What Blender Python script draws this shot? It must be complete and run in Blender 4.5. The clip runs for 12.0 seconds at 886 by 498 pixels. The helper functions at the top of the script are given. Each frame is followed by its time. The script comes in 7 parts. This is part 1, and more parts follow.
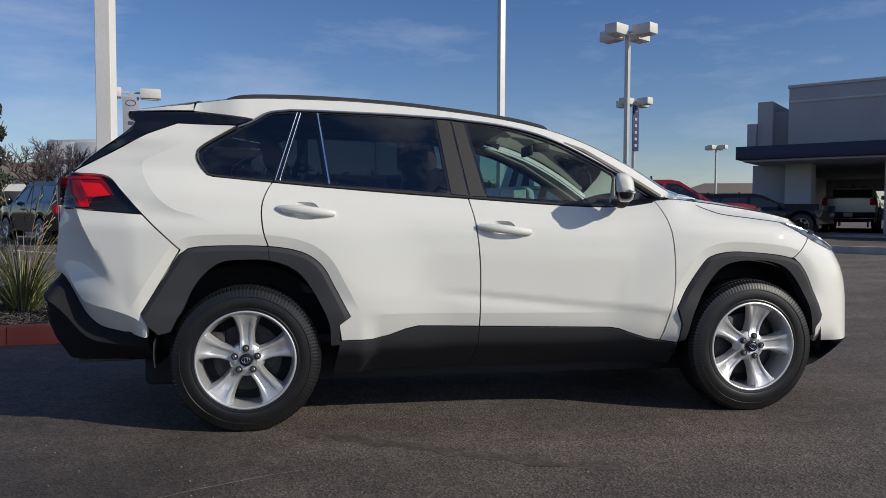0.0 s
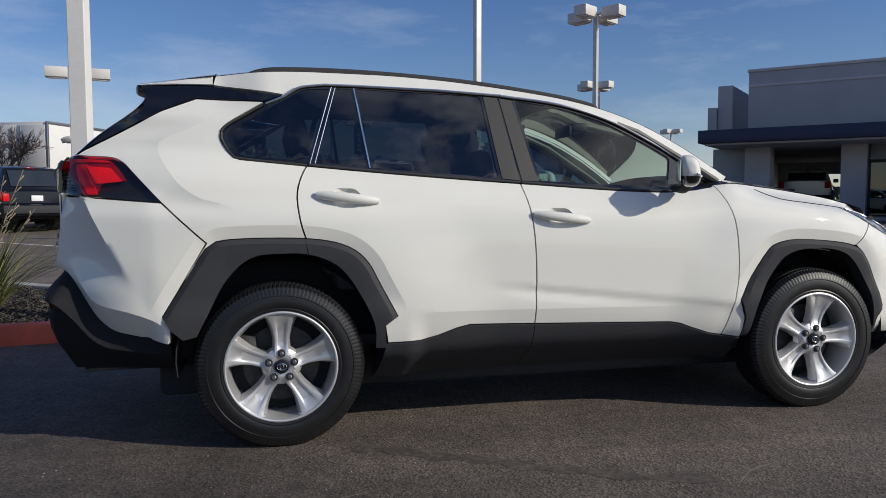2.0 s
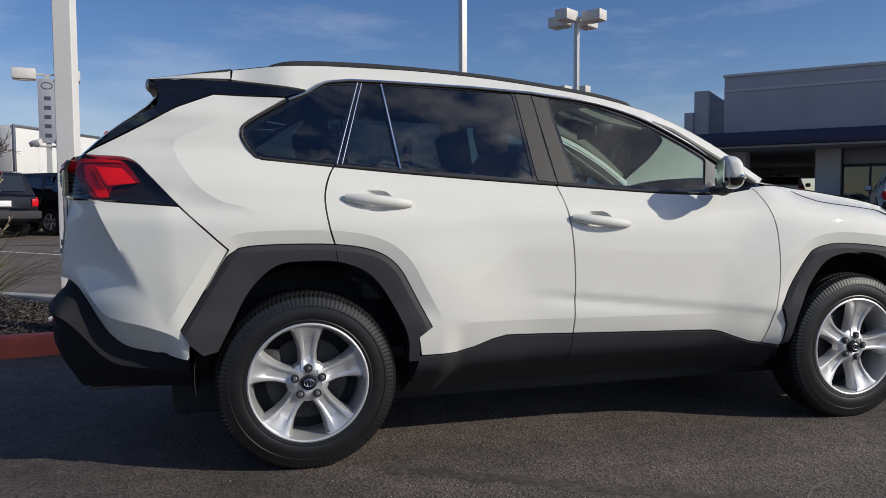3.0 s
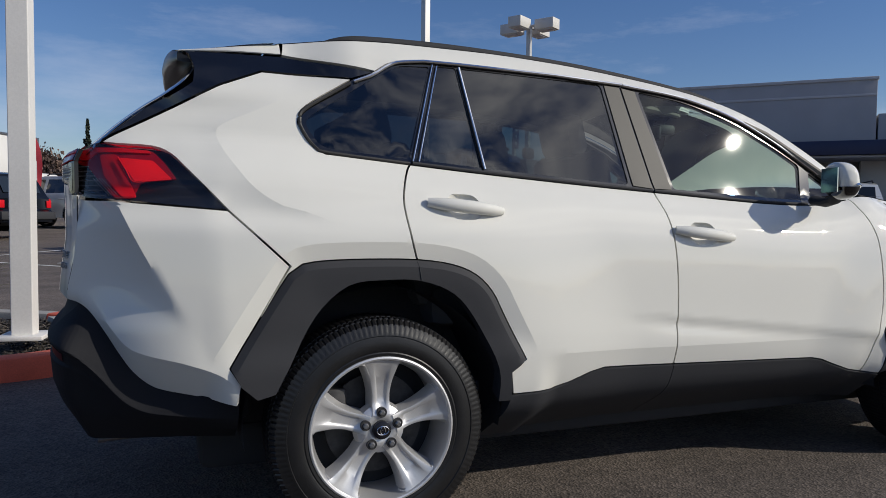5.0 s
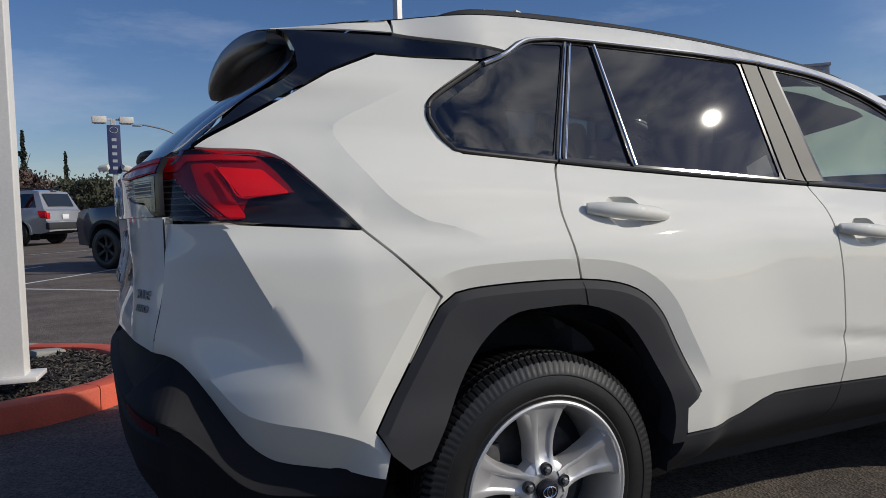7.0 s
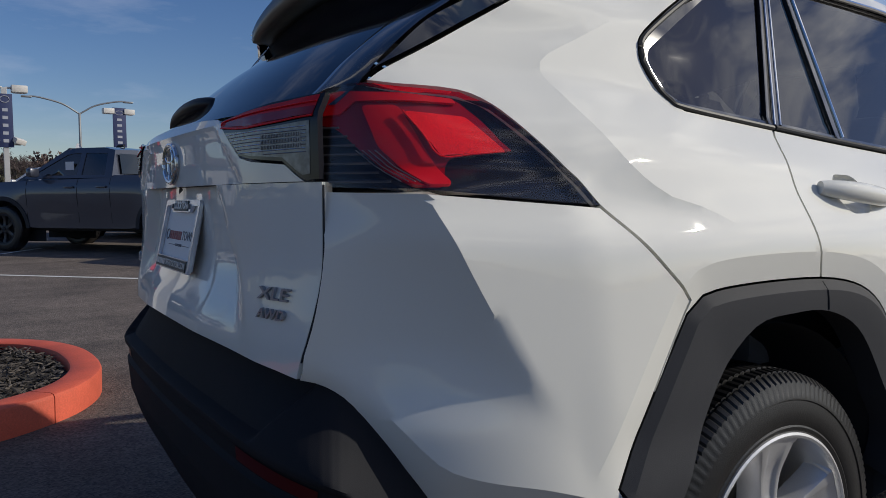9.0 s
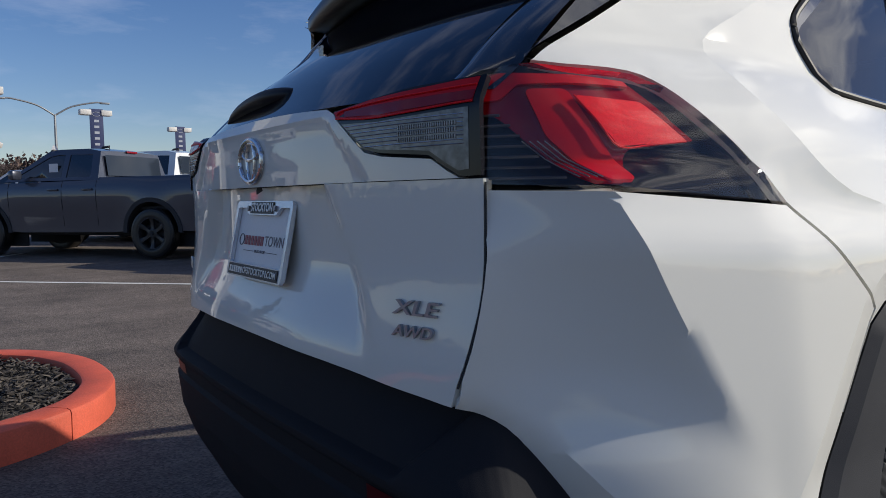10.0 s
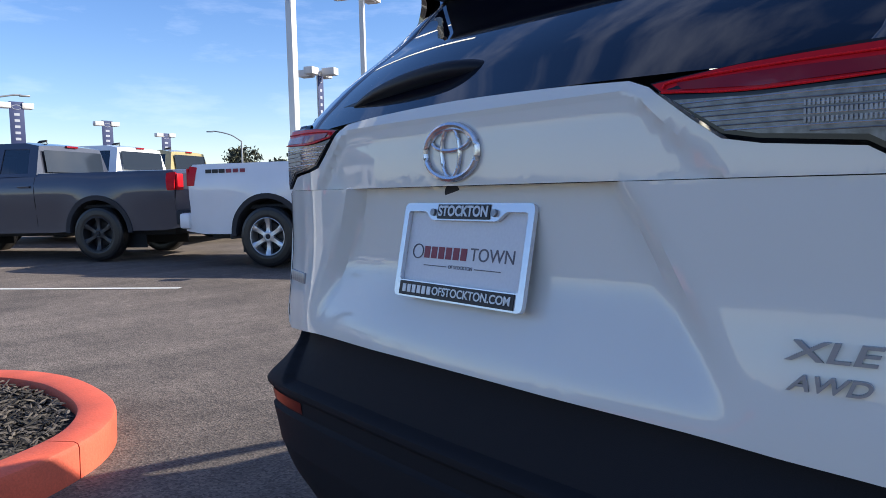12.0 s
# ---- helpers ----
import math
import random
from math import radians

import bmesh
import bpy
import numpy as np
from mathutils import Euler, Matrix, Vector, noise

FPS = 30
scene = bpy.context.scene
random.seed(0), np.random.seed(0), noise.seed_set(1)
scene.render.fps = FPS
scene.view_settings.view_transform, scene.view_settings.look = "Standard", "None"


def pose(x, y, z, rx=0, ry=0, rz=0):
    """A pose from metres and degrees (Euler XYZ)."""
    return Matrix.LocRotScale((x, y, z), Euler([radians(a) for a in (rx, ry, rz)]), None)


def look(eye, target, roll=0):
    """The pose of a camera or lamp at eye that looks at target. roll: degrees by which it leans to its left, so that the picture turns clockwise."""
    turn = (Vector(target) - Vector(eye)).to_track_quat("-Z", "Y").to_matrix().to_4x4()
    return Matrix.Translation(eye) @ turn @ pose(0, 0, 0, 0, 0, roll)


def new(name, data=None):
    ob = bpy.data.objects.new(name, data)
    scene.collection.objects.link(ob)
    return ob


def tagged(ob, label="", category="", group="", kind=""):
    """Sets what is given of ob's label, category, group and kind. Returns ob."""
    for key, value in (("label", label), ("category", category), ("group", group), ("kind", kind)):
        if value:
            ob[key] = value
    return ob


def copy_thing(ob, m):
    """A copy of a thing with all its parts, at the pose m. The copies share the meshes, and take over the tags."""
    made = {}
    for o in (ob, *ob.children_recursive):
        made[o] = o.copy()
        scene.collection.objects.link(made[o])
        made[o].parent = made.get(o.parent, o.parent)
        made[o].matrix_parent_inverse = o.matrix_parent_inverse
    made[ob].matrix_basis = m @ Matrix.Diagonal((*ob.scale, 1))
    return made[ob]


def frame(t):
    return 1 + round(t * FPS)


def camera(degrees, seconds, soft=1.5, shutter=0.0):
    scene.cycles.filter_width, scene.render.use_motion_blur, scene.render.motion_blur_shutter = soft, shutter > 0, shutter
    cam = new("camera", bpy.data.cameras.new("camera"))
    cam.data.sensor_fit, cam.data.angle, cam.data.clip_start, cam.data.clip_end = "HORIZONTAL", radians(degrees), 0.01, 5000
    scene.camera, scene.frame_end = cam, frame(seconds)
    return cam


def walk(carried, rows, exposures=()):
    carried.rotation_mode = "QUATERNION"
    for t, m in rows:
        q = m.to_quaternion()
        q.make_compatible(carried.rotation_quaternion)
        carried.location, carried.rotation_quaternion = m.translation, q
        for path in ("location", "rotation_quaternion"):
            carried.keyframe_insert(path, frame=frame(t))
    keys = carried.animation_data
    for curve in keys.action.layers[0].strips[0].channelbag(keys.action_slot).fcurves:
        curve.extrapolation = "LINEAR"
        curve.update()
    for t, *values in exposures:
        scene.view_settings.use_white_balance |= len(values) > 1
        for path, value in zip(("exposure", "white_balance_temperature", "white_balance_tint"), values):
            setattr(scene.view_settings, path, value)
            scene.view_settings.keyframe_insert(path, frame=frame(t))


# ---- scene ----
cam = camera(61.8, 12.0, 0.8)
PATH = [
    (0, (0.364, -4.587, 1.066), (0.689, -2.616, 0.975), 0.2),
    (0.5, (0.247, -4.528, 1.075), (0.591, -2.56, 0.978), 0.9),
    (1, (0.155, -4.42, 1.077), (0.537, -2.462, 0.937), -0.1),
    (1.5, (0.064, -4.265, 1.07), (0.488, -2.316, 0.923), 0.2),
    (2, (-0.041, -4.14, 1.078), (0.414, -2.197, 0.945), -0.1),
    (2.5, (-0.156, -4.034, 1.069), (0.331, -2.099, 0.932), -0.0),
    (3, (-0.26, -3.873, 1.07), (0.271, -1.948, 0.95), -0.2),
    (3.2, (-0.307, -3.8, 1.071), (0.245, -1.881, 0.959), -0.3),
    (5, (-0.678, -3.183, 1.066), (0.041, -1.319, 0.968), 0.6),
    (5.5, (-0.778, -3.015, 1.07), (-0.019, -1.166, 0.992), -0.1),
    (6, (-0.859, -2.871, 1.077), (-0.106, -1.019, 1.015), 0.1),
    (6.5, (-0.94, -2.717, 1.087), (-0.162, -0.876, 1.02), -0.8),
    (6.7, (-0.986, -2.642, 1.103), (-0.18, -0.813, 1.02), -1.4),
    (8.3, (-1.257, -2.015, 1.091), (-0.266, -0.282, 0.967), 0.2),
    (8.5, (-1.295, -1.945, 1.083), (-0.276, -0.229, 0.953), 0.2),
    (8.9, (-1.36, -1.795, 1.083), (-0.294, -0.108, 0.942), 0.2),
    (9, (-1.376, -1.776, 1.083), (-0.304, -0.094, 0.944), -0.3),
    (9.5, (-1.453, -1.612, 1.088), (-0.358, 0.056, 0.95), -0.8),
    (10, (-1.519, -1.487, 1.085), (-0.399, 0.164, 0.943), -0.9),
    (10.3, (-1.561, -1.389, 1.083), (-0.41, 0.24, 0.946), -1.4),
    (10.5, (-1.588, -1.316, 1.083), (-0.416, 0.299, 0.94), -1.9),
    (11, (-1.65, -1.155, 1.089), (-0.432, 0.425, 0.943), -2.3),
    (11.5, (-1.706, -1.044, 1.09), (-0.458, 0.511, 0.935), -1.7),
    (12, (-1.752, -0.91, 1.103), (-0.488, 0.632, 0.944), -1.3),
]
walk(cam, [(t, look(eye, target, roll)) for t, eye, target, roll in PATH],
     [(0.0, 0.19), (3.0, 0.21), (5.0, 0.12), (8.0, -0.04), (9.0, 0.0), (10.0, 0.32), (10.5, 0.48), (11.0, 0.90), (12.0, 1.36)])

# ---------------------------------------------------------------- light
SUN_TO = Vector((0.735, -0.480, 0.478)).normalized()
world = bpy.data.worlds.new("sky")
scene.world = world
world.use_nodes = True
wn, wl = world.node_tree.nodes, world.node_tree.links
wn.clear()
sky = wn.new("ShaderNodeTexSky")
sky.sky_type, sky.sun_disc = "NISHITA", False
sky.sun_elevation = math.asin(SUN_TO.z)
sky.sun_rotation = math.atan2(SUN_TO.x, SUN_TO.y)
sky.altitude, sky.air_density, sky.dust_density, sky.ozone_density = 0.0, 1.0, 0.2, 3.5
where = wn.new("ShaderNodeTexCoord")
stretch = wn.new("ShaderNodeMapping")
stretch.inputs["Scale"].default_value = (1.6, 1.6, 7.0)
stretch.inputs["Rotation"].default_value = (0.0, 0.12, 2.3)
cloud = wn.new("ShaderNodeTexNoise")
cloud.inputs["Scale"].default_value, cloud.inputs["Detail"].default_value = 1.6, 7.0
cloud.inputs["Roughness"].default_value = 0.62
ramp = wn.new("ShaderNodeMapRange")
ramp.inputs["From Min"].default_value, ramp.inputs["From Max"].default_value = 0.50, 0.78
ramp.inputs["To Min"].default_value, ramp.inputs["To Max"].default_value = 0.0, 0.36
veil = wn.new("ShaderNodeMixRGB")
veil.inputs["Color2"].default_value = (6.8, 7.2, 8.6, 1)
back = wn.new("ShaderNodeBackground")
back.inputs["Strength"].default_value = 0.083
wo = wn.new("ShaderNodeOutputWorld")
wl.new(where.outputs["Generated"], stretch.inputs["Vector"])
wl.new(stretch.outputs["Vector"], cloud.inputs["Vector"])
wl.new(cloud.outputs["Fac"], ramp.inputs["Value"])
wl.new(ramp.outputs["Result"], veil.inputs["Fac"])
deep = wn.new("ShaderNodeHueSaturation")
deep.inputs["Hue"].default_value, deep.inputs["Saturation"].default_value, deep.inputs["Value"].default_value = 0.508, 1.20, 0.95
wl.new(sky.outputs["Color"], deep.inputs["Color"])
air = wn.new("ShaderNodeMixRGB")
air.blend_type, air.inputs["Fac"].default_value, air.inputs["Color2"].default_value = "MULTIPLY", 1.0, (1.02, 0.945, 0.99, 1)
wl.new(deep.outputs["Color"], air.inputs["Color1"])
wl.new(air.outputs["Color"], veil.inputs["Color1"])
# broken bright clouds stand in the half of the sky that holds the sun
sunward = wn.new("ShaderNodeVectorMath")
sunward.operation, sunward.inputs[1].default_value = "DOT_PRODUCT", (0.837, -0.547, 0.0)
wl.new(where.outputs["Generated"], sunward.inputs[0])
half_sky = wn.new("ShaderNodeMapRange")
half_sky.interpolation_type = "SMOOTHSTEP"
half_sky.inputs["From Min"].default_value, half_sky.inputs["From Max"].default_value = 0.30, 0.75
wl.new(sunward.outputs["Value"], half_sky.inputs["Value"])
flat_sky = wn.new("ShaderNodeMapping")
flat_sky.inputs["Scale"].default_value = (2.2, 2.2, 6.5)
heap = wn.new("ShaderNodeTexNoise")
heap.inputs["Scale"].default_value, heap.inputs["Detail"].default_value, heap.inputs["Roughness"].default_value = 1.9, 9.0, 0.58
wl.new(where.outputs["Generated"], flat_sky.inputs["Vector"])
wl.new(flat_sky.outputs["Vector"], heap.inputs["Vector"])
puffs = wn.new("ShaderNodeMapRange")
puffs.inputs["From Min"].default_value, puffs.inputs["From Max"].default_value = 0.47, 0.66
puffs.inputs["To Min"].default_value, puffs.inputs["To Max"].default_value = 0.0, 0.9
wl.new(heap.outputs["Fac"], puffs.inputs["Value"])
both = wn.new("ShaderNodeMath")
both.operation = "MULTIPLY"
wl.new(half_sky.outputs["Result"], both.inputs[0]), wl.new(puffs.outputs["Result"], both.inputs[1])
clouded = wn.new("ShaderNodeMixRGB")
clouded.inputs["Color2"].default_value = (15.0, 15.0, 15.5, 1)
wl.new(both.outputs["Value"], clouded.inputs["Fac"])
wl.new(veil.outputs["Color"], clouded.inputs["Color1"])
wl.new(clouded.outputs["Color"], back.inputs["Color"])
wl.new(back.outputs["Background"], wo.inputs["Surface"])
sun = new("sun", bpy.data.lights.new("sun", "SUN"))
sun.data.energy, sun.data.angle, sun.data.color = 3.1, radians(0.55), (1.0, 0.935, 0.81)
sun.matrix_world = look(SUN_TO * 60, (0, 0, 0))

# ---------------------------------------------------------------- materials


def mat(name, color, rough=0.5, metal=0.0, coat=0.0, coat_rough=0.03, spec=0.5, grain=0.0, grain_size=200.0, stain=0.0,
        stain_size=1.5, bump=0.0, bump_size=300.0, vary=0.0, rough_vary=0.0):
    """A painted or solid surface: grain and stains move the base colour, bump the relief, vary each object's own tone."""
    m = bpy.data.materials.new(name)
    m.use_nodes = True
    nt, p = m.node_tree, m.node_tree.nodes["Principled BSDF"]
    p.inputs["Base Color"].default_value = (*color, 1)
    p.inputs["Roughness"].default_value, p.inputs["Metallic"].default_value = rough, metal
    p.inputs["Coat Weight"].default_value, p.inputs["Coat Roughness"].default_value = coat, coat_rough
    p.inputs["Specular IOR Level"].default_value = spec
    tc = nt.nodes.new("ShaderNodeTexCoord")

    def noisy(size, detail=4.0):
        n = nt.nodes.new("ShaderNodeTexNoise")
        n.inputs["Scale"].default_value, n.inputs["Detail"].default_value = size, detail
        nt.links.new(tc.outputs["Object"], n.inputs["Vector"])
        return n.outputs["Fac"]

    def spread(value, amount):
        r = nt.nodes.new("ShaderNodeMapRange")
        r.inputs["From Min"].default_value, r.inputs["From Max"].default_value = 0.3, 0.7
        r.inputs["To Min"].default_value, r.inputs["To Max"].default_value = 1 - amount, 1 + amount
        r.clamp = False
        nt.links.new(value, r.inputs["Value"])
        return r.outputs["Result"]

    factor = None
    for amount, size in ((grain, grain_size), (stain, stain_size)):
        if amount:
            out = spread(noisy(size), amount)
            if factor is None:
                factor = out
            else:
                x = nt.nodes.new("ShaderNodeMath")
                x.operation = "MULTIPLY"
                nt.links.new(factor, x.inputs[0]), nt.links.new(out, x.inputs[1])
                factor = x.outputs[0]
    if vary:
        info = nt.nodes.new("ShaderNodeObjectInfo")
        r = nt.nodes.new("ShaderNodeMapRange")
        r.inputs["To Min"].default_value, r.inputs["To Max"].default_value = 1 - vary, 1 + vary
        nt.links.new(info.outputs["Random"], r.inputs["Value"])
        if factor is None:
            factor = r.outputs["Result"]
        else:
            x = nt.nodes.new("ShaderNodeMath")
            x.operation = "MULTIPLY"
            nt.links.new(factor, x.inputs[0]), nt.links.new(r.outputs["Result"], x.inputs[1])
            factor = x.outputs[0]
    if factor is not None:
        c = nt.nodes.new("ShaderNodeVectorMath")
        c.operation = "SCALE"
        c.inputs[0].default_value = color
        nt.links.new(factor, c.inputs["Scale"])
        nt.links.new(c.outputs["Vector"], p.inputs["Base Color"])
    if rough_vary:
        r = nt.nodes.new("ShaderNodeMapRange")
        r.inputs["To Min"].default_value, r.inputs["To Max"].default_value = rough - rough_vary, rough + rough_vary
        nt.links.new(noisy(6.0), r.inputs["Value"])
        nt.links.new(r.outputs["Result"], p.inputs["Roughness"])
    if bump:
        b = nt.nodes.new("ShaderNodeBump")
        b.inputs["Strength"].default_value, b.inputs["Distance"].default_value = 1.0, bump
        nt.links.new(noisy(bump_size), b.inputs["Height"])
        nt.links.new(b.outputs["Normal"], p.inputs["Normal"])
    return m


def glass(name, tint, gloss=1.0, ior=1.95):
    """Thin glass: a clear tinted pane whose gloss follows Fresnel."""
    m = bpy.data.materials.new(name)
    m.use_nodes = True
    nt = m.node_tree
    nt.nodes.clear()
    clear = nt.nodes.new("ShaderNodeBsdfTransparent")
    clear.inputs["Color"].default_value = (*tint, 1)
    shine = nt.nodes.new("ShaderNodeBsdfGlossy")
    shine.inputs["Roughness"].default_value = 0.015
    shine.inputs["Color"].default_value = (gloss, gloss, gloss, 1)
    f = nt.nodes.new("ShaderNodeFresnel")
    f.inputs["IOR"].default_value = ior
    mix, out = nt.nodes.new("ShaderNodeMixShader"), nt.nodes.new("ShaderNodeOutputMaterial")
    nt.links.new(f.outputs["Fac"], mix.inputs["Fac"])
    nt.links.new(clear.outputs["BSDF"], mix.inputs[1])
    nt.links.new(shine.outputs["BSDF"], mix.inputs[2])
    nt.links.new(mix.outputs["Shader"], out.inputs["Surface"])
    return m


def asphalt_material():
    m = bpy.data.materials.new("asphalt")
    m.use_nodes = True
    nt, p = m.node_tree, m.node_tree.nodes["Principled BSDF"]
    tc = nt.nodes.new("ShaderNodeTexCoord")

    def tex(kind, size, detail=5.0, rough=0.6, stretch=None):
        n = nt.nodes.new(kind)
        n.inputs["Scale"].default_value = size
        if kind == "ShaderNodeTexNoise":
            n.inputs["Detail"].default_value, n.inputs["Roughness"].default_value = detail, rough
        src = tc.outputs["Object"]
        if stretch:
            mp = nt.nodes.new("ShaderNodeMapping")
            mp.inputs["Scale"].default_value = stretch
            mp.inputs["Rotation"].default_value = (0, 0, 0.25)
            nt.links.new(src, mp.inputs["Vector"])
            src = mp.outputs["Vector"]
        nt.links.new(src, n.inputs["Vector"])
        return n

    def rng(src, a, b, c, d):
        r = nt.nodes.new("ShaderNodeMapRange")
        for key, value in zip(("From Min", "From Max", "To Min", "To Max"), (a, b, c, d)):
            r.inputs[key].default_value = value
        nt.links.new(src, r.inputs["Value"])
        return r.outputs["Result"]

    def times(a, b):
        x = nt.nodes.new("ShaderNodeMath")
        x.operation = "MULTIPLY"
        nt.links.new(a, x.inputs[0]), nt.links.new(b, x.inputs[1])
        return x.outputs[0]

    stones = tex("ShaderNodeTexVoronoi", 95.0)
    fine = tex("ShaderNodeTexNoise", 260.0, 3.0)
    worn = tex("ShaderNodeTexNoise", 1.1, 6.0, 0.62)
    streak = tex("ShaderNodeTexNoise", 0.8, 4.0, 0.55, (0.25, 2.6, 1.0))
    patch = tex("ShaderNodeTexNoise", 9.0, 4.0)
    f = times(rng(stones.outputs["Color"], 0.1, 0.9, 0.50, 1.60), rng(fine.outputs["Fac"], 0.3, 0.7, 0.78, 1.22))
    f = times(f, rng(worn.outputs["Fac"], 0.3, 0.7, 0.74, 1.26))
    f = times(f, rng(streak.outputs["Fac"], 0.3, 0.7, 0.76, 1.24))
    f = times(f, rng(patch.outputs["Fac"], 0.3, 0.7, 0.86, 1.14))
    # the asphalt darkens round a point beside the car's tail, with a ragged edge
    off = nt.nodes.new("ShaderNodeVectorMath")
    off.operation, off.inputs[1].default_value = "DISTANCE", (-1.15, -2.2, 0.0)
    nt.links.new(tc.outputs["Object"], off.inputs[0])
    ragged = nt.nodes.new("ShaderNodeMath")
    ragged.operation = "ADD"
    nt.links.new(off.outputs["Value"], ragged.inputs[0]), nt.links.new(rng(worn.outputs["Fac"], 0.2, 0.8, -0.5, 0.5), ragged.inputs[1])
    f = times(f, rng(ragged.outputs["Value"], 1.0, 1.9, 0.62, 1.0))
    # the asphalt grows paler along y, from just beside the car outwards
    asphalt_xyz = nt.nodes.new("ShaderNodeSeparateXYZ")
    nt.links.new(tc.outputs["Object"], asphalt_xyz.inputs["Vector"])
    drift = nt.nodes.new("ShaderNodeMath")
    drift.operation = "ADD"
    nt.links.new(asphalt_xyz.outputs["Y"], drift.inputs[0]), nt.links.new(rng(worn.outputs["Fac"], 0.2, 0.8, -1.0, 1.0), drift.inputs[1])
    f = times(f, rng(drift.outputs["Value"], 1.0, 4.5, 1.0, 1.45))
    c = nt.nodes.new("ShaderNodeVectorMath")
    c.operation = "SCALE"
    c.inputs[0].default_value = (0.090, 0.073, 0.061)
    nt.links.new(f, c.inputs["Scale"])
    nt.links.new(c.outputs["Vector"], p.inputs["Base Color"])
    p.inputs["Roughness"].default_value = 0.82
    b = nt.nodes.new("ShaderNodeBump")
    b.inputs["Strength"].default_value, b.inputs["Distance"].default_value = 0.9, 0.004
    nt.links.new(stones.outputs["Distance"], b.inputs["Height"])
    nt.links.new(b.outputs["Normal"], p.inputs["Normal"])
    return m


WHITE = mat("white paint", (0.73, 0.722, 0.672), 0.62, coat=1.0, coat_rough=0.02, spec=0.25, stain=0.012, stain_size=2.0)
PLASTIC = mat("black trim plastic", (0.042, 0.043, 0.048), 0.68, spec=0.16, grain=0.12, grain_size=900, bump=0.0003, bump_size=700, rough_vary=0.05)
SATIN_BLACK = mat("satin black", (0.010, 0.010, 0.013), 0.32, spec=0.4)
WIPER_BLACK = mat("dull black wiper plastic", (0.008, 0.009, 0.013), 0.45, spec=0.25)
REFLECTOR = mat("dark red reflector", (0.075, 0.004, 0.006), 0.35, spec=0.2)
GLOSS_BLACK = mat("gloss black", (0.006, 0.006, 0.007), 0.12, coat=1.0)
DARK = mat("dark cavity", (0.022, 0.023, 0.026), 0.8)
RUBBER = mat("tyre rubber", (0.010, 0.010, 0.011), 0.38, spec=0.5, grain=0.2, grain_size=60, stain=0.25, stain_size=7, bump=0.0004, bump_size=400)
ALLOY = mat("silver alloy", (0.62, 0.62, 0.63), 0.42, 0.65, grain=0.04, grain_size=400, coat=0.5)
CHROME = mat("chrome", (0.80, 0.81, 0.82), 0.08, 1.0)
HEADLAMP = mat("headlamp lens", (0.20, 0.21, 0.23), 0.16, 0.5, coat=0.8, grain=0.8, grain_size=22)
STEEL = mat("dull steel", (0.26, 0.26, 0.27), 0.42, 0.9, grain=0.2, grain_size=40)
BRAKE = mat("dull cast iron", (0.055, 0.054, 0.055), 0.55, 0.4, grain=0.3, grain_size=40)
PILLAR = mat("satin pillar film", (0.034, 0.033, 0.033), 0.52, spec=0.36)
TINTED = glass("privacy glass", (0.17, 0.19, 0.21), 1.0, 1.75)
CLEAR = glass("clear tinted glass", (0.40, 0.55, 0.54), 0.9, 1.55)
WINDSCREEN = glass("windscreen glass", (0.36, 0.47, 0.48), 1.0, 1.7)
REAR_BLACK = mat("rear privacy glass", (0.004, 0.005, 0.010), 0.03, spec=0.7)
CLOTH = mat("grey seat cloth", (0.11, 0.11, 0.115), 0.9, grain=0.15, grain_size=300)
CREAM = mat("beige headliner", (0.22, 0.205, 0.18), 0.9, grain=0.06, grain_size=300)
INSIDE = mat("dark cabin plastic", (0.03, 0.03, 0.032), 0.6)
RED_LENS = mat("red lens", (0.58, 0.008, 0.016), 0.35, spec=0.2)
RED_DEEP = mat("dark red lens", (0.24, 0.004, 0.010), 0.12, spec=0.5)
RED_BRIGHT = mat("bright red reflector", (0.80, 0.012, 0.020), 0.40, spec=0.2, grain=0.25, grain_size=420, bump=0.0002, bump_size=500)
LENS_COVER = glass("clear lamp cover", (0.93, 0.90, 0.91), 1.0, 1.5)
SMOKED_RIB = mat("grey lamp rib", (0.10, 0.10, 0.11), 0.25, 0.4)
SMOKED = mat("smoked lens", (0.014, 0.014, 0.018), 0.12, spec=0.3)
CLEAR_LENS = mat("ribbed clear lens", (0.10, 0.104, 0.116), 0.22, 0.3, coat=0.3, grain=0.5, grain_size=70)
ASPHALT = asphalt_material()
LINE = mat("road paint", (0.66, 0.66, 0.63), 0.75, grain=0.14, grain_size=50, stain=0.14, stain_size=3)
RED_KERB = mat("red kerb paint", (0.60, 0.105, 0.055), 0.62, grain=0.10, grain_size=120, stain=0.20, stain_size=3.2, bump=0.0015, bump_size=60)
CONCRETE = mat("grey concrete", (0.36, 0.35, 0.33), 0.85, grain=0.12, grain_size=90, stain=0.15, stain_size=2.5, bump=0.001, bump_size=120)
SOIL = mat("dark soil", (0.018, 0.014, 0.011), 0.95, grain=0.4, grain_size=30, bump=0.01, bump_size=25)
POLE_WHITE = mat("white pole paint", (0.72, 0.70, 0.67), 0.45, grain=0.04, grain_size=80, stain=0.06, stain_size=1.5)
POLE_GREY = mat("grey pole paint", (0.50, 0.49, 0.48), 0.4, 0.3, stain=0.08, stain_size=2)
LAMP_HOUSING = mat("lamp housing", (0.62, 0.60, 0.57), 0.5, stain=0.06)
LAMP_GLASS = mat("lamp glass", (0.55, 0.56, 0.56), 0.25, coat=0.5)

# ---------------------------------------------------------------- mesh tools


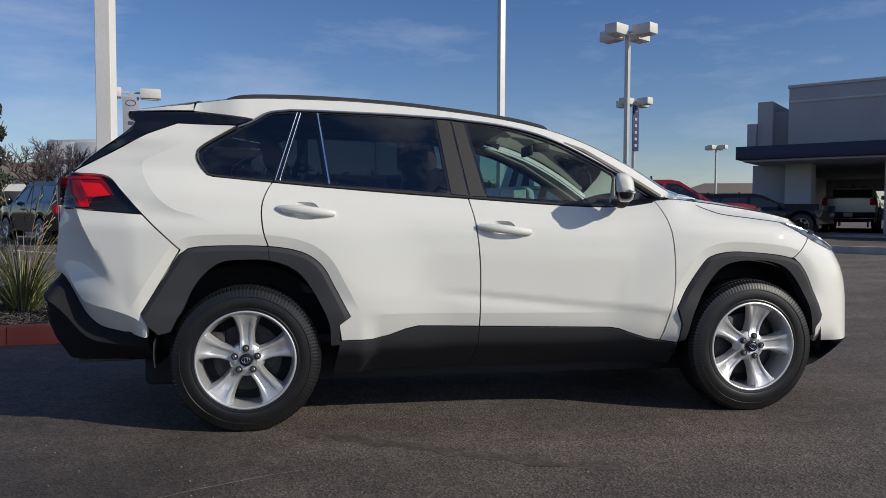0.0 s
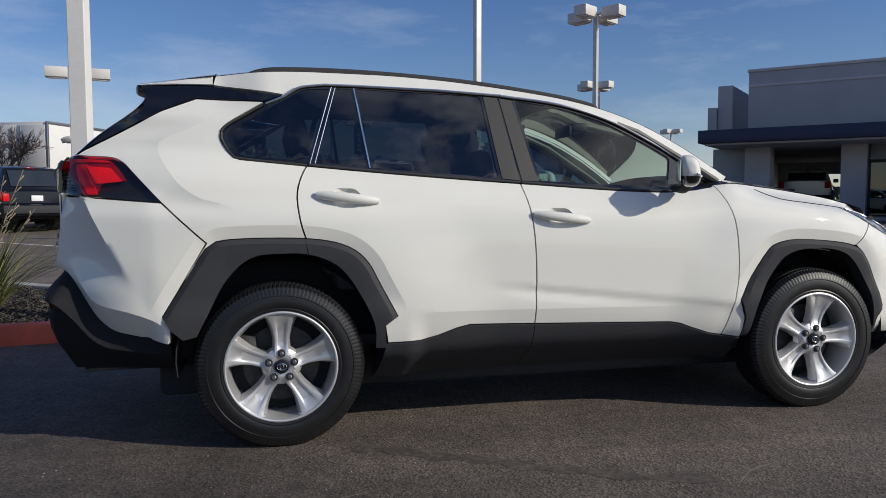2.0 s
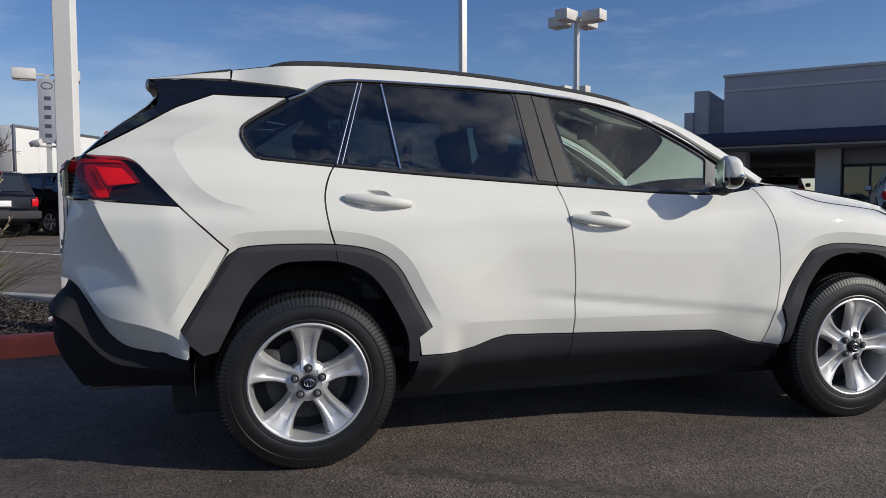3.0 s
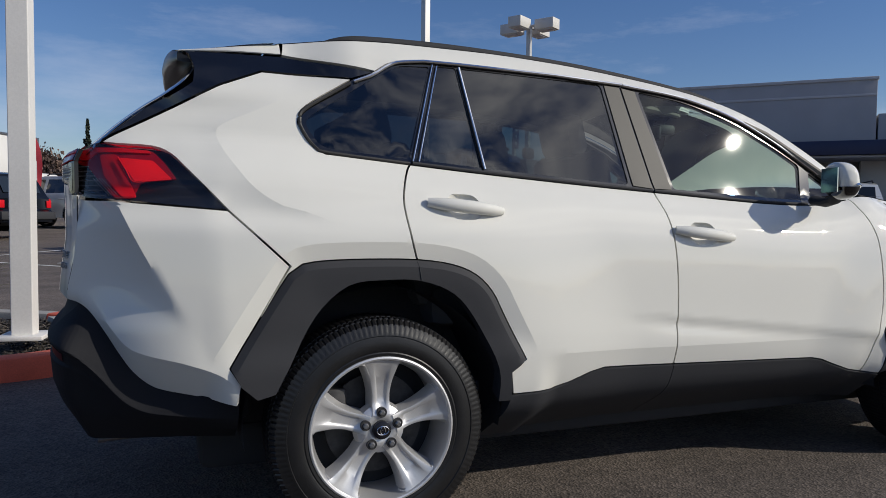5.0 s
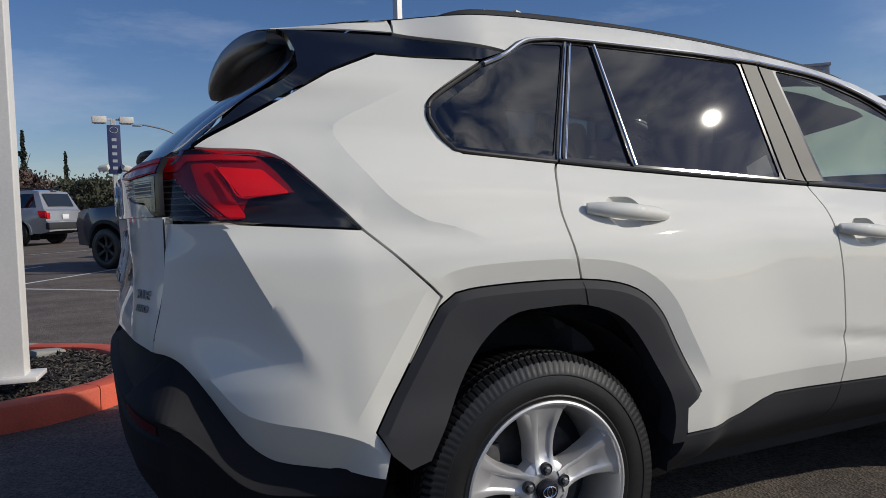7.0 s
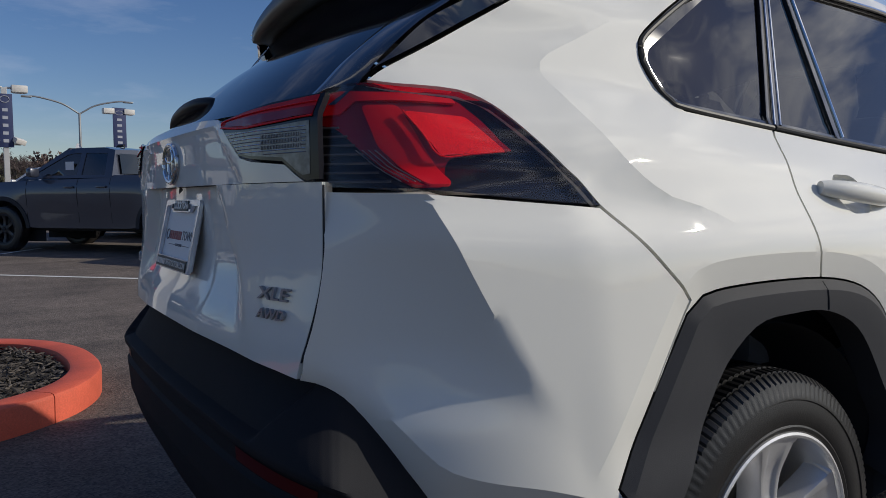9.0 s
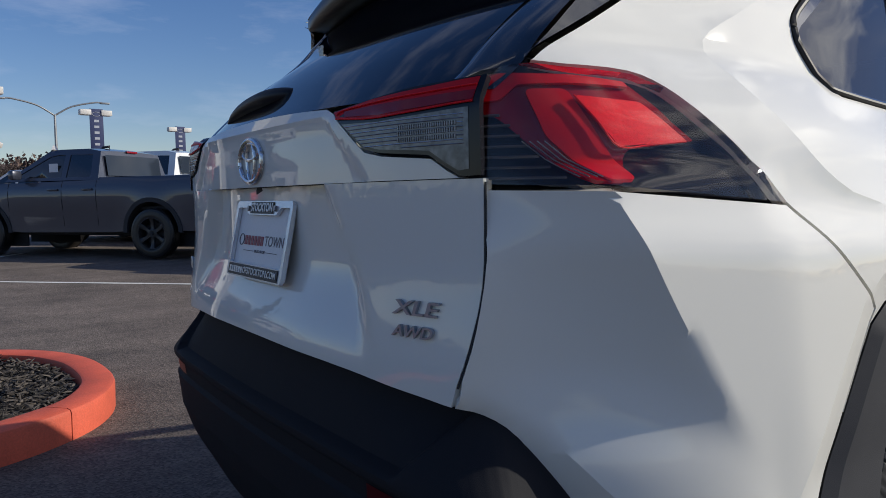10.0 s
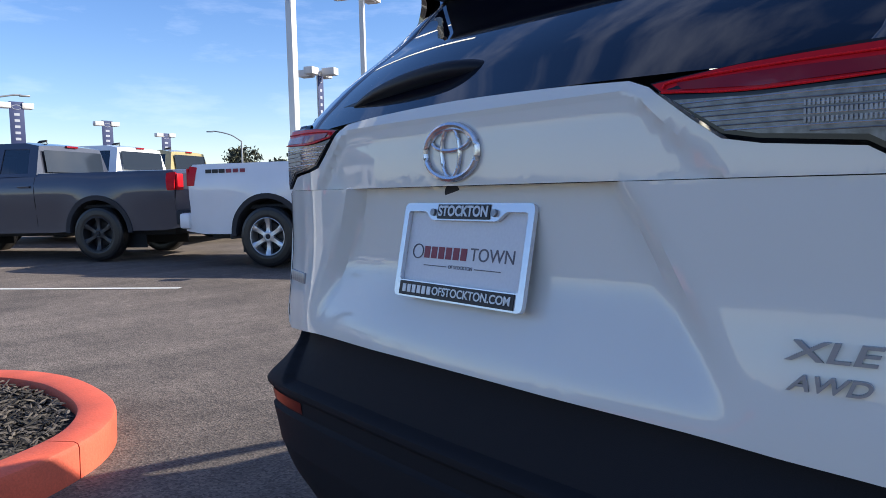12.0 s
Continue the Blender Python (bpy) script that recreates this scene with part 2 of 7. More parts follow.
def part(name, bm, material, parent, label="", smooth=True):
    """Links a bmesh as ONE mesh object under a thing or under a part."""
    me = bpy.data.meshes.new(name)
    bm.normal_update()
    if smooth:
        for f in bm.faces:
            f.smooth = True
        for e in bm.edges:
            if len(e.link_faces) == 2 and e.calc_face_angle(0) > 0.6:
                e.smooth = False
    bm.to_mesh(me)
    bm.free()
    me.materials.append(material)
    ob = new(name, me)
    ob.parent = parent
    if label:
        tagged(ob, label)
    return ob


def thing(name, label, category, at=None, group="", kind=""):
    ob = new(name)
    ob.empty_display_size = 0.2
    if at is not None:
        ob.matrix_basis = at
    return tagged(ob, label, category, group, kind)


def solid(name, bm, material, label, category="", group="", kind="", smooth=True):
    return tagged(part(name, bm, material, None, "", smooth), label, category, group, kind)


def put_box(bm, size, at=(0, 0, 0), bevel=0.0, turn=None):
    """Adds a box of that size, centred at a point, with bevelled edges."""
    m = Matrix.Translation(at) @ (turn.to_4x4() if turn is not None else Matrix()) @ Matrix.Diagonal((*size, 1))
    vs = bmesh.ops.create_cube(bm, size=1.0, matrix=m)["verts"]
    if bevel:
        es = list({e for v in vs for e in v.link_edges})
        bmesh.ops.bevel(bm, geom=es, offset=bevel, segments=2, profile=0.5, affect="EDGES")
    return bm


def box(size, at=(0, 0, 0), bevel=0.0, turn=None):
    return put_box(bmesh.new(), size, at, bevel, turn)


def put_tube(bm, path, radii, sides=10, caps=True, flat=1.0):
    """A round bar along a path of points; radii: one number or one a point."""
    path = [Vector(p) for p in path]
    if not hasattr(radii, "__len__"):
        radii = [radii] * len(path)
    rings, up = [], Vector((0, 0, 1))
    for i, p in enumerate(path):
        d = (path[min(i + 1, len(path) - 1)] - path[max(i - 1, 0)]).normalized()
        a = d.cross(up if abs(d.z) < 0.95 else Vector((1, 0, 0))).normalized()
        b = a.cross(d)
        rings.append([bm.verts.new(p + radii[i] * (math.cos(k * math.tau / sides) * a + flat * math.sin(k * math.tau / sides) * b)) for k in range(sides)])
    for r, s in zip(rings, rings[1:]):
        for k in range(sides):
            bm.faces.new((r[k], r[(k + 1) % sides], s[(k + 1) % sides], s[k]))
    if caps:
        bm.faces.new(list(reversed(rings[0])))
        bm.faces.new(rings[-1])
    bmesh.ops.recalc_face_normals(bm, faces=list({f for r in rings for v in r for f in v.link_faces}))
    return bm


def tube(path, radii, sides=10, caps=True, flat=1.0):
    return put_tube(bmesh.new(), path, radii, sides, caps, flat)


def lathe(profile, n=48, axis="y", closed=False, wobble=None):
    """Turns a profile of (along, radius) about an axis through the origin."""
    bm = bmesh.new()
    rings = []
    for k in range(n):
        a = k * math.tau / n
        ring = []
        for i, (h, r) in enumerate(profile):
            if wobble:
                r += wobble(i, k)
            c, s = r * math.cos(a), r * math.sin(a)
            ring.append(bm.verts.new((c, h, s) if axis == "y" else (c, s, h)))
        rings.append(ring)
    m = len(profile)
    for k in range(n):
        p, q = rings[k], rings[(k + 1) % n]
        for i in range(m if closed else m - 1):
            j = (i + 1) % m
            bm.faces.new((p[i], p[j], q[j], q[i]))
    bmesh.ops.remove_doubles(bm, verts=bm.verts, dist=1e-5)
    bmesh.ops.recalc_face_normals(bm, faces=bm.faces)
    return bm


def grid(nu, nv, place, flip=False, wrap=False):
    """A sheet of nu x nv points; place(u, v) with u and v from 0 to 1."""
    bm = bmesh.new()
    vs = [[bm.verts.new(place(i / (nu - (0 if wrap else 1)), j / (nv - 1))) for j in range(nv)] for i in range(nu)]
    for i in range(nu if wrap else nu - 1):
        for j in range(nv - 1):
            q = (vs[i][j], vs[(i + 1) % nu][j], vs[(i + 1) % nu][j + 1], vs[i][j + 1])
            bm.faces.new(tuple(reversed(q)) if flip else q)
    return bm


def outward(bm, centre):
    """Turns every face of a sheet away from a point."""
    bm.normal_update()
    for f in bm.faces:
        if f.normal.dot(f.calc_center_median() - Vector(centre)) < 0:
            f.normal_flip()
    return bm


class Curve:
    """A smooth curve through (x, y) points that does not overshoot."""

    def __init__(self, *pts):
        self.x, self.y = (np.array(c, float) for c in zip(*sorted(pts)))
        h, d = np.diff(self.x), np.diff(self.y) / np.diff(self.x)
        m = np.zeros_like(self.x)
        m[0], m[-1] = d[0], d[-1]
        for i in range(1, len(m) - 1):
            if d[i - 1] * d[i] > 0:
                w1, w2 = 2 * h[i] + h[i - 1], h[i] + 2 * h[i - 1]
                m[i] = (w1 + w2) / (w1 / d[i - 1] + w2 / d[i])
        self.h, self.m = h, m

    def __call__(self, x):
        x = np.clip(x, self.x[0], self.x[-1])
        i = np.clip(np.searchsorted(self.x, x) - 1, 0, len(self.h) - 1)
        h = self.h[i]
        t = (x - self.x[i]) / h
        return ((2 * t**3 - 3 * t**2 + 1) * self.y[i] + (t**3 - 2 * t**2 + t) * h * self.m[i]
                + (3 * t**2 - 2 * t**3) * self.y[i + 1] + (t**3 - t**2) * h * self.m[i + 1])


def step(a, b, x):
    t = np.clip((x - a) / (b - a), 0, 1)
    return t * t * (3 - 2 * t)


def flow(pts, n=5):
    """An open line bent smoothly through its points."""
    p = [np.array(q, float) for q in pts]
    p = [2 * p[0] - p[1], *p, 2 * p[-1] - p[-2]]
    out = []
    for a, b, c, d in zip(p, p[1:], p[2:], p[3:]):
        for k in range(n):
            t = k / n
            out.append(0.5 * (2 * b + (c - a) * t + (2 * a - 5 * b + 4 * c - d) * t * t + (3 * b - a - 3 * c + d) * t**3))
    out.append(p[-2])
    return [tuple(q) for q in out]


def fillet(pts, radius, n=5):
    """A closed outline with its corners rounded; radius: one number or one a corner."""
    out = []
    k = len(pts)
    for i in range(k):
        r = radius[i] if hasattr(radius, "__len__") else radius
        a, b, c = (np.array(pts[j % k], float) for j in (i - 1, i, i + 1))
        if r <= 0:
            out.append(tuple(b))
            continue
        la, lc = np.linalg.norm(a - b), np.linalg.norm(c - b)
        cut = min(r, 0.45 * la, 0.45 * lc)
        s, e = b + (a - b) / la * cut, b + (c - b) / lc * cut
        for j in range(n + 1):
            t = j / n
            out.append(tuple((1 - t)**2 * s + 2 * t * (1 - t) * b + t * t * e))
    return out


def inside(poly, pts):
    poly, hit = np.asarray(poly), np.zeros(len(pts), bool)
    x, y = pts[:, 0], pts[:, 1]
    for (x1, y1), (x2, y2) in zip(poly, np.roll(poly, -1, 0)):
        if y1 != y2:
            hit ^= ((y1 > y) != (y2 > y)) & (x < (x2 - x1) * (y - y1) / (y2 - y1) + x1)
    return hit


def dense(poly, length, closed=True):
    poly = [np.array(p, float) for p in poly]
    out = []
    for a, b in zip(poly, poly[1:] + (poly[:1] if closed else [])):
        d = np.linalg.norm(b - a)
        if d < 1e-6:
            continue
        k = max(1, int(math.ceil(d / length)))
        out += [a + (b - a) * (j / k) for j in range(k)]
    return out


def shrink(poly, d):
    """The outline moved inwards by d."""
    p = np.array([q for i, q in enumerate(poly) if np.linalg.norm(np.subtract(q, poly[i - 1])) > 1e-5])
    area = 0.5 * np.sum(p[:, 0] * np.roll(p[:, 1], -1) - np.roll(p[:, 0], -1) * p[:, 1])
    a, b = p - np.roll(p, 1, 0), np.roll(p, -1, 0) - p
    na, nb = (np.stack([-v[:, 1], v[:, 0]], 1) / np.linalg.norm(v, axis=1)[:, None] for v in (a, b))
    m = na + nb
    m /= np.maximum(np.linalg.norm(m, axis=1), 0.2)[:, None]
    k = d / np.maximum((m * na).sum(1), 0.45)
    return [tuple(q) for q in p + m * k[:, None] * (1 if area > 0 else -1)]


from mathutils.geometry import delaunay_2d_cdt


def skin(poly, place, out, size=0.04, lip=0.02, gap=0.0, holes=(), edge=None, lines=()):
    """A panel: fills a flat outline with small faces, lays it on a curved surface with place(a, b), and folds its rim inwards.
    out: the way it faces. lip: the depth of the rim. gap: by how much the outline draws in. lines: folds that stay sharp."""
    if gap:
        poly = shrink(poly, gap)
    edge = edge or size * 0.7
    loops = [dense(poly, edge)] + [dense(h, edge) for h in holes]
    flat, cons = [], []
    for loop in loops:
        s = len(flat)
        flat += loop
        cons += [(s + i, s + (i + 1) % len(loop)) for i in range(len(loop))]
    folds = []
    for line in lines:
        run = np.array(dense(line, edge, False))
        ok = inside(poly, run)
        for h in holes:
            ok &= ~inside(h, run)
        ok &= np.min(np.linalg.norm(run[:, None] - np.array(flat)[None], axis=2), 1) > 0.004
        prev = None
        for p, good in zip(run, ok):
            if not good:
                prev = None
                continue
            flat.append(p)
            if prev is not None:
                cons.append((prev, len(flat) - 1))
                folds.append((tuple(flat[prev]), tuple(p)))
            prev = len(flat) - 1
    rim = np.array(flat)
    lo, hi = rim.min(0), rim.max(0)
    gx, gy = np.meshgrid(np.arange(lo[0] + size / 2, hi[0], size), np.arange(lo[1] + size / 2, hi[1], size))
    gx = gx + (np.arange(gx.shape[0]) % 2)[:, None] * size * 0.5
    inner = np.stack([gx.ravel(), gy.ravel()], 1)
    if len(inner):
        keep = inside(poly, inner)
        for h in holes:
            keep &= ~inside(h, inner)
        inner = inner[keep]
    if len(inner):
        near = np.min(np.linalg.norm(inner[:, None] - rim[None], axis=2), 1)
        inner = inner[near > 0.45 * size]
    every = [Vector(p) for p in flat] + [Vector(p) for p in inner]
    vs, _, fs, *_ = delaunay_2d_cdt(every, cons, [], 0, 1e-7)
    mid = np.array([np.mean([vs[i] for i in f], 0) for f in fs])
    good = inside(poly, mid)
    for h in holes:
        good &= ~inside(h, mid)
    bm = bmesh.new()
    bv = [bm.verts.new(place(v[0], v[1])) for v in vs]
    faces = [bm.faces.new([bv[i] for i in f]) for f, ok in zip(fs, good) if ok]
    bm.normal_update()
    face_out = sum((f.normal * f.calc_area() for f in faces), Vector())
    if face_out.dot(Vector(out)) < 0:
        bmesh.ops.reverse_faces(bm, faces=faces)
        bm.normal_update()
    spot = {(round(v[0], 5), round(v[1], 5)): b for v, b in zip(vs, bv)}
    for a, b in folds:
        a, b = (spot.get((round(p[0], 5), round(p[1], 5))) for p in (a, b))
        e = bm.edges.get((a, b)) if a and b else None
        if e:
            e.smooth = False
    if lip:
        rim_edges = [e for e in bm.edges if len(e.link_faces) == 1]
        low = {}
        for e in rim_edges:
            for v in e.verts:
                if v not in low:
                    low[v] = bm.verts.new(v.co - v.normal * lip)
        for e in rim_edges:
            l = e.link_faces[0].loops
            a, b = next((x.vert, x.link_loop_next.vert) for x in l if x.edge == e)
            bm.faces.new((b, a, low[a], low[b]))
            e.smooth = False
    bmesh.ops.delete(bm, geom=[v for v in bm.verts if not v.link_faces], context="VERTS")
    return bm

# ---------------------------------------------------------------- the white SUV: x to its nose, the rear axle at x = 0
TYRE_R, AXLE = 0.365, 2.69
belt = Curve((-0.95, 1.26), (-0.60, 1.285), (-0.30, 1.275), (-0.165, 1.263), (0.131, 1.236), (0.398, 1.213), (1.125, 1.162), (1.916, 1.122),
             (2.10, 1.140), (2.25, 1.165), (2.50, 1.145), (2.70, 1.118), (2.90, 1.085), (3.05, 1.050), (3.20, 1.005), (3.35, 0.90), (3.45, 0.82))
plan = Curve((-0.965, 0.52), (-0.935, 0.640), (-0.905, 0.694), (-0.87, 0.738), (-0.83, 0.772), (-0.75, 0.820), (-0.66, 0.852), (-0.56, 0.874),
             (-0.48, 0.884), (-0.30, 0.888), (0.0, 0.890), (1.2, 0.892), (2.3, 0.890), (2.8, 0.884), (3.0, 0.868), (3.15, 0.838), (3.28, 0.785),
             (3.38, 0.715), (3.45, 0.63), (3.55, 0.42), (3.60, 0.2))
shoulder = Curve((0, 0.112), (0.02, 0.103), (0.05, 0.080), (0.09, 0.050), (0.14, 0.027), (0.20, 0.013), (0.30, 0.006), (0.45, 0.003), (0.55, 0.0))
sill = Curve((0.18, 0.30), (0.26, 0.20), (0.32, 0.115), (0.375, 0.045), (0.42, 0.018), (0.49, 0.006), (0.58, 0.0))
fade_back = Curve((-0.95, 0.30), (-0.83, 0.42), (-0.65, 0.85), (-0.48, 1.0), (0, 1.0))
house = Curve((-0.95, 0.70), (-0.83, 0.733), (-0.60, 0.760), (-0.28, 0.776), (0, 0.780), (0.5, 0.777), (0.9, 0.769), (1.2, 0.759), (1.5, 0.746), (2.0, 0.718), (2.4, 0.695))
lean = Curve((-0.5, 0.285), (-0.2, 0.284), (0.0, 0.286), (0.22, 0.303), (0.6, 0.312), (1.2, 0.318), (2.4, 0.318))
kink = Curve((-0.97, 0.800), (-0.93, 0.800), (-0.86, 0.765), (-0.753, 0.650), (-0.60, 0.610), (-0.50, 0.570), (-0.43, 0.50))

haunch = Curve((1.00, -0.10), (1.061, -0.234), (1.085, -0.323), (1.188, -0.443), (1.316, -0.505), (1.39, -0.38), (1.45, -0.25))
crease = Curve((0.50, -0.480), (0.59, -0.524), (0.73, -0.595), (0.86, -0.676), (1.075, -0.785), (1.12, -0.805))
corner_x = Curve((0.786, -0.944), (0.83, -0.941), (0.90, -0.924), (1.0, -0.910), (1.10, -0.907))
corner_y = Curve((0.78, 0.656), (0.83, 0.666), (0.90, 0.680), (0.98, 0.688), (1.10, 0.689))
hollow = Curve((0.55, -0.95), (0.62, -0.90), (0.70, -0.75), (0.78, -0.20), (0.86, 0.30), (0.95, 0.35), (1.05, 0.10), (1.10, 0.0))

ARCH_R = flow([(-0.479, 0.594), (-0.388, 0.743), (-0.305, 0.872)], 3) + flow([(-0.262, 0.902), (-0.200, 0.911), (-0.061, 0.915), (0.111, 0.911), (0.235, 0.893), (0.320, 0.858),
               (0.380, 0.800), (0.423, 0.720), (0.505, 0.564)], 3)
ARCH_R_END = [(0.450, 0.523), (0.462, 0.442)]
ARCH_F = [(2.262, 0.383), (2.268, 0.490)] + flow([(2.238, 0.577), (2.307, 0.697), (2.396, 0.818), (2.440, 0.850), (2.510, 0.868), (2.598, 0.873), (2.760, 0.862), (2.884, 0.845),
               (2.960, 0.818), (3.000, 0.775), (3.042, 0.704), (3.127, 0.514)], 3) + [(3.085, 0.455), (3.10, 0.36)]
ARCH_LINES = [(np.array(p[:-1]), np.array(p[1:])) for p in (ARCH_R, ARCH_F[2:-2])]


def beside_arch(x, z):
    """How far a point of the side lies outside the nearest wheel arch's cladding; 0 within it."""
    xc = 0.0 if x < 1.3 else AXLE
    a, b = ARCH_LINES[0 if x < 1.3 else 1]
    if math.hypot(x - xc, z - 0.36) > 0.80:
        return 1.0
    p = np.array((x, z))
    t = np.clip(((p - a) * (b - a)).sum(1) / ((b - a)**2).sum(1), 0, 1)
    near = a + (b - a) * t[:, None]
    d = np.linalg.norm(p - near, axis=1)
    q = near[int(d.argmin())]
    out = (p - q) @ (q - np.array((xc, 0.45)))
    return float(d.min()) if out > 0 else 0.0


def beyond(line, d):
    """A line moved outwards from a wheel arch by d."""
    p = np.array(line)
    t = np.gradient(p, axis=0)
    n = np.stack([-t[:, 1], t[:, 0]], 1) / np.linalg.norm(t, axis=1)[:, None]
    return [tuple(q) for q in p + n * d]


BAND_R, BAND_F = beyond(ARCH_R, 0.056), beyond(ARCH_F[3:-2], 0.056)
FOLDS = [BAND_R, BAND_F,
         [(float(haunch(z)), z) for z in np.linspace(1.03, 1.43, 24)],
         [(float(crease(z)), z) for z in np.linspace(0.90, 1.08, 12)],
         [(x, float(kink(x))) for x in np.linspace(-0.83, -0.46, 20)],
         [(x, 0.574 - 0.014 * (x - 0.62)) for x in np.linspace(0.66, 2.16, 40)]]


def half_width(x, z):
    """The car's half width at a station and height."""
    zb = belt(x)
    h = np.maximum(zb - z, 0.0)
    low = plan(x) - shoulder(h) * fade_back(x) - sill(z) * step(-0.5, -0.3, x) * step(3.35, 3.15, x)
    if x > 2.25:
        low -= 0.075 * step(0.10, 0.0, h) * step(2.25, 2.5, x)
    flare = 0.0
    for xc in (0.0, AXLE):
        r = math.hypot(x - xc, (z - 0.36) * (0.96 if z > 0.36 else 0.8))
        flare += (0.034 * float(step(1.05, 0.56, r)) if xc == 0.0 else 0.026 * float(step(0.86, 0.56, r))) * float(step(1.12, 0.98, z))
    # a bevelled band runs along the cladding
    flare -= 0.24 * max(0.056 - beside_arch(x, z), 0.0) * float(step(0.56, 0.68, z))
    low += flare
    # the fold low on the doors, sharp above and running out below, and the bevel over the sill
    on_doors = float(step(0.85, 1.25, x) * step(2.26, 2.16, x))
    under = 0.690 - 0.103 * (x - 0.98) - z
    if under > 0 and on_doors:
        q = under / (0.018 + 0.014 * float(step(1.2, 2.1, x)))
        low -= 0.009 * on_doors * q * math.exp(1 - q)
    low -= 0.20 * max(0.574 - 0.014 * (x - 0.62) - z, 0.0) * float(step(0.55, 0.66, x) * step(2.30, 2.15, x))
    # the bulge and the tuck of the rear corner
    low += 0.022 * math.exp(-((z - 0.73) / 0.11)**2) * step(-0.50, -0.72, x) * step(-0.95, -0.86, x)
    if x < -0.40:
        d = kink(x) - z
        low -= 0.46 * max(d, 0.0) * step(-0.42, -0.55, x)
        # the rear corner turns away behind a crease that runs down and forward, and swells again above the bumper
        xc, xe = float(crease(z)), float(corner_x(z))
        yc = 0.884 - 0.16 * (-0.48 - xc)
        flat = 0.884 - 0.16 * (-0.48 - x)
        t = (xc - x) / (xc - xe)
        tc = min(max(t, 0.0), 1.0)
        turned = yc - (yc - float(corner_y(z))) * (t + float(hollow(z)) * tc * (1 - tc)) if t > 0 else flat
        w = float(step(1.135, 1.090, z) * step(-0.47, -0.56, x))
        low = (1 - w) * low + w * (turned + flare - 0.75 * max(d, 0.0) * float(step(-0.42, -0.55, x)))
    up = house(x) - float(lean(x)) * (z - 1.2)
    up -= 0.068 * step(1.42, 1.60, z) * step(-0.02, -0.28, x)
    if x < -0.30:
        # the haunch runs out into the pillar
        up = min(up, plan(x) - 0.02)
    t = step(-0.028, 0.028, z - zb)
    # behind an arrow-shaped crease the haunch turns in towards the tail
    turn_in = 0.024 * (1 - math.exp(-7.0 * max(float(haunch(z)) - x, 0.0))) * float(step(1.00, 1.10, z) * step(1.46, 1.38, z)) if x < 0 else 0.0
    return float(low * (1 - t) + up * t - turn_in)


def flank(side, off=0.0):
    """Lays (x, z) on the car's side; side: -1 right, 1 left."""
    return lambda x, z: (x, side * (half_width(x, z) + off), z)


def arch_place(side, which, off=0.0):
    """Lays cladding on the side; its outer rim is bevelled down to the paint."""
    a, b = ARCH_LINES[which]

    def place(x, z):
        p = np.array((x, z))
        t = np.clip(((p - a) * (b - a)).sum(1) / ((b - a)**2).sum(1), 0, 1)
        d = float(np.linalg.norm(p - (a + (b - a) * t[:, None]), axis=1).min())
        rise = 0.013 * min(d / 0.022, 1.0) - 0.10 * max(d - 0.045, 0.0)
        return (x, side * (half_width(x, z) + 0.001 + rise + off), z)
    return place


roof_line = Curve((-0.62, 1.592), (-0.55, 1.603), (-0.273, 1.646), (-0.132, 1.660), (0.168, 1.672), (0.461, 1.670), (0.761, 1.656), (1.069, 1.628),
                  (1.385, 1.588), (1.595, 1.545), (1.809, 1.475), (2.045, 1.358), (2.322, 1.180))
window_top = [(0.028, 1.551), (0.070, 1.580), (0.113, 1.597), (0.213, 1.610), (0.343, 1.610), (0.755, 1.602), (1.058, 1.588), (1.370, 1.553),
              (1.625, 1.484), (1.854, 1.377), (2.088, 1.243), (2.235, 1.166)]


def roof_flank(side):
    low = Curve((-0.62, 1.575), (-0.29, 1.595), (-0.004, 1.556), *window_top)

    def place(x, z):
        q = min(max((z - low(x)) / max(roof_line(x) - low(x), 0.01), 0), 1)
        y = house(x) - float(lean(x)) * (z - 1.2) - 0.068 * step(1.42, 1.60, z) * step(-0.02, -0.28, x) - 0.030 * q * q
        return (x, side * y, z)
    return place


def side_y(x, z):
    return abs(roof_flank(1)(x, z)[1])


bow = Curve((0, -0.985), (0.2, -0.982), (0.35, -0.972), (0.45, -0.963), (0.53, -0.952), (0.60, -0.934), (0.65, -0.921), (0.685, -0.906), (0.70, -0.896))


def gate_x(y, z):
    """The tailgate's face: bowed across, drawn in round the licence plate."""
    a = abs(y)
    x = bow(a) - 0.020 * step(1.0, 0.80, z)
    edge = 0.335 + (1.10 - z) * 0.66
    x += 0.030 * (1 - step(edge - 0.050, edge, a)) * step(0.81, 0.97, z) * (z < 1.1088)
    if z > 1.1088:
        edge = 0.35 + (1.205 - z) * 1.10
        x += 0.007 * (1 - step(edge - 0.007, edge + 0.005, a)) * step(1.220, 1.211, z)
        x += 0.45 * max(z - 1.215, 0)
    return float(x)


def gate(off=0.0):
    return lambda y, z: (gate_x(y, z) - off, y, z)


suv = thing("sport_utility_vehicle", "white compact sport utility vehicle with black plastic cladding, parked on asphalt", "car")

GAP_R = flow([(0.125, 1.236), (0.090, 1.160), (0.077, 1.085), (0.089, 0.984), (0.111, 0.911)], 3)
GAP_B = flow([(1.125, 1.162), (1.154, 0.984), (1.170, 0.781), (1.168, 0.495)], 4)
GAP_F = flow([(2.165, 1.152), (2.210, 1.014), (2.225, 0.863), (2.220, 0.650), (2.166, 0.397)], 4)


def belt_line(a, b, n=10, drop=0.0):
    return [(x, float(belt(x)) - drop) for x in np.linspace(a, b, n)]


